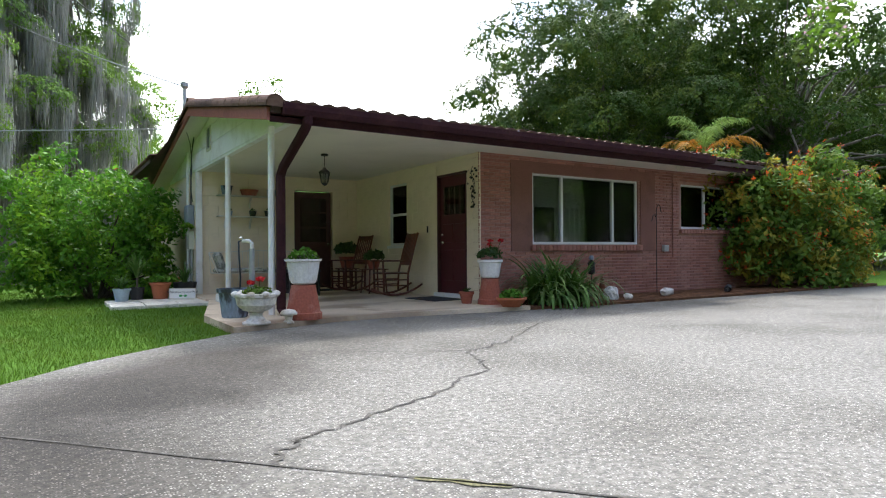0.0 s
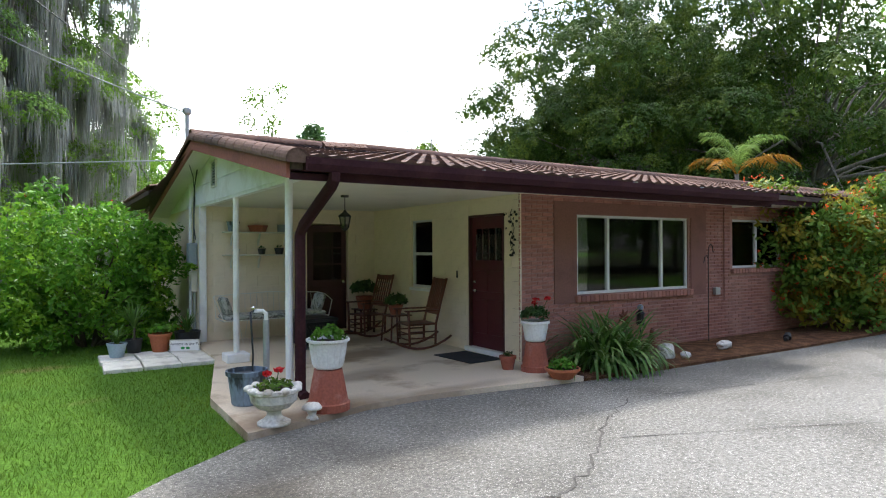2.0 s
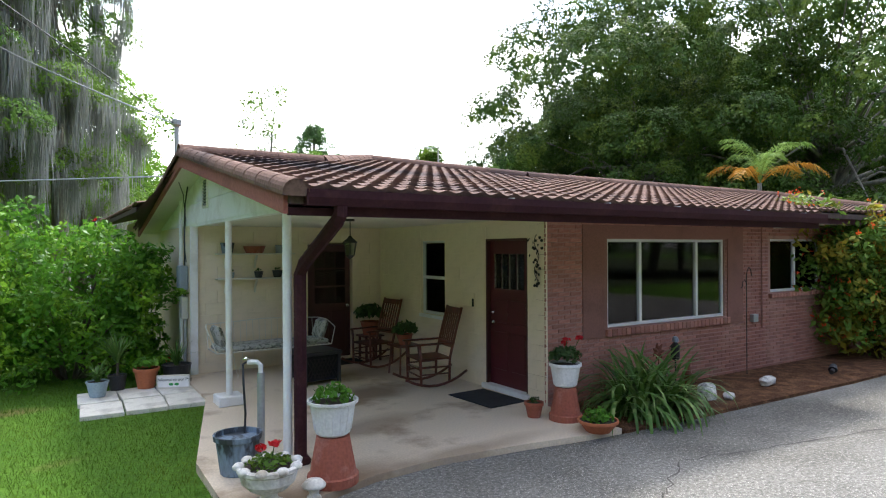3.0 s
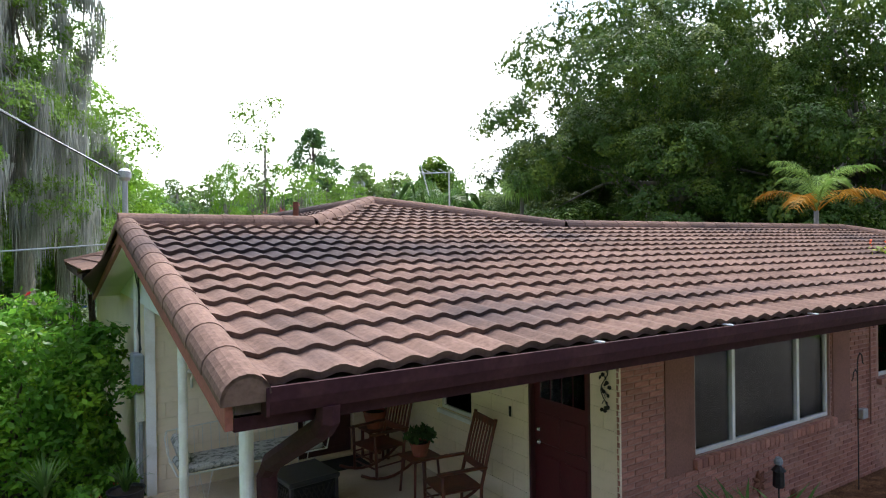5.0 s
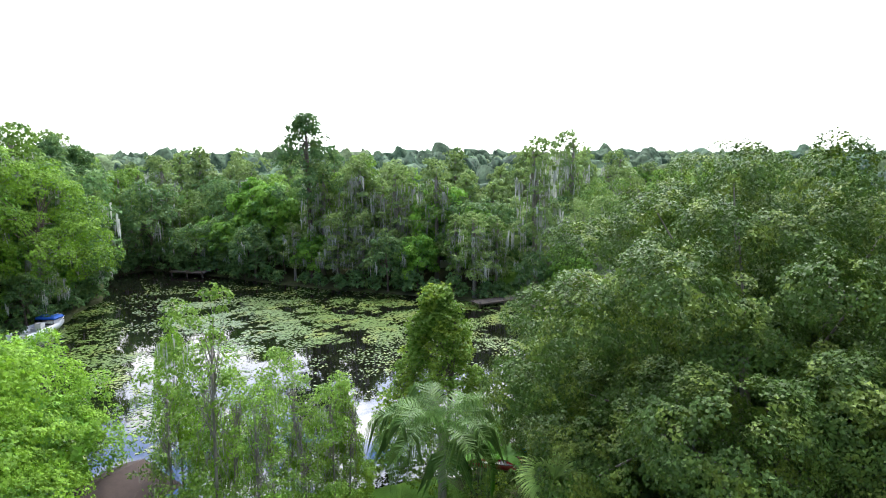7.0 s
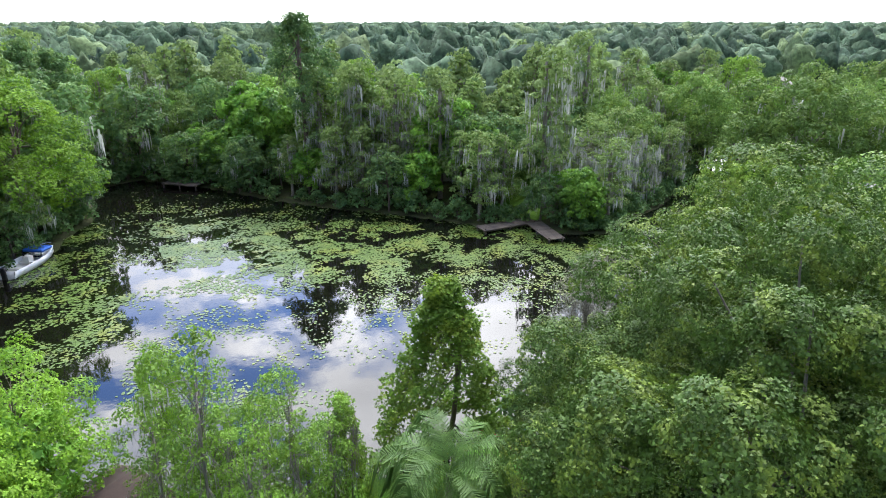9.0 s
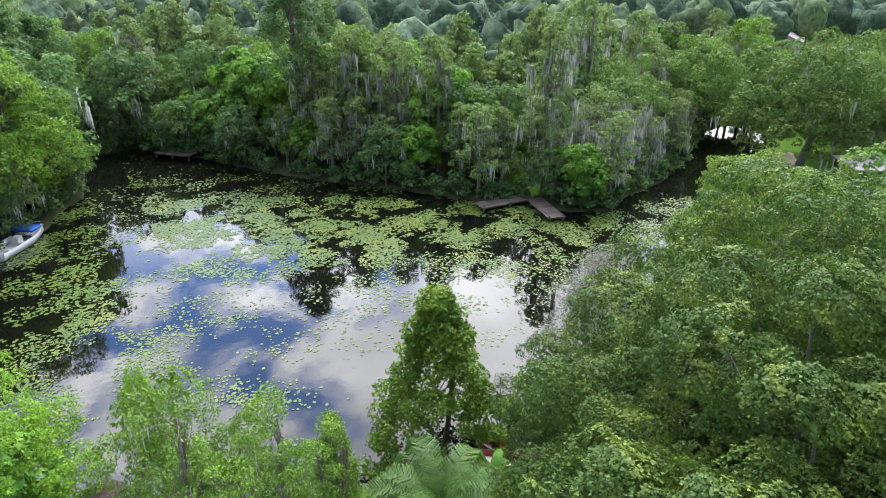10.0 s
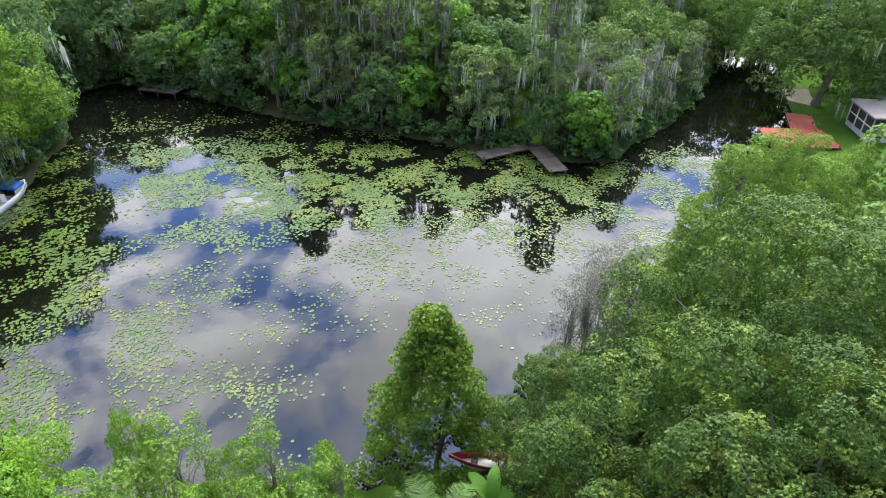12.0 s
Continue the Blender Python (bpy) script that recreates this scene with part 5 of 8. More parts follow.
def build_far_woods():
    """The woods beyond, to the horizon, as one sheet of many small crowns."""
    rng = np.random.default_rng(99)
    V = {"far_haze_leaf": [], "far_haze_dark": [], "far_haze_pale": []}
    a = rng.uniform(-1.1, 1.1, 42000) + radians(33)
    r = 95 * np.exp(rng.uniform(0.0, 3.2, 42000))
    x, y = r * np.sin(a), r * np.cos(a)
    ok = (pond_distance(x, y) > 26) & ~open_ground(x, y) & (y > 20) & ~((x > 100) & (x < 190) & (y < 108)) & ~((x < 100) & (y < 46))
    x, y, r = x[ok], y[ok], r[ok]
    hole = np.array([noise.noise((p / 60, q / 60, 3)) for p, q in zip(x, y)]) > 0.48
    x, y, r = x[~hole], y[~hole], r[~hole]
    w = rng.uniform(3.4, 7.0, len(x)) * (1 + r / 1400)
    keep, px, py, pw = [], np.zeros(4000), np.zeros(4000), np.zeros(4000)
    for i in range(len(x)):
        m = len(keep)
        if m == 3900:
            break
        if m and np.any((px[:m] - x[i]) ** 2 + (py[:m] - y[i]) ** 2 < (0.72 * (pw[:m] + w[i])) ** 2):
            continue
        px[m], py[m], pw[m] = x[i], y[i], w[i]
        keep.append(i)
    x, y, r, w = x[keep], y[keep], r[keep], w[keep]
    gz = ground_height(x, y)
    cores = []
    for sub in (2, 3):
        bm = bmesh.new(); bmesh.ops.create_icosphere(bm, subdivisions=sub, radius=1)
        cores.append((np.array([v.co[:] for v in bm.verts]), np.array([[v.index for v in f.verts] for f in bm.faces])))
        bm.free()
    CV, CF = {k: [] for k in V}, {k: [] for k in V}
    count = {k: 0 for k in V}
    for x, y, z, r, wid in zip(x, y, gz, r, w):
        near = r < 330
        hgt = rng.uniform(0.75, 1.25) * (7.0 + 1.1 * min(wid, 8))
        k = 380 if near else 150
        # all three leaf colours have the haze tint mixed in
        kind = ("far_haze_leaf", "far_haze_dark", "far_haze_pale", "far_haze_leaf", "far_haze_dark")[int(rng.integers(5))]
        d = rng.normal(size=(k, 3)); d[:, 2] = np.abs(d[:, 2]) - 0.3
        d /= np.linalg.norm(d, axis=1, keepdims=True)
        lump = 1 + 0.3 * np.sin(4 * d[:, 0] + x) * np.cos(4 * d[:, 1] + y) + 0.12 * np.sin(9 * d[:, 2] + 8 * d[:, 0] + y)
        p = d * np.array([wid, wid, hgt * 0.5]) * (lump * rng.uniform(0.7, 1.05, k))[:, None] + (x, y, z + hgt * 0.5)
        c, cf = cores[1 if near else 0]
        bulge = 0.80 + 0.24 * np.sin(4 * c[:, 0] + x) * np.cos(4 * c[:, 1] + y) + 0.10 * np.sin(9 * c[:, 2] + 8 * c[:, 0] + y) + rng.normal(0, 0.05 if near else 0.02, len(c))
        CV[kind].append(c * np.array([wid, wid, hgt * 0.5]) * bulge[:, None] + (x, y, z + hgt * 0.5))
        CF[kind].append(cf + count[kind])
        count[kind] += len(c)
        V[kind].append(leaves(p, (0.105 if near else 0.17) * wid / 3.4, rng, d * 2.2, aspect=0.75, pointed=True)[0])
    for leaf, label in (("far_haze_leaf", "unbroken mixed green woodland reaching to the horizon"), ("far_haze_dark", "dark evergreen crowns scattered through the distant woods"),
                        ("far_haze_pale", "pale yellow-green crowns scattered through the distant woods")):
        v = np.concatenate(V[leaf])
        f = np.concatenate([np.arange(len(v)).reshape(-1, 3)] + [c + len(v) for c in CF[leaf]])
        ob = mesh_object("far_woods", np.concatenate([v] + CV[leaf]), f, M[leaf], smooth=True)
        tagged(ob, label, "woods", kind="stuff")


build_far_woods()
for t in (SOFT, OPEN_OAK, GREY, DEEP, DEEP_ROUND, OAK, OAK2, ROUND, ROUND2, CYP, CYP2, CONE, THIN, PINE, MOSSY, NEAR_ROUND, NEAR_DARK, FAR_OAK, BUSH, BARE):
    drop_template(t)

# ---------------------------------------------------------------- house details
M["terracotta"] = mat("terracotta", (0.30, 0.085, 0.05), rough=0.8, vary=0.15, scale=5, fine=40, second=(0.36, 0.15, 0.11), second_at=(0.52, 0.7))
M["terracotta_bright"] = mat("terracotta_bright", (0.42, 0.13, 0.055), rough=0.75, vary=0.12, scale=5, fine=40)
M["white_pot"] = mat("white_pot", (0.72, 0.72, 0.70), rough=0.5, vary=0.1, scale=6, fine=40, second=(0.6, 0.58, 0.53), second_at=(0.52, 0.72))
M["urn_stone"] = mat("urn_stone", (0.66, 0.63, 0.57), rough=0.85, vary=0.2, scale=5, fine=30, second=(0.42, 0.36, 0.28), second_at=(0.5, 0.64), bump=0.004)
M["blue_bucket"] = mat("blue_bucket", (0.19, 0.25, 0.31), rough=0.6, vary=0.2, scale=9, fine=40, second=(0.045, 0.052, 0.06), second_at=(0.47, 0.56), streak=(1, 1, 0.3))
M["blue_pot"] = mat("blue_pot", (0.34, 0.43, 0.50), rough=0.5, vary=0.1, scale=6)
M["black_plastic"] = mat("black_plastic", (0.025, 0.026, 0.03), rough=0.45, vary=0.2, scale=6)
M["iron"] = mat("iron", (0.03, 0.027, 0.025), rough=0.6, vary=0.3, scale=8, metal=0.4)
M["rust"] = mat("rust", (0.16, 0.055, 0.03), rough=0.9, vary=0.3, scale=10, fine=60)
M["rocker_wood"] = mat("rocker_wood", (0.13, 0.034, 0.018), rough=0.45, vary=0.2, scale=4, fine=30, streak=(1, 1, 0.2), second=(0.08, 0.024, 0.013))
M["cushion"] = mat("cushion", (0.42, 0.42, 0.38), rough=0.95, vary=0.15, scale=14, fine=60, second=(0.16, 0.17, 0.15), second_at=(0.5, 0.58))
M["wire_white"] = mat("wire_white", (0.68, 0.66, 0.60), rough=0.5, vary=0.1)
M["shelf_paint"] = mat("shelf_paint", (0.68, 0.65, 0.57), rough=0.6, vary=0.06)
M["mat_black"] = mat("mat_black", (0.02, 0.02, 0.022), rough=1.0, vary=0.3, fine=120, bump=0.004)
M["soil"] = mat("soil", (0.04, 0.028, 0.02), rough=1.0, vary=0.4, fine=60, bump=0.01)
M["stone"] = mat("stone", (0.62, 0.60, 0.56), rough=0.9, vary=0.2, scale=9, fine=40, bump=0.02, second=(0.3, 0.29, 0.27), second_at=(0.5, 0.62))
M["paver"] = mat("paver", (0.72, 0.68, 0.60), rough=0.85, vary=0.1, scale=3, fine=60, second=(0.42, 0.38, 0.32), second_at=(0.5, 0.7), bump=0.003)
M["grey_metal"] = mat("grey_metal", (0.42, 0.43, 0.44), rough=0.45, vary=0.12, scale=5, metal=0.5)
M["meter_grey"] = mat("meter_grey", (0.25, 0.29, 0.33), rough=0.5, vary=0.1, scale=5)
M["panel_brick"] = mat("panel_brick", (0.235, 0.11, 0.082), rough=0.9, vary=0.15, scale=2, fine=50, bump=0.003)
M["ink"] = mat("ink", (0.02, 0.02, 0.02), rough=0.7)
M["sign_green"] = mat("sign_green", (0.05, 0.32, 0.09), rough=0.7)
M["variegated"] = leaf_mat("variegated", (0.085, 0.17, 0.035), (0.22, 0.29, 0.10), scale=3.0, translucent=0.2, rough=0.45)
M["fern_leaf"] = leaf_mat("fern_leaf", (0.11, 0.27, 0.03), (0.15, 0.32, 0.04))
M["dull_leaf"] = leaf_mat("dull_leaf", (0.06, 0.11, 0.035), (0.09, 0.14, 0.045))
M["curtain"] = mat("curtain", (0.42, 0.42, 0.37), rough=0.95, vary=0.12, scale=3, streak=(6, 6, 0.4))


def build_openings():
    """Sills, curtains, reveals and the parts of the doors."""
    for (u0, u1, v0, v1), drop in ((WIN1, 0.10), (WIN2, 0.08)):
        x = u0 - 0.06
        while x < u1 + 0.04:
            bm = bmesh.new()
            box(bm, x, x + 0.085, -0.055, 0.02, v0 - drop - 0.012, v0 - 0.012, 0.005)
            part("sill_brick", bm, M["brick"], FRONT_WALL)
            x += 0.095
    for u0, u1 in ((0.66, 1.12), (3.93, 4.36)):
        bm = bmesh.new()
        box(bm, u0, u1, -0.004, 0.012, 0.86, 2.42)
        part("wall_panel", bm, M["panel_brick"], FRONT_WALL, "flat brown-stained brick panel beside the window")
    bm = bmesh.new()
    box(bm, 1.12, 3.93, -0.004, 0.012, 2.235, 2.42)
    part("wall_panel", bm, M["panel_brick"], FRONT_WALL, "flat brown-stained brick band over the window")
    # blind and curtains behind the large window
    bm = bmesh.new()
    for i in range(11):
        z = 2.20 - i * 0.05
        box(bm, 1.2, 3.8, 0.15, 0.153 + 0.004 * (i % 2), z - 0.05, z - 0.003)
    part("blind", bm, M["curtain"], house)
    for x0, x1 in ((1.95, 2.75), (3.25, 3.8)):
        n = 26
        v = [(x0 + (x1 - x0) * i / n, 0.34 + 0.025 * math.sin(i * 1.5), z) for z in (0.7, 2.2) for i in range(n + 1)]
        f = [(i, i + 1, n + 2 + i, n + 1 + i) for i in range(n)]
        mesh_object("curtain", v, f, M["curtain"], house, smooth=True)
    # red door: raised panels, small panes, handle, threshold
    y0, y1, z0, z1 = DOOR1
    w = (y1 - y0 - 0.06)
    for a, b, c, d in ((0.10, 0.46, 0.12, 0.38), (0.54, 0.90, 0.12, 0.38), (0.10, 0.46, 0.44, 0.60), (0.54, 0.90, 0.44, 0.60)):
        bm = bmesh.new()
        box(bm, 0.058, 0.075, y0 + 0.03 + a * w, y0 + 0.03 + b * w, z0 + c * 2.1, z0 + d * 2.1, 0.008)
        part("door_panel", bm, M["red_door"], FRONT_DOOR)
    for i in range(4):
        a = 0.12 + i * 0.195
        bm = bmesh.new()
        box(bm, 0.062, 0.068, y0 + 0.03 + a * w, y0 + 0.03 + (a + 0.175) * w, z0 + 1.42, z0 + 1.92)
        part("pane", bm, M["glass"], FRONT_DOOR)
    for z, r in ((1.03, 0.032), (1.17, 0.026)):
        bm = bmesh.new()
        lathe(bm, [(0.0, 0), (r, 0.004), (r, 0.02), (r * 0.6, 0.045), (0, 0.05)], 12, cap=False)
        ob = part("door_knob", bm, M["chrome"], FRONT_DOOR, "chrome knob", smooth=True)
        ob.matrix_basis = pose(0.07, y1 - 0.12, z, 0, -90, 0)
    for a, b, c, d, e, g in ((0.0, 0.09, y0 - 0.0, y0 + 0.03, z0, z1), (0.0, 0.09, y1 - 0.03, y1, z0, z1), (0.0, 0.09, y0, y1, z1 - 0.03, z1)):
        bm = bmesh.new(); box(bm, a + 0.006, b, c, d, e, g)
        part("door_frame", bm, M["dark_door"], FRONT_DOOR)
    bm = bmesh.new(); box(bm, -0.06, 0.12, y0 - 0.04, y1 + 0.04, 0.06, z0 + 0.03, 0.008)
    part("threshold", bm, M["white_paint"], FRONT_DOOR)
    x0, x1, z0, z1 = DOOR2
    for i in range(3):
        for j in range(3):
            bm = bmesh.new()
            box(bm, x0 + 0.15 + i * 0.205, x0 + 0.335 + i * 0.205, 4.806, 4.815, z0 + 1.0 + j * 0.33, z0 + 1.30 + j * 0.33)
            part("pane", bm, M["glass"], BACK_DOOR)
    for c, d in ((0.10, 0.85),):
        for a, b in ((0.13, 0.42), (0.47, 0.76)):
            bm = bmesh.new(); box(bm, x0 + a, x0 + b, 4.81, 4.822, z0 + c, z0 + d, 0.006)
            part("door_panel", bm, M["dark_door"], BACK_DOOR)
    bm = bmesh.new(); lathe(bm, [(0.03, 0), (0.03, 0.04), (0.01, 0.05)], 10)
    ob = part("door_knob", bm, M["chrome"], BACK_DOOR, "small metal knob"); ob.matrix_basis = pose(x1 - 0.1, 4.82, 1.05, 90, 0, 0)
    # gable boards and louvre
    for k in range(3):
        z0, z1 = 2.515 + 0.325 * k, 2.515 + 0.325 * (k + 1) - 0.015
        ya, yb = lambda z: -1.05 + (z - 2.5) / 0.1955, lambda z: 7.75 - (z - 2.5) / 0.1955
        z1 = min(z1, 3.33)
        if yb(z1) - ya(z1) < 0.1:
            continue
        bm = bmesh.new()
        a = [bm.verts.new((-3.485, y, z)) for y, z in ((ya(z0), z0), (yb(z0), z0), (yb(z1), z1), (ya(z1), z1))]
        b = [bm.verts.new((-3.472, v.co.y, v.co.z)) for v in a]
        bm.faces.new(a); bm.faces.new(b[::-1])
        for i in range(4):
            bm.faces.new((a[i], b[i], b[(i + 1) % 4], a[(i + 1) % 4]))
        part("gable_board", bm, M["white_paint"], house)
    vent = new("gable_vent"); vent.parent = house; vent.empty_display_size = 0.1
    bm = bmesh.new()
    for y in (3.32, 3.62):
        box(bm, -3.51, -3.485, y, y + 0.03, 2.72, 3.16)
    for z in (2.72, 3.13):
        box(bm, -3.51, -3.485, 3.35, 3.62, z, z + 0.03)
    part("frame", bm, M["shelf_paint"], vent)
    for i in range(8):
        bm = bmesh.new(); box(bm, -0.012, 0.012, -0.135, 0.135, -0.004, 0.004)
        ob = part("slat", bm, M["grey_metal"], vent); ob.matrix_basis = pose(-3.497, 3.485, 2.775 + i * 0.046, 0, 40, 0)
    # black sheet stands in for the shaded hollow behind the slats
    bm = bmesh.new(); box(bm, -3.488, -3.4855, 3.35, 3.62, 2.75, 3.13)
    part("backing", bm, M["black_plastic"], vent)
    # meter, conduits and slack cables on the lawn side
    bm = bmesh.new(); box(bm, -3.60, -3.455, 4.98, 5.26, 1.42, 1.84, 0.02)
    part("meter_box", bm, M["meter_grey"], house, "grey electric meter box")
    bm = bmesh.new(); box(bm, -3.56, -3.455, 5.0, 5.2, 0.95, 1.32, 0.01)
    part("junction_box", bm, M["shelf_paint"], house)
    for pts, r, mt in (([(-3.50, 5.4, 0.0), (-3.50, 5.4, 2.95)], 0.03, "white_paint"), ([(-3.49, 5.12, 1.84), (-3.49, 5.12, 2.5), (-3.52, 4.9, 2.85), (-3.55, 4.5, 3.12)], 0.012, "black_plastic"),
                       ([(-3.50, 5.05, 0.0), (-3.50, 5.05, 0.95)], 0.025, "grey_metal"), ([(-3.49, 4.98, 1.9), (-3.53, 4.93, 2.2), (-3.50, 4.97, 2.6), (-3.6, 4.6, 3.0), (-3.75, 4.2, 3.2)], 0.007, "black_plastic")):
        bm = bmesh.new(); tube(bm, pts, r, 8)
        part("conduit" if r > 0.02 else "cable", bm, M[mt], house)
    bm = bmesh.new()
    box(bm, -3.475, -3.36, 4.70, 4.76, 0.06, 2.5)
    part("corner_board", bm, M["white_paint"], house)
    bm = bmesh.new(); box(bm, 4.55, 4.69, -0.075, -0.004, 0.84, 0.97, 0.008)
    part("outlet_box", bm, M["grey_metal"], house, "grey weatherproof outlet box")
    bm = bmesh.new(); tube(bm, [(4.88, -0.02, 2.45), (4.88, -0.02, 0.72)], 0.011, 6)
    part("conduit", bm, M["panel_brick"], house)
    bm = bmesh.new(); box(bm, -0.012, 0.0, 1.62, 1.66, 1.22, 1.34, 0.003)
    part("door_bell", bm, M["iron"], house)
    # brackets over the gutter
    for x in (-1.6, -0.25, 0.95, 2.4, 3.8):
        bm = bmesh.new(); box(bm, x - 0.012, x + 0.012, -1.325, -1.20, 2.585, 2.595)
        part("gutter_strap", bm, M["aluminium"], house)
    bm = bmesh.new(); box(bm, -3.715, -3.70, -1.33, -1.20, 2.455, 2.595)
    part("gutter_end", bm, M["brown_metal"], house)


build_openings()


def roof_fittings():
    def pipe(name, x, y, z0, z1, r, mt, cat, label):
        t = thing(name, label, cat, at=(x, y, z0))
        bm = bmesh.new(); lathe(bm, [(r, 0), (r, z1 - z0)], 12); part("pipe", bm, M[mt], t, smooth=False)
        bm = bmesh.new(); lathe(bm, [(r * 2.2, 0.0), (r * 2.0, 0.02), (r * 1.05, 0.05)], 12, cap=False); part("flashing", bm, M["rust" if mt == "rust" else "grey_metal"], t)
        return t
    pipe("vent_pipe", -0.83, 6.53, zB(-0.83, 6.5) - 0.02, 4.02, 0.05, "rust", "vent pipe", "rusty vent pipe standing through the tiled roof")
    pipe("vent_pipe", 4.05, 7.2, zC(4.05, 7) - 0.02, 3.30, 0.05, "rust", "vent pipe", "short rusty vent pipe on the tiled roof")
    pipe("vent_pipe", 4.95, 6.2, zD(5, 6.2) - 0.02, 3.12, 0.05, "rust", "vent pipe", "short rusty vent pipe on the tiled roof")
    t = thing("roof_vent", "silver metal roof vent with a white cap", "roof vent", at=(3.3, 13.2, zC(3.3, 13.2)))
    bm = bmesh.new(); lathe(bm, [(0.16, -0.05), (0.15, 0.06), (0.12, 0.08), (0.12, 0.50)], 16); part("pipe", bm, M["aluminium"], t)
    bm = bmesh.new(); lathe(bm, [(0.19, 0.56), (0.19, 0.64), (0.12, 0.69), (0.0, 0.70)], 16, cap=False); part("cap", bm, M["white_paint"], t)
    bm = bmesh.new(); lathe(bm, [(0.135, 0.50), (0.135, 0.56)], 16); part("collar", bm, M["iron"], t)
    # service mast and its cables
    t = thing("service_mast", "grey metal electric service mast on the roof", "mast", at=(-3.68, 4.68, 0))
    bm = bmesh.new(); tube(bm, [(0, 0, 3.2), (0, 0, 4.12)], 0.035, 10); part("pipe", bm, M["grey_metal"], t)
    bm = bmesh.new(); lathe(bm, [(0.035, 4.08), (0.075, 4.12), (0.075, 4.20), (0.03, 4.24)], 12); part("weather_head", bm, M["grey_metal"], t)
    for end, sag, r, name in (((-9.6, 20.0, 10.8), 0.3, 0.014, "drop_cable"), ((-16, -4.0, 10.5), 0.3, 0.008, "thin_cable"), ((-18, 9.0, 3.0), 0.2, 0.012, "low_cable")):
        a, b = Vector((0, 0, 4.12 if name != "low_cable" else 3.3)), Vector(end) - Vector((-3.68, 4.68, 0))
        pts = [a.lerp(b, k / 14) - Vector((0, 0, sag * math.sin(math.pi * k / 14))) for k in range(15)]
        bm = bmesh.new(); tube(bm, pts, r, 6)
        part(name, bm, M["grey_metal" if name != "thin_cable" else "black_plastic"], t)
    # television aerial on a pole beside the house
    t = thing("television_aerial", "old aluminium television aerial on a thin pole", "aerial", at=(4.68, 10.07, 0))
    bm = bmesh.new(); tube(bm, [(0, 0, -0.2), (0, 0, 5.25)], 0.022, 8); part("pole", bm, M["shelf_paint"], t)
    d = Vector((0.78, -0.62, 0)).normalized(); s = Vector((0.62, 0.78, 0))
    bm = bmesh.new(); tube(bm, [Vector((0, 0, 5.2)) - d * 0.95, Vector((0, 0, 5.2)) + d * 1.5], 0.014, 6); part("boom", bm, M["aluminium"], t)
    for i in range(13):
        p = Vector((0, 0, 5.2)) + d * (-0.85 + i * 0.19)
        L = 0.95 - i * 0.045
        bm = bmesh.new(); tube(bm, [p - s * L - d * 0.12 * L, p, p + s * L - d * 0.12 * L], 0.006, 5); part("element", bm, M["aluminium"], t)
    bm = bmesh.new(); tube(bm, [Vector((0, 0, 5.2)) - d * 0.8 + Vector((0, 0, 0.35)), Vector((0, 0, 5.2)) - d * 0.55 + Vector((0, 0, -0.6))], 0.012, 6); part("reflector_boom", bm, M["aluminium"], t)
    for i in range(8):
        p = (Vector((0, 0, 5.2)) - d * 0.8 + Vector((0, 0, 0.35))).lerp(Vector((0, 0, 5.2)) - d * 0.55 + Vector((0, 0, -0.6)), i / 7)
        bm = bmesh.new(); tube(bm, [p - s * 0.3, p + s * 0.3], 0.007, 5); part("element", bm, M["aluminium"], t)


roof_fittings()


# ---------------------------------------------------------------- plants in pots
def blades(n, length, width, rng, spread=0.8, droop=0.6, base=0.03, segs=4):
    """Strap leaves that rise from one root and arch outwards."""
    V, F = [], []
    for i in range(n):
        a = rng.uniform(0, 2 * math.pi)
        L = length * rng.uniform(0.6, 1.15)
        tilt = spread * rng.uniform(0.15, 1.0)
        d = np.array([math.cos(a), math.sin(a), 0.0]); s = np.array([-math.sin(a), math.cos(a), 0.0])
        b0 = len(V)
        r, z = base * rng.random(), 0.0
        ang = math.pi / 2 - tilt * 0.5
        for k in range(segs + 1):
            u = k / segs
            w = width * (0.7 + 0.6 * u) * (1 - u ** 2.5) + 0.0008
            p = d * r + np.array([0, 0, z])
            V += [tuple(p - s * w), tuple(p + s * w)]
            r += math.cos(ang) * L / segs; z += math.sin(ang) * L / segs
            ang -= droop * rng.uniform(0.7, 1.3) * 2.0 / segs * (0.4 + tilt)
        for k in range(segs):
            F.append((b0 + 2 * k, b0 + 2 * k + 1, b0 + 2 * k + 3, b0 + 2 * k + 2))
    return V, F


def foliage(parent, leaf, rng, centre, radius, n, size, name="foliage", squash=0.7):
    d = rng.normal(size=(n, 3)); d /= np.linalg.norm(d, axis=1, keepdims=True)
    d[:, 2] = np.where(d[:, 2] < -0.2, -d[:, 2], d[:, 2])
    p = d * radius * rng.uniform(0.3, 1.0, n)[:, None] ** 0.6
    p[:, 2] *= squash
    v, f = leaves(p + np.array(centre), size, rng, d * 0.5)
    ob = mesh_object(name, v, f, M[leaf], parent)
    ob["kind"] = "stuff"
    return ob


def pot(parent, profile, material, z0=0.0, soil_at=None, name="pot", segs=22):
    bm = bmesh.new()
    outer = [(r, z0 + z) for r, z in profile]
    inner = [(max(r - 0.018, 0.01), z) for r, z in outer[::-1] if z > z0 + 0.03]
    lathe(bm, outer + inner, segs)
    ob = part(name, bm, M[material], parent, smooth=False)
    if soil_at is not None:
        bm = bmesh.new(); lathe(bm, [(0.001, soil_at - 0.01), (profile[-1][0] - 0.015, soil_at), (0.001, soil_at + 0.012)], segs, cap=False)
        part("soil", bm, M["soil"], parent)
    return ob


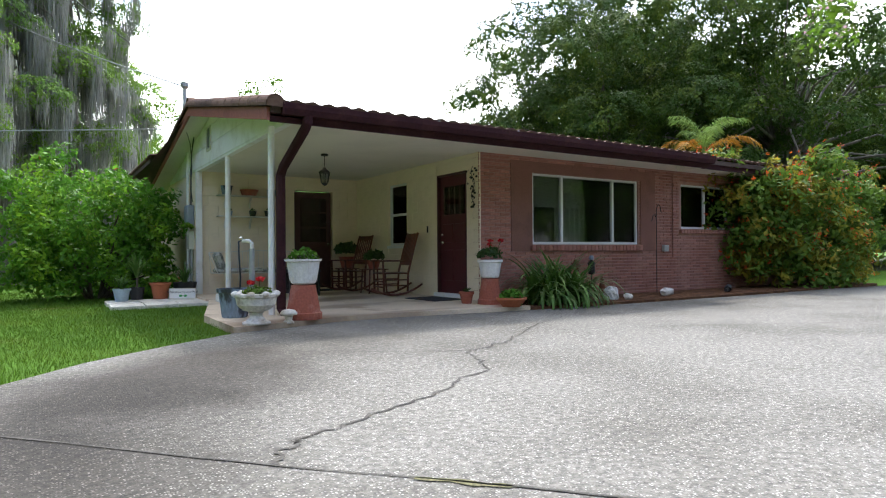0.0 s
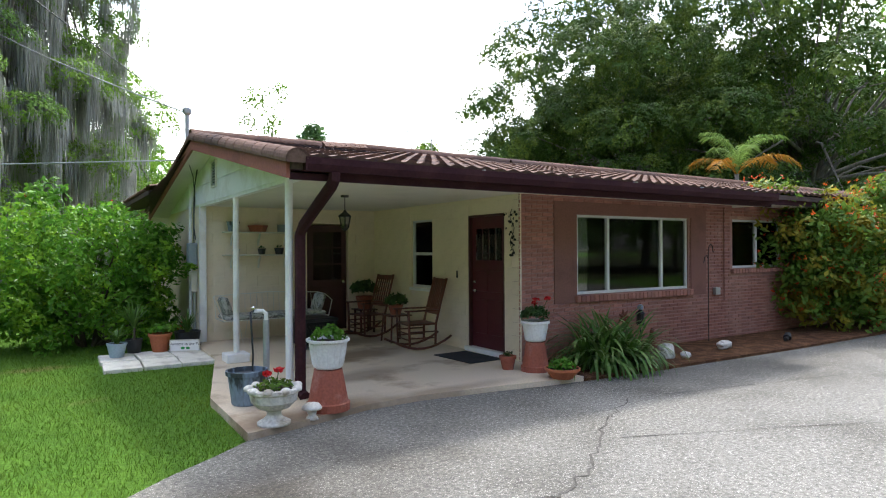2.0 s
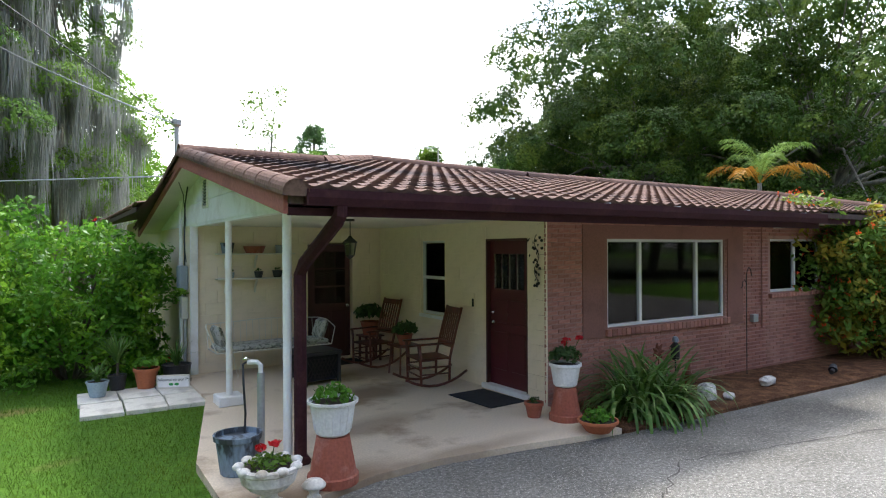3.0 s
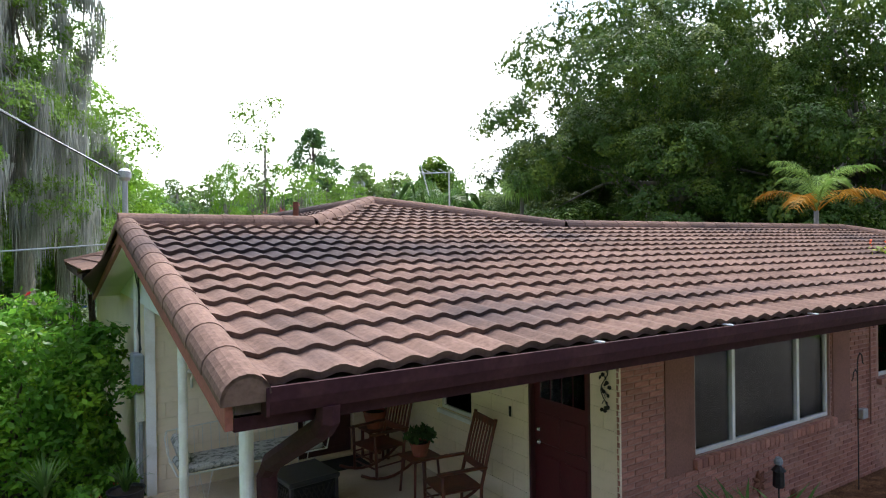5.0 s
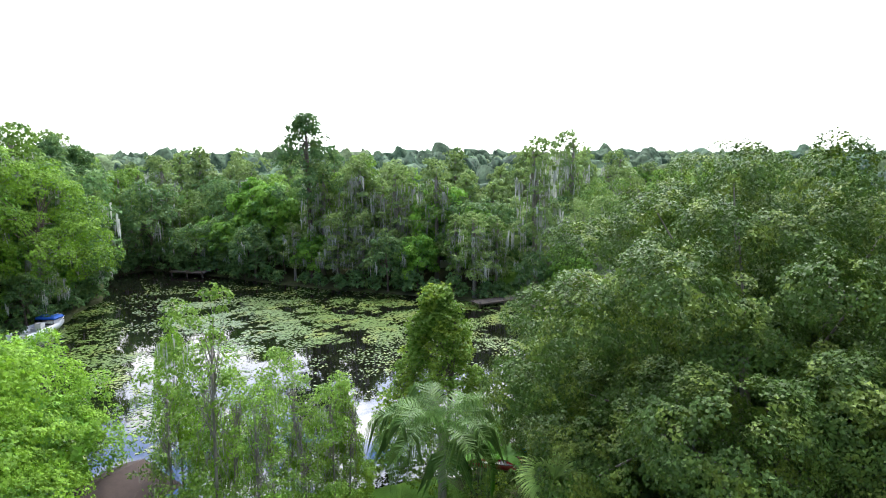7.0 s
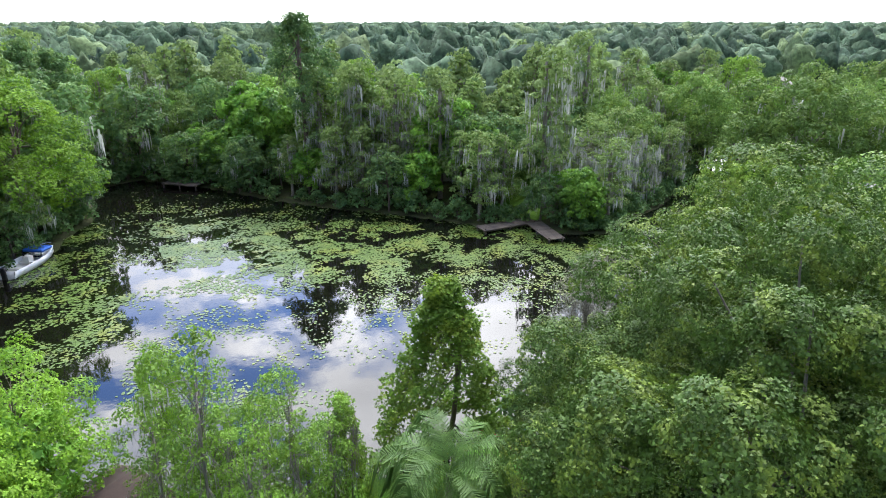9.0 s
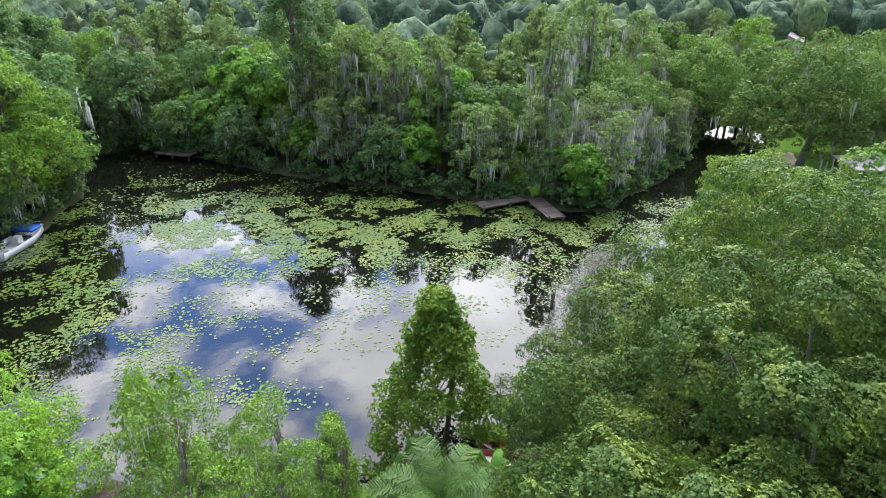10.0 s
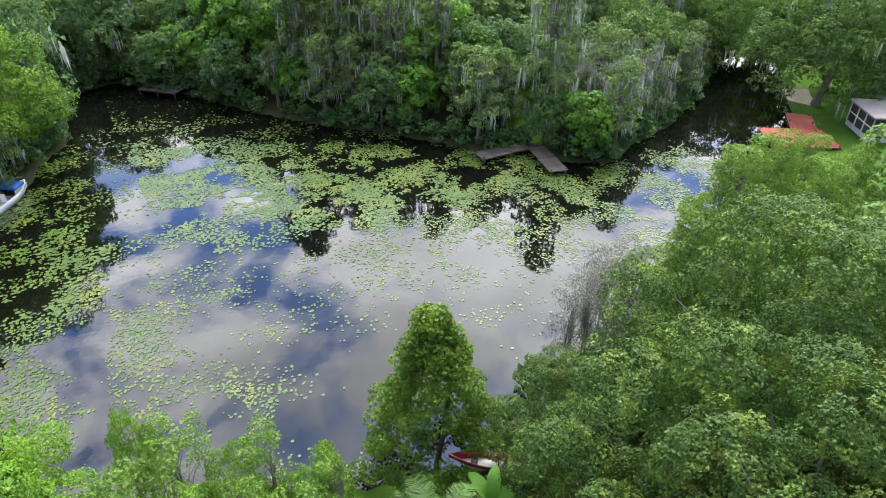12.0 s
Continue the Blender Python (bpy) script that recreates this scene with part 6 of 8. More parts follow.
def flowers(parent, rng, centre, n, spread, height, leaf="red_flower", size=0.028):
    for i in range(n):
        x, y = centre[0] + rng.normal() * spread, centre[1] + rng.normal() * spread
        z = centre[2] + height * rng.uniform(0.6, 1.0)
        bm = bmesh.new(); tube(bm, [(centre[0] + (x - centre[0]) * 0.4, centre[1] + (y - centre[1]) * 0.4, centre[2]), (x, y, z)], 0.004, 5); part("stem", bm, M["dull_leaf"], parent)
        foliage(parent, leaf, rng, (x, y, z), 0.05, 26, size, "blossom")


def build_pots():
    rng = np.random.default_rng(31)
    F0 = 0.06
    # tall white planter on an upturned clay pot
    t = thing("clay_pot", "upturned weathered terracotta pot used as a plant stand", "pot", at=(-3.36, -0.98, F0))
    pot(t, [(0.222, 0), (0.225, 0.075), (0.205, 0.085), (0.145, 0.41), (0.05, 0.42)], "terracotta")
    t = thing("planter", "white fluted planter with leafy seedlings on a terracotta stand", "planter", at=(-3.36, -0.98, F0 + 0.42))
    pot(t, [(0.125, 0), (0.15, 0.02), (0.195, 0.27), (0.222, 0.28), (0.225, 0.305)], "white_pot", soil_at=0.275)
    for i in range(16):
        a = i * math.pi / 8
        bm = bmesh.new(); tube(bm, [(0.156 * math.cos(a), 0.156 * math.sin(a), 0.04), (0.19 * math.cos(a), 0.19 * math.sin(a), 0.255)], 0.006, 5); part("flute", bm, M["white_pot"], t)
    foliage(t, "shrub_leaf", rng, (0, 0, 0.315), 0.19, 150, 0.034)
    # stone urn
    t = thing("garden_urn", "white cast-stone pedestal urn with small red flowers", "urn", at=(-4.0, -1.22, F0))
    bm = bmesh.new(); lathe(bm, [(0.155, 0), (0.155, 0.025), (0.12, 0.04), (0.075, 0.075), (0.065, 0.11), (0.09, 0.14)], 24); part("foot", bm, M["urn_stone"], t, smooth=True)
    pot(t, [(0.06, 0), (0.15, 0.025), (0.21, 0.085), (0.225, 0.16), (0.245, 0.175), (0.248, 0.205), (0.235, 0.215)], "urn_stone", z0=0.135, soil_at=0.32, name="bowl", segs=28)
    for i in range(9):
        a = i * 2 * math.pi / 9
        bm = bmesh.new(); lathe(bm, [(0.0, -0.03), (0.045, -0.015), (0.05, 0.01), (0.03, 0.03), (0, 0.04)], 8, (0.228 * math.cos(a), 0.228 * math.sin(a), 0.338), cap=False); part("scallop", bm, M["urn_stone"], t, smooth=True)
    foliage(t, "fire_leaf", rng, (0, 0, 0.34), 0.18, 170, 0.026, squash=0.5)
    flowers(t, rng, (0, 0, 0.34), 2, 0.06, 0.17)
    # bucket
    t = thing("bucket", "worn blue-grey plastic bucket streaked with dirt", "bucket", at=(-4.0, -0.28, F0))
    pot(t, [(0.145, 0), (0.155, 0.01), (0.195, 0.31), (0.215, 0.315), (0.218, 0.36)], "blue_bucket")
    # black disc set inside the bucket below its rim
    bm = bmesh.new(); lathe(bm, [(0.001, 0.24), (0.172, 0.245)], 20, cap=False); part("dark_water", bm, M["black_plastic"], t)
    # standpipe
    t = thing("standpipe", "grey standpipe with a white elbow and a hanging hose", "tap", at=(-3.74, -0.12, F0))
    bm = bmesh.new(); lathe(bm, [(0.036, 0), (0.036, 0.86)], 12); part("post", bm, M["grey_metal"], t)
    bm = bmesh.new(); tube(bm, [(0, 0, 0.84), (0, 0, 0.93), (-0.03, 0.02, 0.96), (-0.11, 0.06, 0.96)], 0.024, 8); part("elbow", bm, M["white_paint"], t, "white plastic elbow")
    bm = bmesh.new(); tube(bm, [(-0.10, 0.06, 0.97), (-0.16, 0.03, 0.95), (-0.17, -0.02, 0.80), (-0.16, -0.05, 0.5), (-0.17, -0.06, 0.32)], 0.011, 6); part("hose", bm, M["black_plastic"], t)
    bm = bmesh.new(); lathe(bm, [(0.03, 0.0), (0.03, 0.015), (0.01, 0.03)], 8, (-0.12, 0.06, 0.985)); part("tap_handle", bm, M["chrome"], t)
    # mushroom ornament
    t = thing("mushroom_ornament", "small pale stone mushroom ornament", "ornament", at=(-3.62, -1.20, F0 - 0.02))
    bm = bmesh.new(); lathe(bm, [(0.065, 0), (0.06, 0.02), (0.04, 0.04), (0.045, 0.07), (0.05, 0.09)], 14); part("stem", bm, M["urn_stone"], t, smooth=True)
    bm = bmesh.new(); lathe(bm, [(0.04, 0.09), (0.095, 0.10), (0.10, 0.12), (0.07, 0.155), (0.0, 0.17)], 16, cap=False); part("cap", bm, M["urn_stone"], t, smooth=True)
    # pots beside the brick corner
    t = thing("clay_pot", "upturned terracotta pots stacked as a plant stand beside the door", "pot", at=(-0.26, -0.62, F0))
    pot(t, [(0.195, 0), (0.195, 0.07), (0.178, 0.08), (0.125, 0.39), (0.04, 0.40)], "terracotta")
    t = thing("planter", "white pot of red geraniums on a terracotta stand", "planter", at=(-0.26, -0.62, F0 + 0.40))
    pot(t, [(0.12, 0), (0.14, 0.02), (0.175, 0.23), (0.195, 0.24), (0.195, 0.275)], "white_pot", soil_at=0.245)
    foliage(t, "dull_leaf", rng, (0, 0, 0.33), 0.20, 220, 0.038)
    flowers(t, rng, (0.0, 0, 0.34), 3, 0.09, 0.24, size=0.026)
    t = thing("clay_pot", "small terracotta pot with dry stalks on the porch edge", "pot", at=(-0.50, -0.33, F0))
    pot(t, [(0.075, 0), (0.105, 0.14), (0.118, 0.145), (0.118, 0.185)], "terracotta", soil_at=0.16)
    foliage(t, "dull_leaf", rng, (0, 0, 0.19), 0.09, 40, 0.022)
    t = thing("clay_bowl", "low terracotta bowl planted with green leaves", "pot", at=(-0.30, -1.18, F0))
    pot(t, [(0.13, 0), (0.21, 0.10), (0.225, 0.105), (0.225, 0.135)], "terracotta_bright", soil_at=0.115)
    foliage(t, "fern_leaf", rng, (0, 0, 0.14), 0.17, 200, 0.032)
    # row on the pavers
    Z = 0.035
    t = thing("pot_plant", "striped spider plant in a pale blue pot", "pot plant", at=(-4.86, 3.98, Z))
    pot(t, [(0.10, 0), (0.14, 0.19), (0.15, 0.195), (0.15, 0.22)], "blue_pot", soil_at=0.20)
    v, f = blades(70, 0.34, 0.008, rng, 0.9, 0.7); ob = mesh_object("leaf_mop", v, f, M["variegated"], t); ob.location.z = 0.2
    t = thing("pot_plant", "spiky dracaena in a black nursery pot", "pot plant", at=(-4.58, 4.32, Z))
    pot(t, [(0.10, 0), (0.13, 0.20), (0.135, 0.22)], "black_plastic", soil_at=0.20)
    bm = bmesh.new(); tube(bm, [(0, 0, 0.18), (0.01, 0.01, 0.42)], 0.018, 7); part("stalk", bm, M["bark"], t)
    v, f = blades(60, 0.46, 0.012, rng, 1.1, 0.35); ob = mesh_object("leaf_mop", v, f, M["variegated"], t); ob.location.z = 0.40
    t = thing("pot_plant", "leafy plant in an orange terracotta pot", "pot plant", at=(-4.2, 4.22, Z))
    pot(t, [(0.12, 0), (0.165, 0.25), (0.185, 0.255), (0.185, 0.30)], "terracotta_bright", soil_at=0.27)
    foliage(t, "shrub_leaf", rng, (0, 0, 0.34), 0.17, 150, 0.045)
    t = thing("pot_plant", "strappy plant in a dark plastic tub", "pot plant", at=(-3.75, 4.36, Z))
    pot(t, [(0.17, 0), (0.21, 0.26), (0.22, 0.29)], "black_plastic", soil_at=0.26)
    v, f = blades(50, 0.42, 0.011, rng, 1.0, 0.5); ob = mesh_object("leaf_mop", v, f, M["variegated"], t); ob.location.z = 0.26
    t = thing("pot_plant", "small hanging leafy plant beside the meter box", "pot plant", at=(-3.62, 4.86, 0.0))
    foliage(t, "shrub_leaf", rng, (0, 0, 1.38), 0.15, 90, 0.035)
    bm = bmesh.new(); tube(bm, [(0.06, 0.02, 1.38), (0.15, 0.04, 1.38)], 0.012, 6); part("holder", bm, M["iron"], t)
    # welcome sign
    t = thing("welcome_sign", "small white framed welcome sign with green leaves painted on it", "sign", at=(-3.86, 3.98, Z), turn=-24)
    bm = bmesh.new(); box(bm, -0.22, 0.22, -0.012, 0.012, 0.0, 0.19, 0.004); part("board", bm, M["white_paint"], t)
    for a, b, c, d in ((-0.235, 0.235, 0.0, 0.014), (-0.235, 0.235, 0.178, 0.192), (-0.235, -0.221, 0.0, 0.192), (0.221, 0.235, 0.0, 0.192)):
        bm = bmesh.new(); box(bm, a, b, -0.018, 0.014, c, d); part("frame", bm, M["shelf_paint"], t)
    cu = bpy.data.curves.new("lettering", "FONT"); cu.body = "Welcome to our Pad"; cu.size = 0.062; cu.align_x = "CENTER"; cu.extrude = 0.001
    tmp = new("lettering", cu)
    me = bpy.data.meshes.new_from_object(tmp.evaluated_get(bpy.context.evaluated_depsgraph_get()))
    bpy.data.objects.remove(tmp)
    me.materials.clear(); me.materials.append(M["ink"])
    ob = new("lettering", me); ob.parent = t; ob.matrix_basis = pose(0, -0.0145, 0.105, 90, 0, 0)
    for x in (-0.03, 0.05):
        bm = bmesh.new(); lathe(bm, [(0.034, 0), (0.034, 0.002)], 14); ob = part("painted_leaf", bm, M["sign_green"], t); ob.matrix_basis = pose(x, -0.0125, 0.055, 90, 0, 0)
        ob.scale = (1, 0.62, 1)


build_pots()


def build_clump():
    rng = np.random.default_rng(41)
    t = thing("flax_lily", "large arching clump of striped flax lily in the bed", "plant", at=(0.78, -0.80, 0.03))
    for i in range(26):
        v, f = blades(20, 1.02, 0.025, rng, 1.35, 1.0, segs=6)
        ob = mesh_object("leaf_fan", v, f, M["variegated"], t)
        ob.location = (rng.normal() * 0.27, rng.normal() * 0.20, 0)
    for x, y, r, sx, sy, sz in ((2.12, -0.86, 0.14, 1.0, 0.8, 1.05), (2.34, -1.05, 0.085, 1.1, 0.8, 0.7), (3.62, -0.85, 0.12, 1.3, 0.8, 0.62)):
        s = thing("stone", "whitish rough limestone rock on the mulch", "stone", at=(x, y, 0.03))
        bm = bmesh.new(); bmesh.ops.create_icosphere(bm, subdivisions=3, radius=r)
        for v in bm.verts:
            k = 1 + 0.28 * noise.noise(v.co * 14 + Vector((x * 9, y, 0))) + 0.12 * noise.noise(v.co * 40)
            v.co = Vector((v.co.x * sx * k, v.co.y * sy * k, max(-0.02, v.co.z * sz * k + r * 0.6)))
        part("rock", bm, M["stone"], s)
    t = thing("shepherd_hook", "thin double iron shepherd's hook standing in the bed", "garden hook", at=(4.17, -0.18, 0))
    bm = bmesh.new(); tube(bm, [(0, 0, -0.2), (0, 0, 1.62), (0.02, 0, 1.72), (0.07, 0, 1.77), (0.12, 0, 1.73), (0.135, 0, 1.64), (0.16, 0, 1.62)], 0.008, 6); part("rod", bm, M["iron"], t)
    bm = bmesh.new(); tube(bm, [(0, 0, 1.40), (-0.01, 0, 1.52), (-0.05, 0, 1.57), (-0.10, 0, 1.54), (-0.12, 0, 1.46), (-0.15, 0, 1.44)], 0.007, 6); part("hook", bm, M["iron"], t)
    t = thing("garden_ornament", "rusty metal flower ornament before the brick wall", "ornament", at=(1.98, -0.18, 0.02))
    bm = bmesh.new(); tube(bm, [(0, 0, 0), (0, 0, 0.55)], 0.008, 6); part("stake", bm, M["rust"], t)
    for i in range(7):
        a = i * 2 * math.pi / 7
        bm = bmesh.new(); tube(bm, [(0, 0, 0.58), (0.06 * math.cos(a), 0.01, 0.58 + 0.06 * math.sin(a)), (0.13 * math.cos(a), 0, 0.58 + 0.13 * math.sin(a))], [0.01, 0.03, 0.006], 6); part("petal", bm, M["rust"], t)
    t = thing("garden_lantern", "small dark metal garden lantern before the brick wall", "lantern", at=(2.40, -0.15, 0.02))
    bm = bmesh.new(); tube(bm, [(0, 0, 0), (0, 0, 0.42)], 0.01, 6); part("stake", bm, M["iron"], t)
    bm = bmesh.new(); lathe(bm, [(0.05, 0.42), (0.065, 0.44), (0.06, 0.60), (0.08, 0.61), (0.02, 0.68)], 8); part("body", bm, M["iron"], t)
    bm = bmesh.new(); lathe(bm, [(0.045, 0.68), (0.05, 0.72), (0.03, 0.76)], 8); part("top", bm, M["meter_grey"], t)
    t = thing("garden_figure", "small rusty bird figure among the leaves", "ornament", at=(2.62, -0.2, 0.02))
    bm = bmesh.new(); lathe(bm, [(0.01, 0.0), (0.05, 0.05), (0.07, 0.15), (0.04, 0.26), (0.035, 0.33), (0.01, 0.37)], 10); part("body", bm, M["rust"], t, smooth=True)
    bm = bmesh.new(); tube(bm, [(0.02, 0, 0.33), (0.09, 0, 0.34)], [0.015, 0.002], 6); part("beak", bm, M["rust"], t)
    t = thing("solar_lamp", "small fallen black garden lamp on the mulch", "lamp", at=(5.3, -0.95, 0.05), turn=20)
    bm = bmesh.new(); tube(bm, [(-0.12, 0, 0.03), (0.06, 0, 0.04)], 0.035, 8); part("body", bm, M["black_plastic"], t)
    bm = bmesh.new(); tube(bm, [(0.06, 0, 0.04), (0.14, 0, 0.10)], [0.07, 0.05], 10); part("head", bm, M["black_plastic"], t)


build_clump()


def build_pavers():
    z = 0.03
    rng = np.random.default_rng(8)
    for r in range(2):
        for i in range(3):
            t = thing("paver", "square pale concrete paving slab laid in the lawn", "paving slab", "pavers at the porch", at=(-4.86 + 0.52 * i, 3.22 + 0.74 * r, 0.0), turn=rng.normal() * 1.5)
            bm = bmesh.new(); box(bm, -0.25, 0.25, -0.355, 0.355, -0.06, z + rng.normal() * 0.003, 0.008); part("slab", bm, M["paver"], t)


build_pavers()


# ---------------------------------------------------------------- porch furniture
def rocking_chair(at, turn):
    t = thing("rocking_chair", "red-brown wooden slat-back rocking chair on the porch", "chair", "porch rocking chairs", at=at, turn=turn)
    W = 0.27
    wood = M["rocker_wood"]
    bar = lambda nm, pts, r, s=8: part(nm, tube(bmesh.new(), pts, r, s), wood, t, smooth=True)
    for s in (-1, 1):
        bar("rocker", [(x, s * W, 0.03 + 0.16 * ((x - 0.02) / 0.5) ** 2) for x in np.linspace(-0.52, 0.46, 9)], 0.02)
        bar("front_leg", [(0.22, s * W, 0.06), (0.23, s * W, 0.42), (0.24, s * W, 0.63)], 0.021)
        bar("back_post", [(-0.24, s * W * 0.92, 0.07), (-0.25, s * W * 0.92, 0.42), (-0.36, s * W * 0.92, 0.85), (-0.45, s * W * 0.92, 1.16)], 0.021)
        bar("side_stretcher", [(0.22, s * W, 0.2), (-0.24, s * W, 0.2)], 0.012)
        bar("side_stretcher", [(0.22, s * W, 0.3), (-0.24, s * W, 0.3)], 0.012)
        bm = bmesh.new(); box(bm, -0.31, 0.30, s * W - 0.035, s * W + 0.035, 0.63, 0.655, 0.008); part("armrest", bm, wood, t)
    for z in (0.17, 0.27):
        bar("front_stretcher", [(0.22, -W, z), (0.22, W, z)], 0.013)
    bm = bmesh.new(); box(bm, -0.27, 0.26, -W, W, 0.405, 0.43, 0.008); part("seat", bm, wood, t)
    for z, dx in ((0.60, -0.295), (1.10, -0.432)):
        bm = bmesh.new(); box(bm, dx - 0.012, dx + 0.012, -W * 0.9, W * 0.9, z - 0.04, z + 0.05, 0.008); part("back_rail", bm, wood, t)
    for i in range(6):
        y = -0.17 + i * 0.068
        bm = bmesh.new()
        tube(bm, [(-0.298, y, 0.6), (-0.345, y, 0.80), (-0.43, y, 1.09)], 0.014, 6); part("back_slat", bm, wood, t)
    return t


rocking_chair((-0.62, 1.95, 0.06), 172)
rocking_chair((-0.66, 3.75, 0.06), 188)


def porch_things():
    rng = np.random.default_rng(51)
    F0 = 0.06
    t = thing("side_table", "small red-brown wooden side table between the rocking chairs", "table", at=(-0.52, 2.85, F0))
    bm = bmesh.new(); box(bm, -0.22, 0.22, -0.22, 0.22, 0.46, 0.48, 0.006); part("tabletop", bm, M["rocker_wood"], t)
    for x in (-0.19, 0.19):
        for y in (-0.19, 0.19):
            bm = bmesh.new(); tube(bm, [(x, y, 0), (x * 0.85, y * 0.85, 0.46)], 0.016, 6); part("leg", bm, M["rocker_wood"], t)
    t = thing("pot_plant", "dark leafy plant in a clay pot on the side table", "pot plant", at=(-0.52, 2.85, F0 + 0.48))
    pot(t, [(0.09, 0), (0.13, 0.15), (0.14, 0.17)], "terracotta", soil_at=0.15)
    foliage(t, "dull_leaf", rng, (0, 0, 0.22), 0.22, 240, 0.045)
    t = thing("plant_stand", "red-brown wooden plant stand in the porch corner", "plant stand", at=(-0.42, 4.35, F0))
    for x in (-0.14, 0.14):
        for y in (-0.14, 0.14):
            bm = bmesh.new(); box(bm, x - 0.018, x + 0.018, y - 0.018, y + 0.018, 0, 0.44); part("leg", bm, M["rocker_wood"], t)
    bm = bmesh.new(); box(bm, -0.2, 0.2, -0.2, 0.2, 0.44, 0.465, 0.006); part("top", bm, M["rocker_wood"], t)
    t = thing("pot_plant", "bushy dark fern in a clay pot in the porch corner", "pot plant", at=(-0.42, 4.35, F0 + 0.465))
    pot(t, [(0.12, 0), (0.17, 0.22), (0.18, 0.25)], "terracotta", soil_at=0.22)
    foliage(t, "dull_leaf", rng, (0, 0, 0.36), 0.30, 420, 0.05)
    # wire daybed
    t = thing("daybed", "white wire garden bench with patterned cushions", "bench", at=(-2.28, 4.28, F0))
    wire = lambda nm, pts, r=0.009: part(nm, tube(bmesh.new(), pts, r, 6), M["wire_white"], t)
    wire("seat_rim", [(-0.95, -0.3, 0.42), (0.95, -0.3, 0.42), (0.95, 0.3, 0.42), (-0.95, 0.3, 0.42), (-0.95, -0.3, 0.42)], 0.011)
    wire("back_rim", [(-0.95, 0.3, 0.42), (-0.97, 0.34, 0.82), (0.0, 0.36, 0.86), (0.97, 0.34, 0.82), (0.95, 0.3, 0.42)])
    for s in (-1, 1):
        wire("arm", [(s * 0.95, -0.3, 0.42), (s * 1.05, -0.22, 0.70), (s * 1.03, 0.10, 0.80), (s * 0.97, 0.34, 0.82)])
        for y in (-0.27, 0.27):
            wire("leg", [(s * 0.70, y, 0.42), (s * 0.62, y, 0.0), (s * 0.54, y, 0.42)], 0.007)
    for i in range(17):
        x = -0.85 + i * 0.106
        wire("back_wire", [(x, 0.31, 0.42), (x, 0.35, 0.84)], 0.004)
    bm = bmesh.new(); box(bm, -0.92, 0.92, -0.29, 0.28, 0.425, 0.51, 0.03); part("seat_cushion", bm, M["cushion"], t, "grey and white patterned seat cushion")
    for s in (-1, 1):
        bm = bmesh.new(); box(bm, -0.06, 0.06, -0.2, 0.2, -0.17, 0.17, 0.045)
        ob = part("pillow", bm, M["cushion"], t); ob.matrix_basis = pose(s * 0.86, 0.0, 0.66, 0, s * 18, 0)
    # dark lattice box
    t = thing("fire_pit", "square black metal fire pit with lattice sides", "fire pit", at=(-1.98, 3.1, F0), turn=6)
    bm = bmesh.new(); box(bm, -0.32, 0.32, -0.32, 0.32, 0.44, 0.50, 0.012); part("top", bm, M["black_plastic"], t)
    for x in (-0.28, 0.28):
        for y in (-0.28, 0.28):
            bm = bmesh.new(); box(bm, x - 0.022, x + 0.022, y - 0.022, y + 0.022, 0, 0.44); part("leg", bm, M["black_plastic"], t)
    bm = bmesh.new(); box(bm, -0.26, 0.26, -0.26, 0.26, 0.06, 0.44); part("firebox", bm, M["mat_black"], t)
    for sx, sy, rz in ((0, -0.275, 0), (-0.275, 0, 90), (0, 0.275, 0), (0.275, 0, 90)):
        for i in range(7):
            for lean in (-28, 28):
                bm = bmesh.new(); box(bm, -0.007, 0.007, -0.006, 0.006, -0.16, 0.16)
                ob = part("lattice_bar", bm, M["iron"], t); ob.matrix_basis = pose(sx, sy, 0.25, 0, 0, rz) @ pose(-0.18 + i * 0.06, 0, 0, 0, lean, 0)
    # shelves and what stands on them
    for z in (2.03, 1.61):
        t = thing("wall_shelf", "narrow cream wooden wall shelf on brackets", "shelf", "porch shelves", at=(-2.42, 4.755, z))
        bm = bmesh.new(); box(bm, -0.66, 0.66, -0.19, 0.0, -0.012, 0.012, 0.004); part("board", bm, M["shelf_paint"], t)
        for x in (-0.5, 0.0, 0.5):
            bm = bmesh.new(); tube(bm, [(x, -0.01, -0.24), (x, -0.04, -0.12), (x, -0.15, -0.025)], [0.018, 0.022, 0.018], 6); part("bracket", bm, M["shelf_paint"], t)
    for x, z, prof, mt, lab in ((-2.90, 2.042, [(0.085, 0), (0.115, 0.17), (0.125, 0.18)], "blue_bucket", "dark blue pot on the porch shelf"),
                                (-2.45, 2.042, [(0.14, 0), (0.18, 0.10), (0.19, 0.12)], "terracotta", "brown clay trough on the porch shelf"),
                                (-1.98, 2.042, [(0.10, 0), (0.10, 0.13), (0.11, 0.14)], "meter_grey", "grey box pot on the porch shelf"),
                                (-2.85, 1.622, [(0.05, 0), (0.065, 0.10)], "blue_pot", "small blue pot on the porch shelf"),
                                (-2.38, 1.622, [(0.055, 0), (0.075, 0.10), (0.08, 0.11)], "black_plastic", "small black pot on the porch shelf"),
                                (-2.05, 1.622, [(0.065, 0), (0.09, 0.11), (0.095, 0.12)], "black_plastic", "small dark pot on the porch shelf")):
        t = thing("small_pot", lab, "pot", at=(x, 4.655, z))
        pot(t, prof, mt, segs=14, soil_at=prof[-1][1] - 0.02)
        if z < 2:
            foliage(t, "dull_leaf", rng, (0, 0, prof[-1][1] + 0.02), 0.05, 24, 0.02)
    # lantern
    t = thing("hanging_lantern", "black iron lantern hanging from the porch ceiling", "lamp", at=(-2.08, 1.5, 0))
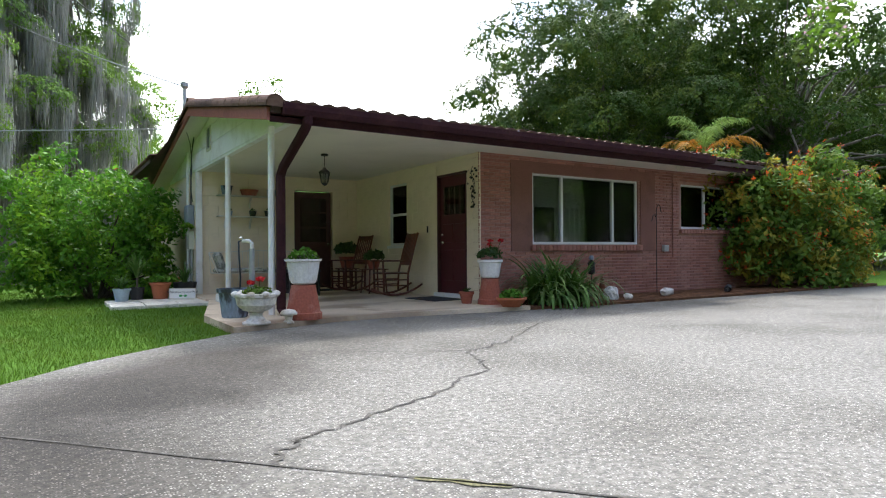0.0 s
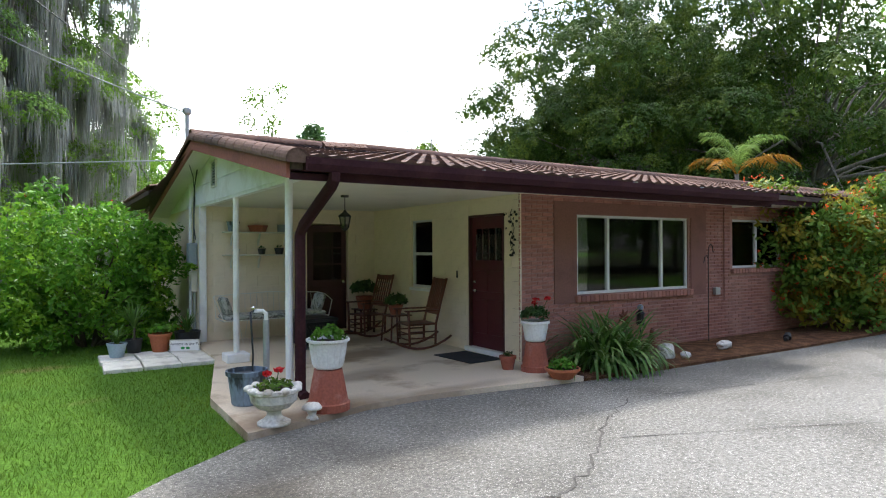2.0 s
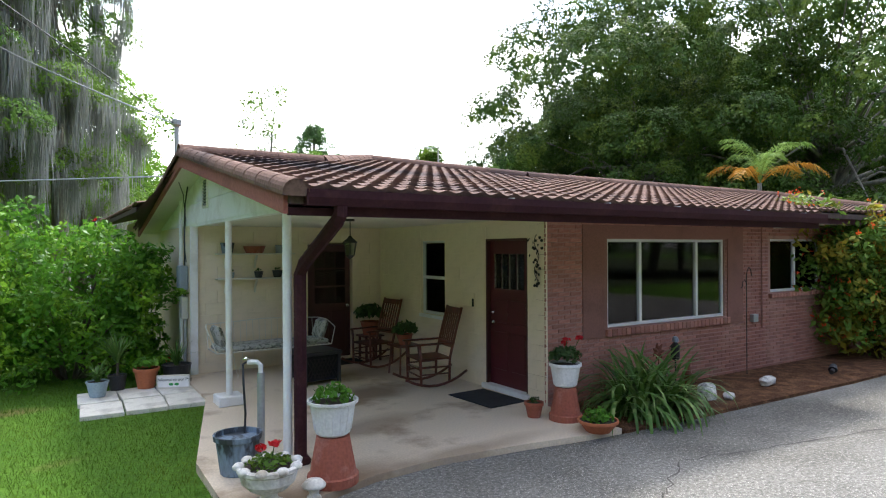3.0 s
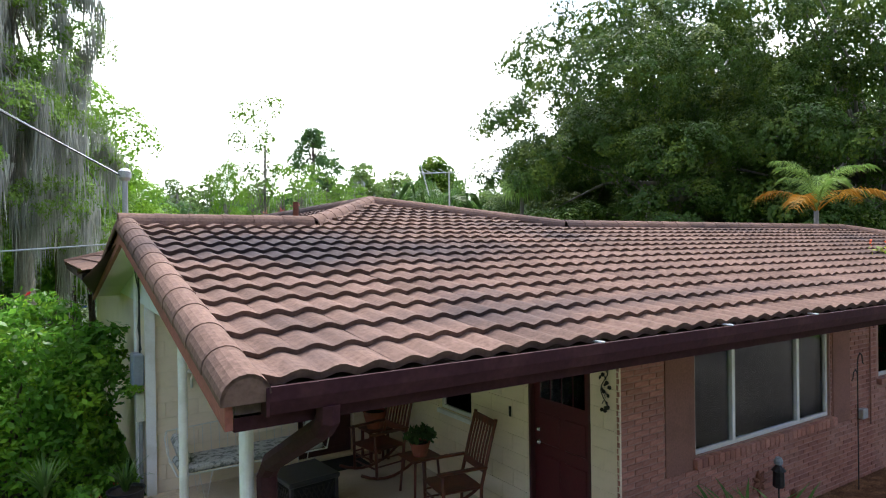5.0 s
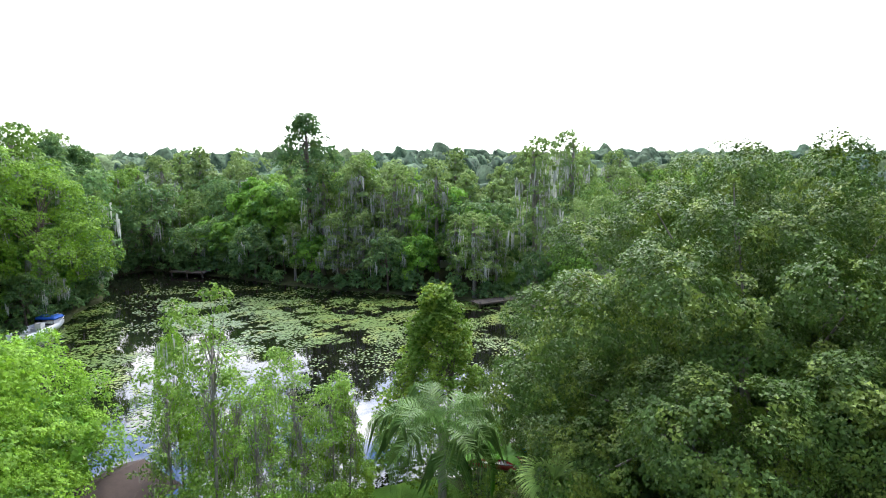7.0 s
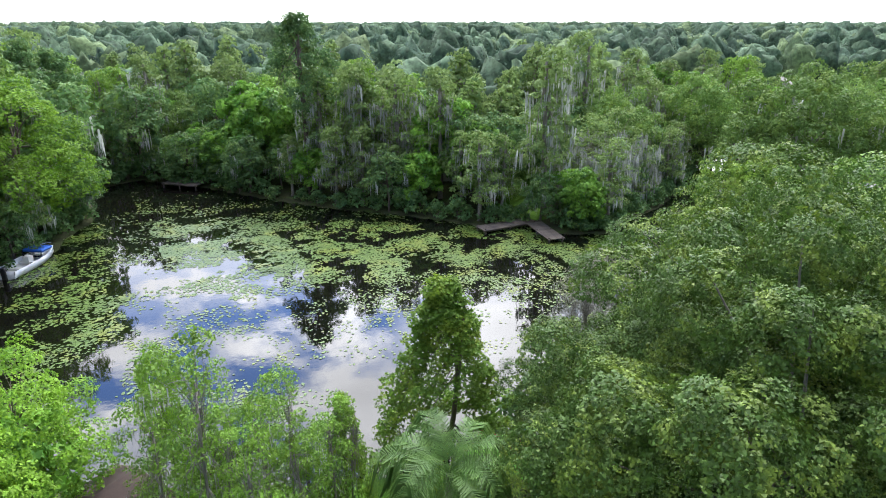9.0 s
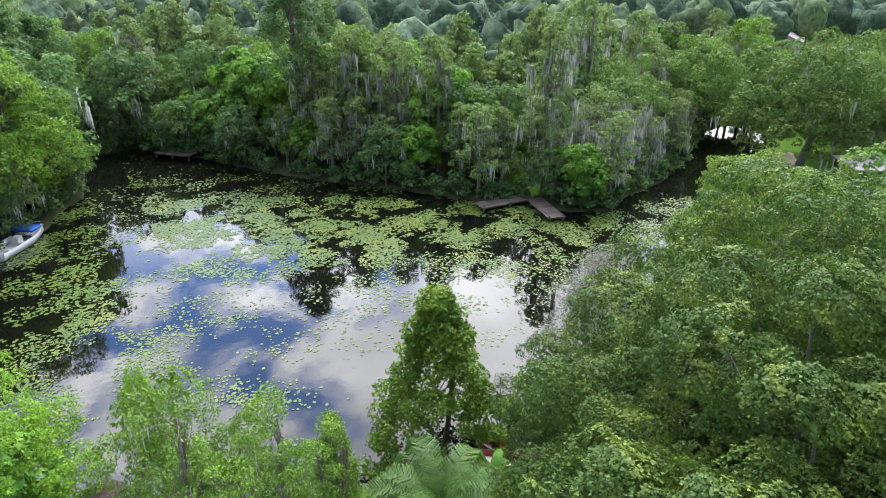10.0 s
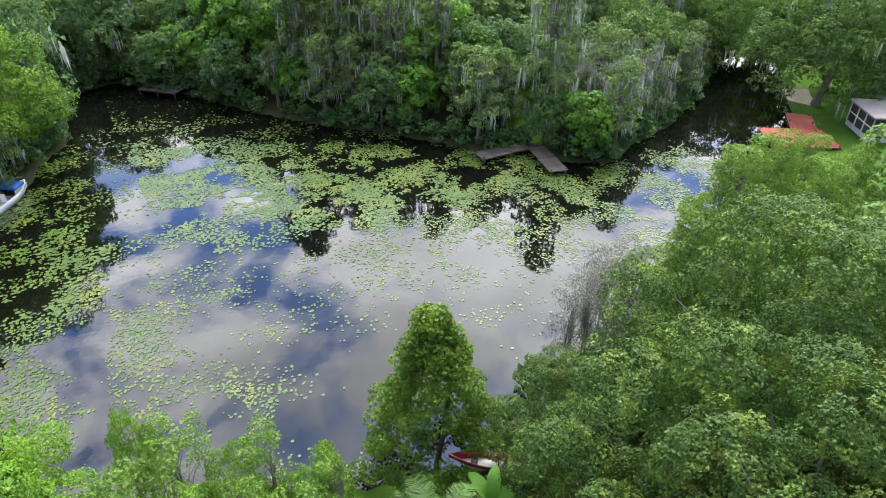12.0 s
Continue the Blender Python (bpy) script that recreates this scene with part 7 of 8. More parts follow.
    bm = bmesh.new(); lathe(bm, [(0.06, 2.47), (0.06, 2.50)], 12); part("canopy", bm, M["iron"], t)
    bm = bmesh.new(); tube(bm, [(0, 0, 2.48), (0, 0, 2.27)], 0.006, 6); part("chain", bm, M["iron"], t)
    bm = bmesh.new(); lathe(bm, [(0.015, 2.28), (0.035, 2.25), (0.10, 2.20), (0.105, 2.185)], 6); part("hood", bm, M["iron"], t)
    bm = bmesh.new(); lathe(bm, [(0.085, 2.185), (0.055, 2.02)], 6, cap=False); part("glass_body", bm, M["glass"], t)
    for i in range(6):
        a = i * math.pi / 3
        bm = bmesh.new(); tube(bm, [(0.09 * math.cos(a), 0.09 * math.sin(a), 2.19), (0.058 * math.cos(a), 0.058 * math.sin(a), 2.015)], 0.006, 5); part("rib", bm, M["iron"], t)
    bm = bmesh.new(); lathe(bm, [(0.06, 2.02), (0.05, 2.0), (0.01, 1.97)], 6); part("base", bm, M["iron"], t)
    # mats
    for x, y, w, d, a in ((-0.42, 0.74, 0.62, 0.92, 3), (-1.02, 4.40, 0.85, 0.5, 0)):
        t = thing("door_mat", "black rubber doormat lying before a door", "mat", at=(x, y, F0), turn=a)
        bm = bmesh.new(); box(bm, -w / 2, w / 2, -d / 2, d / 2, 0.001, 0.014, 0.004); part("mat", bm, M["mat_black"], t)
    # iron vine on the wall
    t = thing("wall_vine", "dark iron leaf-vine wall hanging beside the front door", "wall ornament", at=(-0.012, 0.17, 0))
    pts = [(0, 0.05 * math.sin(i * 0.9), 2.28 - i * 0.055) for i in range(13)]
    bm = bmesh.new(); tube(bm, pts, 0.005, 5); part("stem", bm, M["iron"], t)
    for i in range(34):
        z = 2.25 - 0.68 * rng.random() ** 1.2
        w = 0.10 * (1 - (2.25 - z) / 0.9)
        bm = bmesh.new(); lathe(bm, [(0.0, 0), (0.022, 0.001), (0.0, 0.006)], 6, cap=False)
        ob = part("leaf", bm, M["iron"], t); ob.matrix_basis = pose(-0.004, rng.normal() * w * 0.7, z, 0, -90 + rng.normal() * 12, rng.uniform(0, 360))


porch_things()

# ---------------------------------------------------------------- garden plants
def shrub(name, label, at, size, leaf, seed, n_clumps, density, leaf_size, blossom="", blossoms=0, base=0.25, tips="", blossom_size=0.03, puff=(0.13, 0.24)):
    """A dense shrub: stems, leaves and blossoms, filling a lopsided ellipsoid down to the ground."""
    rng = np.random.default_rng(seed)
    t = thing(name, label, "shrub", at=at)
    sx, sy, sz = size
    cl = []
    for i in range(n_clumps):
        d = rng.normal(size=3); d /= np.linalg.norm(d); d[2] = rng.uniform(-0.95, 1.0)
        k = rng.uniform(0.45, 1.0) ** 0.5
        lump = 1 + 0.16 * math.sin(4 * d[0] + seed) * math.cos(3 * d[1] + 2 * seed)
        cl.append((d[0] * sx * k * lump, d[1] * sy * k * lump, max(base, sz * 0.47 + d[2] * sz * 0.5 * k * lump), rng.uniform(*puff) * (sx + sz) / 2))
    P, O = clump_cloud(cl, density, rng, 0.85)
    P[:, 2] = np.maximum(P[:, 2], 0.04)
    v, f = leaves(P, leaf_size, rng, O * 0.9, aspect=0.5)
    ob = mesh_object("foliage", v, f, M[leaf], t); ob["kind"] = "stuff"
    bm = bmesh.new()
    for i in range(14):
        c = cl[int(rng.integers(len(cl)))]
        tube(bm, [(c[0] * 0.12, c[1] * 0.12, -0.05), (c[0] * 0.5, c[1] * 0.5, c[2] * 0.6), (c[0], c[1], c[2])], [0.03, 0.02, 0.006], 5, cap=False)
    part("stemwork", bm, M["bark"], t)["kind"] = "stuff"
    if blossom:
        top = P[(O[:, 2] > -0.1)]
        q = top[rng.choice(len(top), blossoms)]
        q = q + (q - np.array([0, 0, sz * 0.45])) * 0.05
        q = np.repeat(q, 5, axis=0) + rng.normal(0, blossom_size * 0.9, (5 * len(q), 3))
        v, f = leaves(q + np.array([0, 0, 0.03]), blossom_size, rng, aspect=0.5)
        ob = mesh_object("bloom", v, f, M[blossom], t); ob["kind"] = "stuff"
    return t


shrub("hibiscus_shrub", "big glossy green hibiscus shrub with a few red blooms", (-5.15, 6.05, 0), (1.75, 1.45, 2.7), "shrub_leaf", 61, 320, 125, 0.055, "red_flower", 9, base=0.2, puff=(0.06, 0.15))
shrub("firebush", "large firebush with bronze-green leaves and orange-red flowers", (9.15, -0.3, 0), (3.0, 1.2, 2.95), "fire_leaf", 62, 330, 80, 0.07, "orange_flower", 1300, base=0.2, blossom_size=0.026, puff=(0.07, 0.16))
shrub("crape_myrtle", "pink-flowering bougainvillea thicket behind the house", (4.8, 17.4, -0.1), (4.3, 1.6, 4.5), "dark_leaf", 63, 190, 40, 0.07, "pink_flower", 2000, blossom_size=0.045, puff=(0.07, 0.16))
shrub("green_shrub", "leafy green shrub behind the house", (7.6, 16.2, 0), (1.1, 1.0, 2.2), "fern_leaf", 64, 40, 70, 0.07)
shrub("dark_shrub", "dark green evergreen shrub near the boathouse", (-0.6, 24.0, -0.2), (1.8, 1.5, 2.8), "dull_leaf", 65, 60, 60, 0.085)
shrub("dark_shrub", "low dark shrub under the oaks", (15.6, 10.2, 0), (1.8, 1.4, 2.6), "dull_leaf", 66, 60, 50, 0.09)
shrub("dark_shrub", "rounded shrub at the foot of the oaks", (13.0, 9.0, 0), (1.2, 1.2, 2.2), "oak_leaf", 67, 40, 60, 0.08)
t = shrub("crape_myrtle", "pale pink crape myrtle leaning over the driveway", (2.95, -4.25, 0), (0.95, 0.8, 1.3), "yellow_leaf", 68, 30, 90, 0.045, "pale_pink", 60, base=0.1, blossom_size=0.03)
for ob in t.children:
    if not ob.name.startswith("stemwork"):
        ob.location.z = 3.75
bm = bmesh.new()
tube(bm, [(2.9, -3.0, -0.1), (2.8, -2.8, 1.5), (2.1, -1.9, 3.0), (0.9, -0.6, 4.0), (-0.2, 0.1, 4.6)], [0.09, 0.07, 0.05, 0.025, 0.01], 7)
part("trunk", bm, M["grey_bark"], t, smooth=True)
bpy.data.objects.remove([ob for ob in t.children if ob.name.startswith("stemwork")][0])


def frond(L, rng, leaflets=34, rise=0.9, droop=1.3, leaf_len=0.45, width=0.014, twist=0.5):
    """A feather palm leaf: an arching rib with two rows of leaflets. Returns rib points and leaflet mesh."""
    pts, ang, p = [], rise, np.zeros(3)
    n = 14
    for k in range(n + 1):
        pts.append(p.copy())
        p = p + np.array([math.cos(ang), 0, math.sin(ang)]) * L / n
        ang -= droop / n * (0.6 + 0.8 * k / n)
    V, F = [], []
    for i in range(leaflets):
        u = 0.16 + 0.84 * i / leaflets
        k = u * n
        a = pts[min(int(k), n - 1)] * (1 - (k - int(k))) + pts[min(int(k) + 1, n)] * (k - int(k))
        d = pts[min(int(k) + 1, n)] - pts[min(int(k), n - 1)]; d = d / np.linalg.norm(d)
        ll = leaf_len * (0.45 + 1.1 * math.sin(math.pi * min(1, u * 0.9 + 0.05))) * rng.uniform(0.8, 1.15)
        for s in (-1, 1):
            out = np.array([0, s, 0]) * 0.85 + d * 0.55 + np.array([0, 0, rng.normal() * 0.12 + 0.05])
            out /= np.linalg.norm(out)
            mid = a + out * ll * 0.5
            tip = a + out * ll + np.array([0, 0, -twist * ll])
            b = len(V)
            w = d * width
            V += [tuple(a - w), tuple(a + w), tuple(mid + w), tuple(tip), tuple(mid - w)]
            F.append((b, b + 1, b + 2, b + 3, b + 4))
    return pts, V, F


def palm(name, label, at, trunk_h, trunk_r, n, L, leaf, seed, leaf_len=0.45, golden=0, rise=(0.1, 1.35), droop=1.5, twist=0.5, leaflets=34, width=0.014, stems=1, spread=0.0):
    rng = np.random.default_rng(seed)
    t = thing(name, label, "palm", at=at)
    for s in range(stems):
        ox, oy = (rng.normal() * spread, rng.normal() * spread) if stems > 1 else (0, 0)
        h = trunk_h * (rng.uniform(0.7, 1.05) if stems > 1 else 1)
        bm = bmesh.new()
        tube(bm, [(ox * 0.4, oy * 0.4, -0.3), (ox * 0.7, oy * 0.7, h * 0.5), (ox, oy, h)], [trunk_r * 1.25, trunk_r, trunk_r * 0.85], 10)
        part("trunk", bm, M["grey_bark"], t, smooth=True)
        m = n // stems
        for i in range(m):
            a = 360 * i / m + rng.uniform(-14, 14)
            low = i % 3 == 0
            r = rise[0] + (rise[1] - rise[0]) * (rng.uniform(0, 0.3) if low else rng.uniform(0.35, 1.0))
            pts, V, F = frond(L * rng.uniform(0.85, 1.1), rng, leaflets, r, droop, leaf_len, width, twist)
            bm = bmesh.new(); tube(bm, [tuple(p) for p in pts[::2]], [0.022, 0.018, 0.015, 0.012, 0.009, 0.006, 0.003, 0.002][:len(pts[::2])], 5, cap=False)
            lf = "gold_leaf" if golden and low else leaf
            rib = part("rib", bm, M[lf], t)
            rib.matrix_basis = pose(ox, oy, h - 0.05, 0, 0, a)
            ob = mesh_object("blade", V, F, M[lf], rib); ob["kind"] = "stuff"
    return t


palm("areca_palm", "yellow-green areca palm with orange dying fronds beside the house", (12.3, 4.4, 0), 4.0, 0.07, 11, 2.0, "areca_leaf", 71, golden=1, stems=1, leaf_len=0.30, droop=2.0, leaflets=32, width=0.010, rise=(0.75, 1.75), twist=0.5)
palm("queen_palm", "tall queen palm with long drooping feather fronds", (11.1, 20.7, -0.1), 4.9, 0.16, 18, 3.0, "palm_leaf", 72, leaf_len=0.7, twist=1.0, droop=1.9, leaflets=40, width=0.017)
palm("queen_palm", "queen palm frond crown hanging over the lawn edge", (-8.6, 6.5, 0), 7.2, 0.15, 14, 2.8, "palm_leaf", 73, leaf_len=0.6, twist=0.9, droop=2.0, leaflets=40)
palm("cabbage_palm", "small palm among the trees on the far bank", (46.5, 55.5, -0.5), 3.5, 0.16, 12, 2.2, "fern_leaf", 74, leaf_len=0.5)


def ponytail_palm(at, h, label, seed):
    rng = np.random.default_rng(seed)
    t = thing("ponytail_palm", label, "palm", at=at)
    bm = bmesh.new(); tube(bm, [(0, 0, -0.2), (0, 0, 0.25), (0.04, 0, 0.6), (0.0, 0.05, h)], [0.22, 0.2, 0.10, 0.07], 10); part("trunk", bm, M["grey_bark"], t, smooth=True)
    for k, z in enumerate((h, h * 0.72)):
        V, F = blades(330, 1.45 if k == 0 else 1.25, 0.034, rng, 0.9, 1.25, segs=8)
        ob = mesh_object("leaf_mop", V, F, M["areca_leaf"], t); ob["kind"] = "stuff"
        ob.location = (0.0 if k == 0 else 0.35, 0.03, z)
    return t


ponytail_palm((11.4, 15.1, 0), 5.1, "tall ponytail palm with drooping grassy leaves", 75)
ponytail_palm((12.3, 14.6, 0), 3.6, "ponytail palm with a mop of hanging narrow leaves", 76)


def banana(at, seed):
    rng = np.random.default_rng(seed)
    t = thing("banana_plant", "banana plant with broad bright green leaves", "plant", at=at)
    bm = bmesh.new(); tube(bm, [(0, 0, -0.2), (0, 0, 2.0)], [0.13, 0.08], 9); part("stalk", bm, M["fern_leaf"], t)
    for i in range(8):
        n, V, F = 10, [], []
        p, ang = np.zeros(3), rng.uniform(0.75, 1.3)
        for k in range(n + 1):
            u = k / n
            w = 0.30 * math.sin(math.pi * min(1, u * 0.93 + 0.05)) ** 0.7
            V += [(p[0], -w, p[2] + 0.10 * w), (p[0], 0, p[2]), (p[0], w, p[2] + 0.10 * w)]
            p = p + np.array([math.cos(ang), 0, math.sin(ang)]) * 1.9 / n
            ang -= 0.17
        for k in range(n):
            for j in (0, 1):
                F.append((3 * k + j, 3 * k + j + 1, 3 * k + 4 + j, 3 * k + 3 + j))
        ob = mesh_object("leaf", V, F, M["fern_leaf"], t, smooth=True)
        ob.matrix_basis = pose(0, 0, 1.9, 0, 0, i * 45 + rng.uniform(-12, 12))


banana((15.0, 22.9, -0.35), 81)


def fern_bush():
    rng = np.random.default_rng(82)
    t = thing("fern", "lush bright green fern growing beside the eaves", "fern", at=(6.3, 8.9, 0))
    bm = bmesh.new()
    for k in range(9):
        tube(bm, [(0.1 * math.cos(k * 0.7), 0.1 * math.sin(k * 0.7), -0.05), (0.25 * math.cos(k * 0.7), 0.2 * math.sin(k * 0.7), 1.2), (0.5 * math.cos(k * 0.7), 0.35 * math.sin(k * 0.7), 2.35)], [0.04, 0.03, 0.015], 6)
    part("stemwork", bm, M["bark"], t)["kind"] = "stuff"
    for i in range(240):
        pts, V, F = frond(rng.uniform(0.35, 0.6), rng, 16, rng.uniform(0.4, 1.4), 1.3, 0.09, 0.014, 0.3)
        ob = mesh_object("frond", V, F, M["shrub_leaf"], t); ob["kind"] = "stuff"
        ob.matrix_basis = pose(rng.normal() * 0.55, rng.normal() * 0.4, rng.uniform(1.7, 2.5), 0, 0, rng.uniform(0, 360))


fern_bush()


def bird_feeder():
    t = thing("bird_feeder", "dark bird feeder on a thin pole in the back lawn", "bird feeder", at=(9.0, 15.1, 0))
    bm = bmesh.new(); tube(bm, [(0, 0, -0.2), (0, 0, 1.8)], 0.016, 8); part("pole", bm, M["iron"], t)
    bm = bmesh.new(); box(bm, -0.10, 0.10, -0.10, 0.10, 1.8, 2.0, 0.01); part("body", bm, M["meter_grey"], t)
    bm = bmesh.new(); lathe(bm, [(0.18, 2.0), (0.02, 2.10)], 4); part("roof", bm, M["meter_grey"], t)
    bm = bmesh.new(); lathe(bm, [(0.15, -0.03), (0.15, 0.03)], 12); part("foot", bm, M["grey_metal"], t)


bird_feeder()


# ---------------------------------------------------------------- grass
def build_grass():
    rng = np.random.default_rng(91)
    n = 190000
    x = rng.uniform(-9.5, -3.6, n); y = rng.uniform(-6.5, 9.5, n)
    # denser towards the front
    keep = rng.random(n) < np.clip(1.15 - (y + 6.5) / 18, 0.25, 1)
    x, y = x[keep], y[keep]
    lawn = np.array([not in_poly(a, b, DRIVE) and not in_poly(a, b, SLAB) and not (-5.14 < a < -3.55 and 2.83 < b < 4.35) and not (a > -3.5 and b > 4.7) for a, b in zip(x, y)])
    x, y = x[lawn], y[lawn]
    n = len(x)
    a = rng.uniform(0, 2 * math.pi, n); h = rng.uniform(0.012, 0.04, n); w = rng.uniform(0.002, 0.0042, n)
    lx, ly = rng.normal(0, 0.02, n), rng.normal(0, 0.02, n)
    z = np.full(n, -0.035)
    v = np.stack([np.stack([x - w * np.cos(a), y - w * np.sin(a), z], 1), np.stack([x + w * np.cos(a), y + w * np.sin(a), z], 1), np.stack([x + lx, y + ly, z + 0.02 + h], 1)], 1).reshape(-1, 3)
    ob = mesh_object("grass", v, np.arange(3 * n).reshape(-1, 3), M["grass_blade"])
    tagged(ob, "short bright green lawn grass beside the driveway", "grass", kind="stuff")


build_grass()


# ---------------------------------------------------------------- cracks and joints in the driveway
M["crack"] = mat("crack", (0.085, 0.078, 0.066), rough=1.0, vary=0.4, fine=60)
M["joint_moss"] = mat("joint_moss", (0.13, 0.125, 0.06), rough=1.0, vary=0.5, fine=60)


def ribbon(name, pts, width, material, label, rng, wiggle=0.02, sub=8):
    V, F = [], []
    line = []
    for (ax, ay), (bx, by) in zip(pts, pts[1:]):
        for k in range(sub):
            line.append((ax + (bx - ax) * k / sub + rng.normal() * wiggle, ay + (by - ay) * k / sub + rng.normal() * wiggle))
    line.append(pts[-1])
    for i, (x, y) in enumerate(line):
        x2, y2 = line[min(i + 1, len(line) - 1)]; x1, y1 = line[max(i - 1, 0)]
        d = math.hypot(x2 - x1, y2 - y1) + 1e-9
        w = width * rng.uniform(0.45, 1.25)
        nx, ny = -(y2 - y1) / d * w, (x2 - x1) / d * w
        V += [(x - nx, y - ny, 0.0045), (x + nx, y + ny, 0.0045)]
    F = [(2 * i, 2 * i + 1, 2 * i + 3, 2 * i + 2) for i in range(len(line) - 1)]
    ob = mesh_object(name, V, F, material)
    return tagged(ob, label, "crack", kind="structure")


rng = np.random.default_rng(17)
ribbon("crack", [(-5.24, -5.82), (-5.10, -5.60), (-5.01, -5.51), (-4.65, -5.36), (-3.92, -5.03), (-3.33, -4.65), (-3.2, -4.4), (-2.98, -3.9), (-2.88, -3.85), (-2.42, -3.68), (-1.82, -3.21), (-1.03, -2.62)], 0.013, M["crack"], "jagged dark crack across the driveway", rng)
ribbon("crack", [(-2.88, -3.85), (-3.3, -3.7), (-3.9, -3.2)], 0.008, M["crack"], "fine branching crack in the driveway", rng)
ribbon("crack", [(-1.03, -2.62), (-0.2, -2.2), (1.2, -2.5), (3.2, -2.9)], 0.009, M["crack"], "fine crack towards the flower bed", rng)
ribbon("joint", [(-6.6, -4.25), (-6.2, -4.7), (-5.24, -5.82), (-4.57, -6.55), (-3.2, -8.1), (-1.0, -10.5)], 0.008, M["crack"], "dark expansion joint in the driveway", rng, 0.004)
ribbon("joint", [(-1.48, -3.17), (0.5, -4.0), (3.0, -5.2), (6, -6.6)], 0.007, M["crack"], "faint saw-cut joint in the driveway", rng, 0.004)
ribbon("joint", [(-4.85, -6.25), (-4.6, -6.52)], 0.02, M["joint_moss"], "tuft of green moss in the driveway joint", rng, 0.006)

# ---------------------------------------------------------------- pond
def build_lilies():
    rng = np.random.default_rng(101)
    N = 330000
    x, y = rng.uniform(-12, 62, N), rng.uniform(28, 92, N)
    d = pond_distance(x, y)
    # a thick carpet along the far bank, loose rafts nearer
    carpet = np.exp(-((x * 0.55 + y * 0.835 - 61) / 9.5) ** 2) * (x > 8) * (x < 56)
    side = np.exp(-((x - 0.5) / 5.5) ** 2) * (y > 38) * (y < 82)
    raft = np.zeros(N)
    for cx, cy, sx, sy, k in ((9.6, 34.6, 1.7, 1.5, 0.95), (9.0, 37.6, 2.0, 1.8, 0.6), (5.6, 42.0, 3.2, 4.2, 0.32), (4.4, 46.8, 3.0, 2.4, 0.4), (10.8, 46.8, 2.0, 1.6, 0.45), (5.6, 37.6, 2.4, 1.8, 0.3),
                              (11.2, 29.3, 1.8, 0.7, 1.0), (9.0, 31.4, 1.2, 0.8, 0.4), (24.2, 35.8, 1.5, 1.0, 0.6), (18.5, 43.4, 2.4, 1.6, 0.3), (23, 44, 4.5, 5.0, 0.2), (13.0, 41.5, 2.2, 1.6, 0.3), (16.5, 38.8, 1.0, 0.8, 0.35)):
        raft += k * np.exp(-(((x - cx) / sx) ** 2 + ((y - cy) / sy) ** 2))
    patch = np.array([noise.noise((a / 3.2, b / 3.2, 5.0)) + 0.6 * noise.noise((a / 1.1, b / 1.1, 9.0)) for a, b in zip(x, y)])
    dens = 1.6 * carpet + 0.8 * side + raft
    keep = (d < -0.25) & (rng.random(N) < dens * np.clip(0.5 + 1.7 * patch, 0, 1.25) * 0.55)
    x, y = x[keep], y[keep]
    n = len(x)
    r = rng.uniform(0.055, 0.135, n) * np.where(y > 50, 1.1, 0.85)
    a0 = rng.uniform(0, 2 * math.pi, n)
    k = 7
    V = np.zeros((n, k + 1, 3))
    tilt, ta = rng.normal(0, 0.02, n), rng.uniform(0, 6.28, n)
    z0 = WATER + 0.012 + rng.random(n) * 0.012
    V[:, 0] = np.stack([x, y, z0], 1)
    for i in range(k):
        a = a0 + 0.25 + (2 * math.pi - 0.5) * i / (k - 1)
        rr = r * (1 + 0.05 * np.sin(3 * a + ta))
        V[:, i + 1] = np.stack([x + rr * np.cos(a), y + rr * np.sin(a), z0 + tilt * np.cos(a - ta) * r + 0.006], 1)
    base = (np.arange(n) * (k + 1))[:, None]
    F = np.concatenate([np.stack([base[:, 0], base[:, 0] + i + 1, base[:, 0] + i + 2], 1) for i in range(k - 1)])
    ob = mesh_object("lily_pads", V.reshape(-1, 3), F, M["lily_pad"])
    tagged(ob, "floating round green water-lily pads in loose rafts", "lily pads", kind="stuff")
    return n


build_lilies()
M["dock_wood"] = mat("dock_wood", (0.125, 0.10, 0.078), rough=0.9, vary=0.25, scale=2, fine=25, objects=0.2)
M["red_deck"] = mat("red_deck", (0.42, 0.10, 0.06), rough=0.75, vary=0.15, scale=2, fine=25, objects=0.12)
M["boat_white"] = mat("boat_white", (0.74, 0.75, 0.76), rough=0.35, vary=0.05)
M["boat_blue"] = mat("boat_blue", (0.015, 0.11, 0.48), rough=0.7, vary=0.12, scale=4)
M["canoe_red"] = mat("canoe_red", (0.40, 0.03, 0.05), rough=0.4, vary=0.12, scale=4)
M["canoe_teal"] = mat("canoe_teal", (0.03, 0.25, 0.42), rough=0.4, vary=0.1, scale=4)
M["roof_grey"] = mat("roof_grey", (0.33, 0.30, 0.28), rough=0.9, vary=0.15, scale=2, fine=20)
M["roof_brown"] = mat("roof_brown", (0.05, 0.032, 0.026), rough=0.9, vary=0.2, scale=2, fine=20)
M["wall_pale"] = mat("wall_pale", (0.62, 0.61, 0.57), rough=0.8, vary=0.08)
M["road"] = mat("road", (0.30, 0.29, 0.28), rough=0.9, vary=0.1, scale=0.3, fine=10)
M["sand"] = mat("sand", (0.50, 0.43, 0.33), rough=1.0, vary=0.15, scale=1, fine=20)
M["screen"] = mat("screen", (0.05, 0.05, 0.05), rough=0.7, vary=0.2)


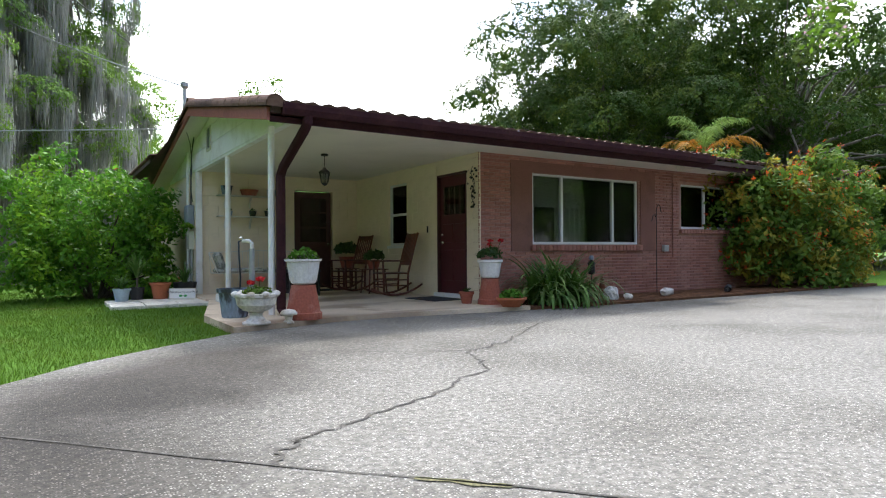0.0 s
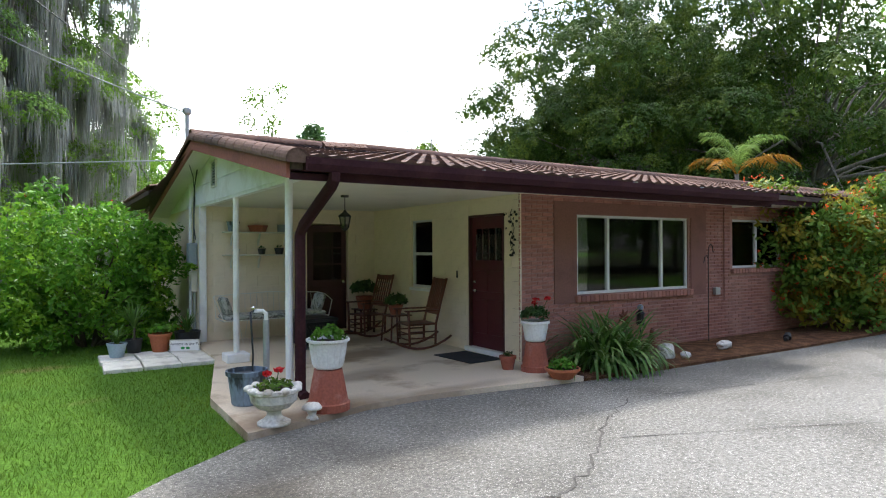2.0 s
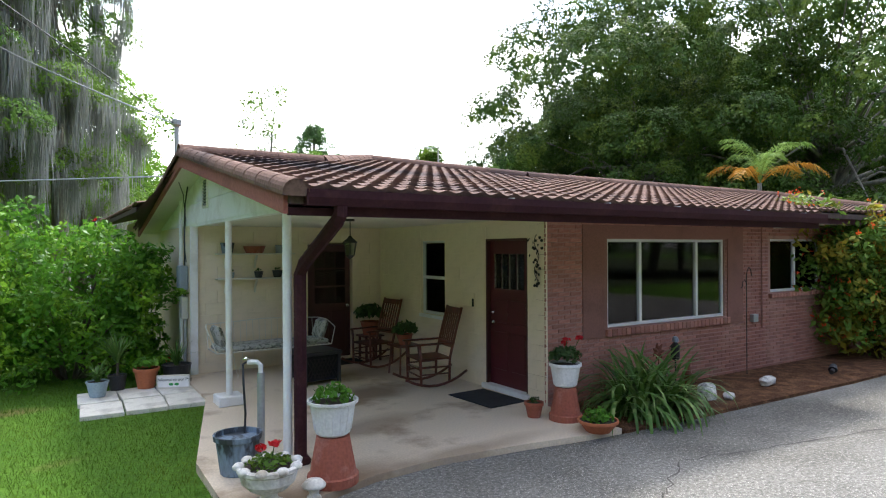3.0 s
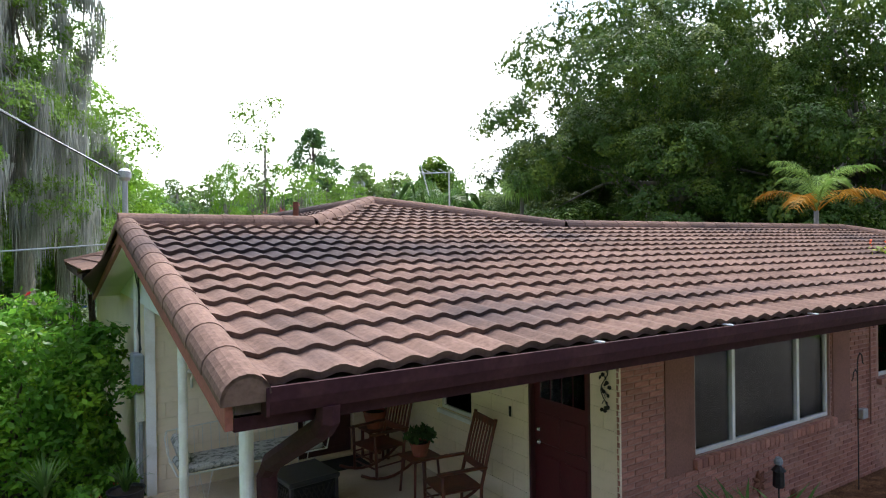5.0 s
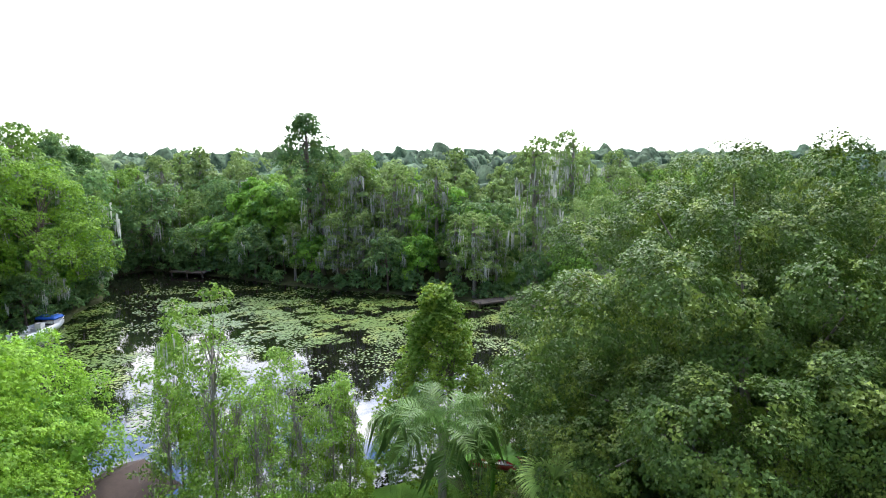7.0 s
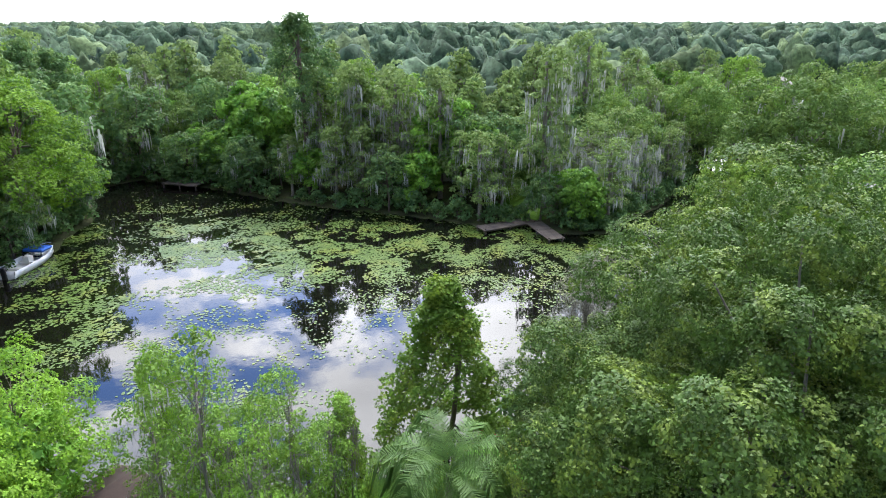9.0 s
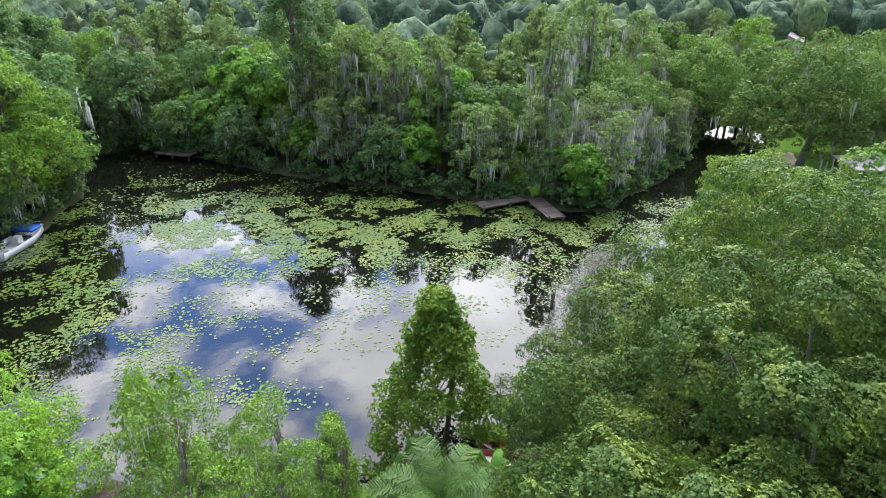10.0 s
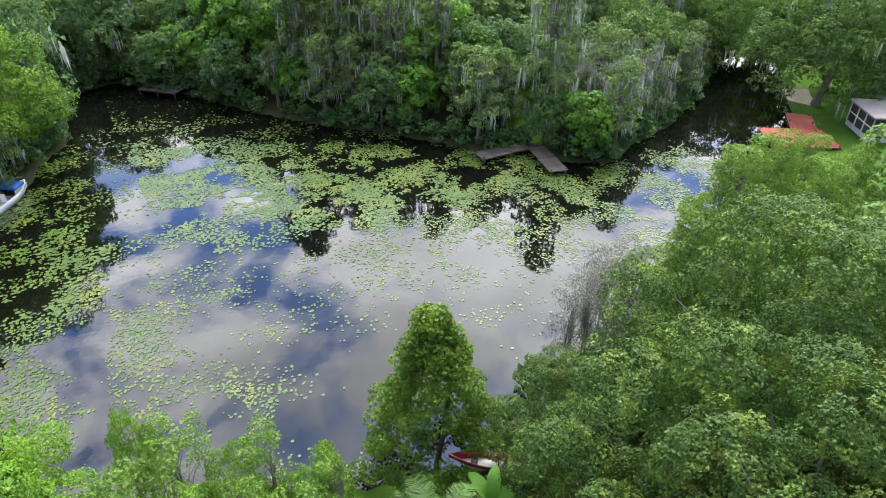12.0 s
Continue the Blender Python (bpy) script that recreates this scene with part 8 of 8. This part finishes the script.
def deck(name, label, x0, x1, y0, y1, z, turn, centre, material="dock_wood", planks_along="x", category="dock", posts=True):
    """A landing stage: planks on bearers and piles."""
    t = thing(name, label, category, at=(centre[0], centre[1], z), turn=turn)
    w = 0.30
    n = int((x1 - x0) / w)
    pm = None
    for i in range(n):
        a = x0 + i * (x1 - x0) / n
        if pm is None:
            bm = bmesh.new(); box(bm, 0, (x1 - x0) / n - 0.02, y0, y1, -0.04, 0.0); ob = part("plank", bm, M[material], t); pm = ob.data
        else:
            ob = new("plank", pm); ob.parent = t
        ob.location.x = a
    for y in (y0 + 0.2, y1 - 0.2):
        bm = bmesh.new(); box(bm, x0, x1, y - 0.06, y + 0.06, -0.20, -0.045); part("bearer", bm, M["dock_wood"], t)
        if posts:
            for x in np.linspace(x0 + 0.2, x1 - 0.2, 3):
                bm = bmesh.new(); lathe(bm, [(0.09, -1.6), (0.09, 0.12)], 8, (x, y, 0)); part("pile", bm, M["dock_wood"], t)
    return t


deck("landing_stage", "weathered grey wooden landing stage on the far bank", -3.2, 3.2, -0.9, 0.9, -0.62, -3, (39.6, 55.2))
deck("landing_stage", "weathered wooden dock platform among lily pads", -3.0, 3.0, -0.9, 0.9, -0.62, 74, (41.7, 51.8))
deck("landing_stage", "low grey-brown dock at the inlet", -2.6, 2.6, -1.8, 1.8, -0.5, -48, (15.0, 91.0))
deck("red_dock", "red-painted wooden dock with posts on the canal", -3.2, 3.2, -2.4, 2.4, -0.45, -35, (66.2, 42.2), "red_deck")
deck("red_dock", "narrow red-painted dock walkway on the canal", -2.5, 2.5, -1.3, 1.3, -0.44, 40, (70.3, 44.6), "red_deck")
deck("boat_landing", "low wooden landing beside the moored boat", -4.0, 3.0, -1.4, 1.4, -0.75, 50, (-5.0, 70.6))


def boat(name, label, at, turn, L, W, H, mt, canopy=False):
    t = thing(name, label, "boat", at=at, turn=turn)
    n, V, F = 14, [], []
    for i in range(n + 1):
        u = i / n
        w = W / 2 * (1 - max(0, (u - 0.45) / 0.55) ** 2.2) * (0.92 + 0.08 * min(1, u * 4))
        sheer = 0.14 * u * u
        x = L * (u - 0.5)
        for s, z in ((-1, H + sheer), (-0.86, 0.12 + 0.2 * u ** 3), (0, -0.12 + 0.35 * u ** 3), (0.86, 0.12 + 0.2 * u ** 3), (1, H + sheer)):
            V.append((x, s * w, z))
    for i in range(n):
        for j in range(4):
            F.append((5 * i + j, 5 * i + j + 1, 5 * i + 6 + j, 5 * i + 5 + j))
    F.append((0, 1, 2, 3, 4))
    hull = mesh_object("hull", V, F, M[mt], t, smooth=True)
    md = hull.modifiers.new("skin", "SOLIDIFY"); md.thickness = 0.05
    V2 = [(L * (i / n - 0.5), s * (abs(V[5 * i][1]) - 0.08) * 0.96, H * 0.45) for i in range(n) for s in (-1, 1)]
    F2 = [(2 * i, 2 * i + 1, 2 * i + 3, 2 * i + 2) for i in range(n - 1)]
    mesh_object("deck", V2, F2, M["wall_pale"], t)
    for k in ((-0.30, -0.05, 0.18) if canopy else (-0.2, 0.15)):
        bm = bmesh.new(); box(bm, L * k - 0.15, L * k + 0.15, -W * 0.36, W * 0.36, H * 0.46, H * 0.78, 0.03); part("seat", bm, M["wall_pale" if canopy else "black_plastic"], t)
    if canopy:
        bm = bmesh.new(); box(bm, -0.7, 0.7, -W * 0.46, W * 0.46, H + 0.35, H + 0.62, 0.10)
        ob = part("canvas_cover", bm, M["boat_blue"], t, "bright blue canvas cover"); ob.location.x = L * 0.19
        bm = bmesh.new(); box(bm, L * 0.05, L * 0.09, -W * 0.4, W * 0.4, H, H + 0.45, 0.02); part("windscreen", bm, M["glass"], t)
        bm = bmesh.new(); box(bm, -L * 0.53, -L * 0.47, -0.22, 0.22, 0.0, H + 0.35, 0.05); part("outboard_motor", bm, M["black_plastic"], t)
        for s in (-1, 1):
            bm = bmesh.new(); tube(bm, [(L * 0.28, s * W * 0.42, H + 0.1), (L * 0.36, s * W * 0.36, H + 0.4), (L * 0.46, s * W * 0.15, H + 0.42), (L * 0.49, 0, H + 0.4)], 0.02, 6); part("bow_rail", bm, M["chrome"], t)
        bm = bmesh.new(); box(bm, -L * 0.08, L * 0.02, -0.3, 0.3, H * 0.5, H + 0.3, 0.04); part("console", bm, M["wall_pale"], t)
    else:
        for s in (-1, 1):
            bm = bmesh.new(); tube(bm, [(x, s * y, z + 0.01) for (x, y, z) in [(v[0], abs(v[1]), v[2]) for v in V[0::5]]], 0.025, 6); part("gunwale", bm, M["wall_pale" if mt != "canoe_red" else "black_plastic"], t)
    return t


boat("motor_boat", "white motor boat with a blue canvas cover at the bank", (-2.2, 68.4, WATER - 0.05), 55, 6.2, 2.1, 0.75, "boat_white", True)
boat("canoe", "red canoe pulled up under the trees", (17.0, 26.0, -0.55), 140, 3.6, 0.85, 0.36, "canoe_red")
boat("canoe", "red canoe lying on the bank by the young tree", (17.9, 26.2, -0.6), 118, 3.4, 0.85, 0.36, "canoe_red")
boat("rowing_boat", "small blue rowing boat half hidden under the oak", (20.4, 25.9, -0.7), 150, 3.2, 1.1, 0.4, "canoe_teal")


def gabled_house(name, label, at, turn, w, d, h, rise, wall, roofm, windows=3, category="house"):
    t = thing(name, label, category, at=at, turn=turn)
    bm = bmesh.new(); box(bm, -w / 2, w / 2, -d / 2, d / 2, -0.6, h); part("wall", bm, M[wall], t)
    bm = bmesh.new()
    o = 0.5
    a = [bm.verts.new(p) for p in ((-w / 2 - o, -d / 2 - o, h - 0.1), (w / 2 + o, -d / 2 - o, h - 0.1), (w / 2 + o, d / 2 + o, h - 0.1), (-w / 2 - o, d / 2 + o, h - 0.1), (-w / 2 - o * 0.4, 0, h + rise), (w / 2 + o * 0.4, 0, h + rise))]
    for f in ((0, 1, 5, 4), (2, 3, 4, 5), (1, 2, 5), (3, 0, 4), (0, 3, 2, 1)):
        bm.faces.new([a[i] for i in f])
    part("roof", bm, M[roofm], t)
    for i in range(windows):
        x = -w / 2 + w * (i + 0.5) / windows
        wd = new("window"); wd.parent = t
        for nm, mt, e, pr in (("frame", "white_paint", 0.08, 0.03), ("pane", "screen", 0.0, 0.045)):
            bm = bmesh.new(); box(bm, x - w / windows * 0.28 - e, x + w / windows * 0.28 + e, -d / 2 - pr, -d / 2 + 0.01, h * 0.38 - e, h * 0.82 + e); part(nm, bm, M[mt], wd)
    return t


gabled_house("boathouse", "small boathouse with a brown shingle roof at the shore", (0.6, 29.6, -0.7), 30, 3.4, 3.0, 1.9, 0.75, "roof_brown", "roof_brown", 1, "boathouse")
gabled_house("garden_shed", "small pale shed among the trees", (63.5, 81.5, 0), 20, 4.0, 3.0, 2.3, 0.9, "wall_pale", "roof_grey", 1, "shed")
gabled_house("far_cottage", "dim cottage behind the trees of the far bank", (44.0, 74.0, 0), -30, 7, 5, 2.6, 1.1, "wall_pale", "roof_brown")
gabled_house("far_house", "low house with a pale grey roof beyond the canal", (112, 60, 0), -25, 14, 9, 2.8, 1.6, "wall_pale", "roof_grey", 5)
gabled_house("far_house", "pale house with a grey roof near the road", (138, 76, 0), 10, 13, 9, 2.8, 1.8, "wall_pale", "roof_grey", 4)
gabled_house("far_house", "white-walled house among distant trees", (175, 112, 0), 30, 14, 9, 3, 2, "wall_pale", "roof_grey", 4)
for x, y, a in ((14, 372, 12), (24, 384, -8), (33, 376, 30), (42, 390, 5), (52, 378, -20), (58, 392, 15), (68, 372, 0), (219, 280, 10), (95, 240, 20), (150, 330, -15), (60, 300, 5), (210, 260, 40), (-20, 330, 10), (20, 420, 0), (260, 190, 25)):
    gabled_house("far_house", "distant house with a bright roof in the woods", (x, y, 1.5), a, 16, 11, 6.5, 2.5, "wall_pale", "road", 4)


def screened_porch():
    t = thing("screened_porch", "white-framed screened pool enclosure beyond the canal", "enclosure", at=(74.6, 37.6, -0.3), turn=-38)
    bm = bmesh.new(); box(bm, -3.5, 3.5, -2.5, 2.5, 0.0, 0.5); part("base_wall", bm, M["wall_pale"], t)
    bm = bmesh.new(); box(bm, -3.45, 3.45, -2.45, 2.45, 0.5, 2.5); part("screen", bm, M["screen"], t)
    for i in range(6):
        x = -3.5 + i * 1.4
        for y in (-2.5, 2.5):
            bm = bmesh.new(); box(bm, x - 0.05, x + 0.05, y - 0.05, y + 0.05, 0.5, 2.5); part("post", bm, M["white_paint"], t)
    for j in range(4):
        y = -2.5 + j * 1.667
        for x in (-3.5, 3.5):
            bm = bmesh.new(); box(bm, x - 0.05, x + 0.05, y - 0.05, y + 0.05, 0.5, 2.5); part("post", bm, M["white_paint"], t)
    for z in (1.4,):
        for y in (-2.5, 2.5):
            bm = bmesh.new(); box(bm, -3.5, 3.5, y - 0.045, y + 0.045, z, z + 0.08); part("rail", bm, M["white_paint"], t)
        for x in (-3.5, 3.5):
            bm = bmesh.new(); box(bm, x - 0.045, x + 0.045, -2.5, 2.5, z, z + 0.08); part("rail", bm, M["white_paint"], t)
    bm = bmesh.new(); box(bm, -3.8, 3.8, -2.8, 2.8, 2.5, 2.65); part("roof", bm, M["roof_grey"], t)


screened_porch()


def flat_patch(name, label, outline, z, material, cat):
    bm = bmesh.new(); prism(bm, outline, z - 0.2, z)
    return tagged(part(name, bm, M[material]), label, cat, kind="structure")


flat_patch("street", "pale concrete street beyond the canal", [(118, 74), (176, 96), (240, 110), (240, 116), (175, 102), (116, 80)], 0.05, "road", "road")
flat_patch("small_beach", "little sandy beach on the canal bank", [(77, 47.5), (81, 49), (82, 51.5), (79, 53), (76.5, 50)], -0.85, "sand", "beach")
flat_patch("path", "pale garden path beside the canal", [(80, 42), (90, 48), (92, 47.2), (81, 41)], 0.03, "road", "path")

# ---------------------------------------------------------------- bricks, blocks and tiles that can be told apart
def unit_piece(name, material, bevel):
    bm = bmesh.new()
    box(bm, 0, 1, 0, 1, 0, 1)
    me = bpy.data.meshes.new(name)
    for v in bm.verts:
        if v.co.y < 0.5:
            v.co.x = bevel + v.co.x * (1 - 2 * bevel)
            v.co.z = 2 * bevel + v.co.z * (1 - 4 * bevel)
    bmesh.ops.recalc_face_normals(bm, faces=bm.faces)
    bm.to_mesh(me); bm.free()
    me.materials.append(M[material])
    return me


def lay_bricks():
    rng = np.random.default_rng(3)
    me = unit_piece("brick", "brick", 0.03)
    holes = [(WIN1[0] - 0.02, WIN1[1] + 0.02, WIN1[2] - 0.125, WIN1[3] + 0.02), (WIN2[0] - 0.07, WIN2[1] + 0.07, WIN2[2] - 0.105, WIN2[3] + 0.02),
             (0.66, 1.125, 0.86, 2.42), (3.925, 4.36, 0.86, 2.42), (1.12, 3.93, 2.23, 2.42)]
    pcs = pieces(0.0, 8.2, 0.02, 2.50, holes, 0.205, 0.050, 0.010)
    pcs.sort(key=lambda p: p[0] + 0.4 * p[2])
    V, F = [], []
    for i, (a, b, c, d) in enumerate(pcs):
        proud = 0.006 - rng.uniform(0.0, 0.005)
        if i < 300:
            ob = new("brick", me)
            ob.parent = FRONT_WALL
            ob.matrix_basis = Matrix.Translation((a, proud, c)) @ Matrix.Diagonal((b - a, 0.03, d - c, 1))
        else:
            k = len(V)
            e = 0.004
            V += [(a, 0.02, c), (b, 0.02, c), (b, 0.02, d), (a, 0.02, d), (a + e, proud, c + e), (b - e, proud, c + e), (b - e, proud, d - e), (a + e, proud, d - e)]
            F += [(k + 4, k + 5, k + 6, k + 7), (k, k + 1, k + 5, k + 4), (k + 1, k + 2, k + 6, k + 5), (k + 2, k + 3, k + 7, k + 6), (k + 3, k, k + 4, k + 7)]
    ob = mesh_object("brickwork", V, F, M["brick"], FRONT_WALL)
    ob["kind"] = "stuff"


def lay_blocks():
    me = unit_piece("block", "white_block", 0.004)
    rng = np.random.default_rng(4)
    door = (DOOR1[0] - 0.005, DOOR1[1] + 0.005, -1, DOOR1[3] + 0.005)
    win = (WIN3[0] - 0.03, WIN3[1] + 0.03, WIN3[2] - 0.06, WIN3[3] + 0.03)
    for a, b, c, d in pieces(0.0, 4.75, 0.02, 2.50, [door, win], 0.40, 0.198, 0.002):
        ob = new("block", me); ob.parent = SIDE_WALL
        # the block's face looks towards -x
        ob.matrix_basis = Matrix.Translation((0.004 - rng.uniform(0, 0.002), b, c)) @ Matrix.Rotation(radians(-90), 4, "Z") @ Matrix.Diagonal((b - a, 0.02, d - c, 1))
    door = (DOOR2[0] - 0.005, DOOR2[1] + 0.005, -1, DOOR2[3] + 0.005)
    for a, b, c, d in pieces(-3.44, 0.0, 0.02, 2.50, [door], 0.40, 0.198, 0.002):
        ob = new("block", me); ob.parent = BACK_WALL
        ob.matrix_basis = Matrix.Translation((a, 4.754 - rng.uniform(0, 0.002), c)) @ Matrix.Diagonal((b - a, 0.02, d - c, 1))
    bm = bmesh.new(); box(bm, -0.03, 0.06, WIN3[0] - 0.03, WIN3[1] + 0.03, WIN3[2] - 0.06, WIN3[2] - 0.004, 0.006)
    part("window_sill", bm, M["white_paint"], house)


lay_bricks()
lay_blocks()
for m in NEAR_TILES:
    ob = new("tile", TILE_MESH)
    ob.parent = roof
    ob.matrix_basis = m
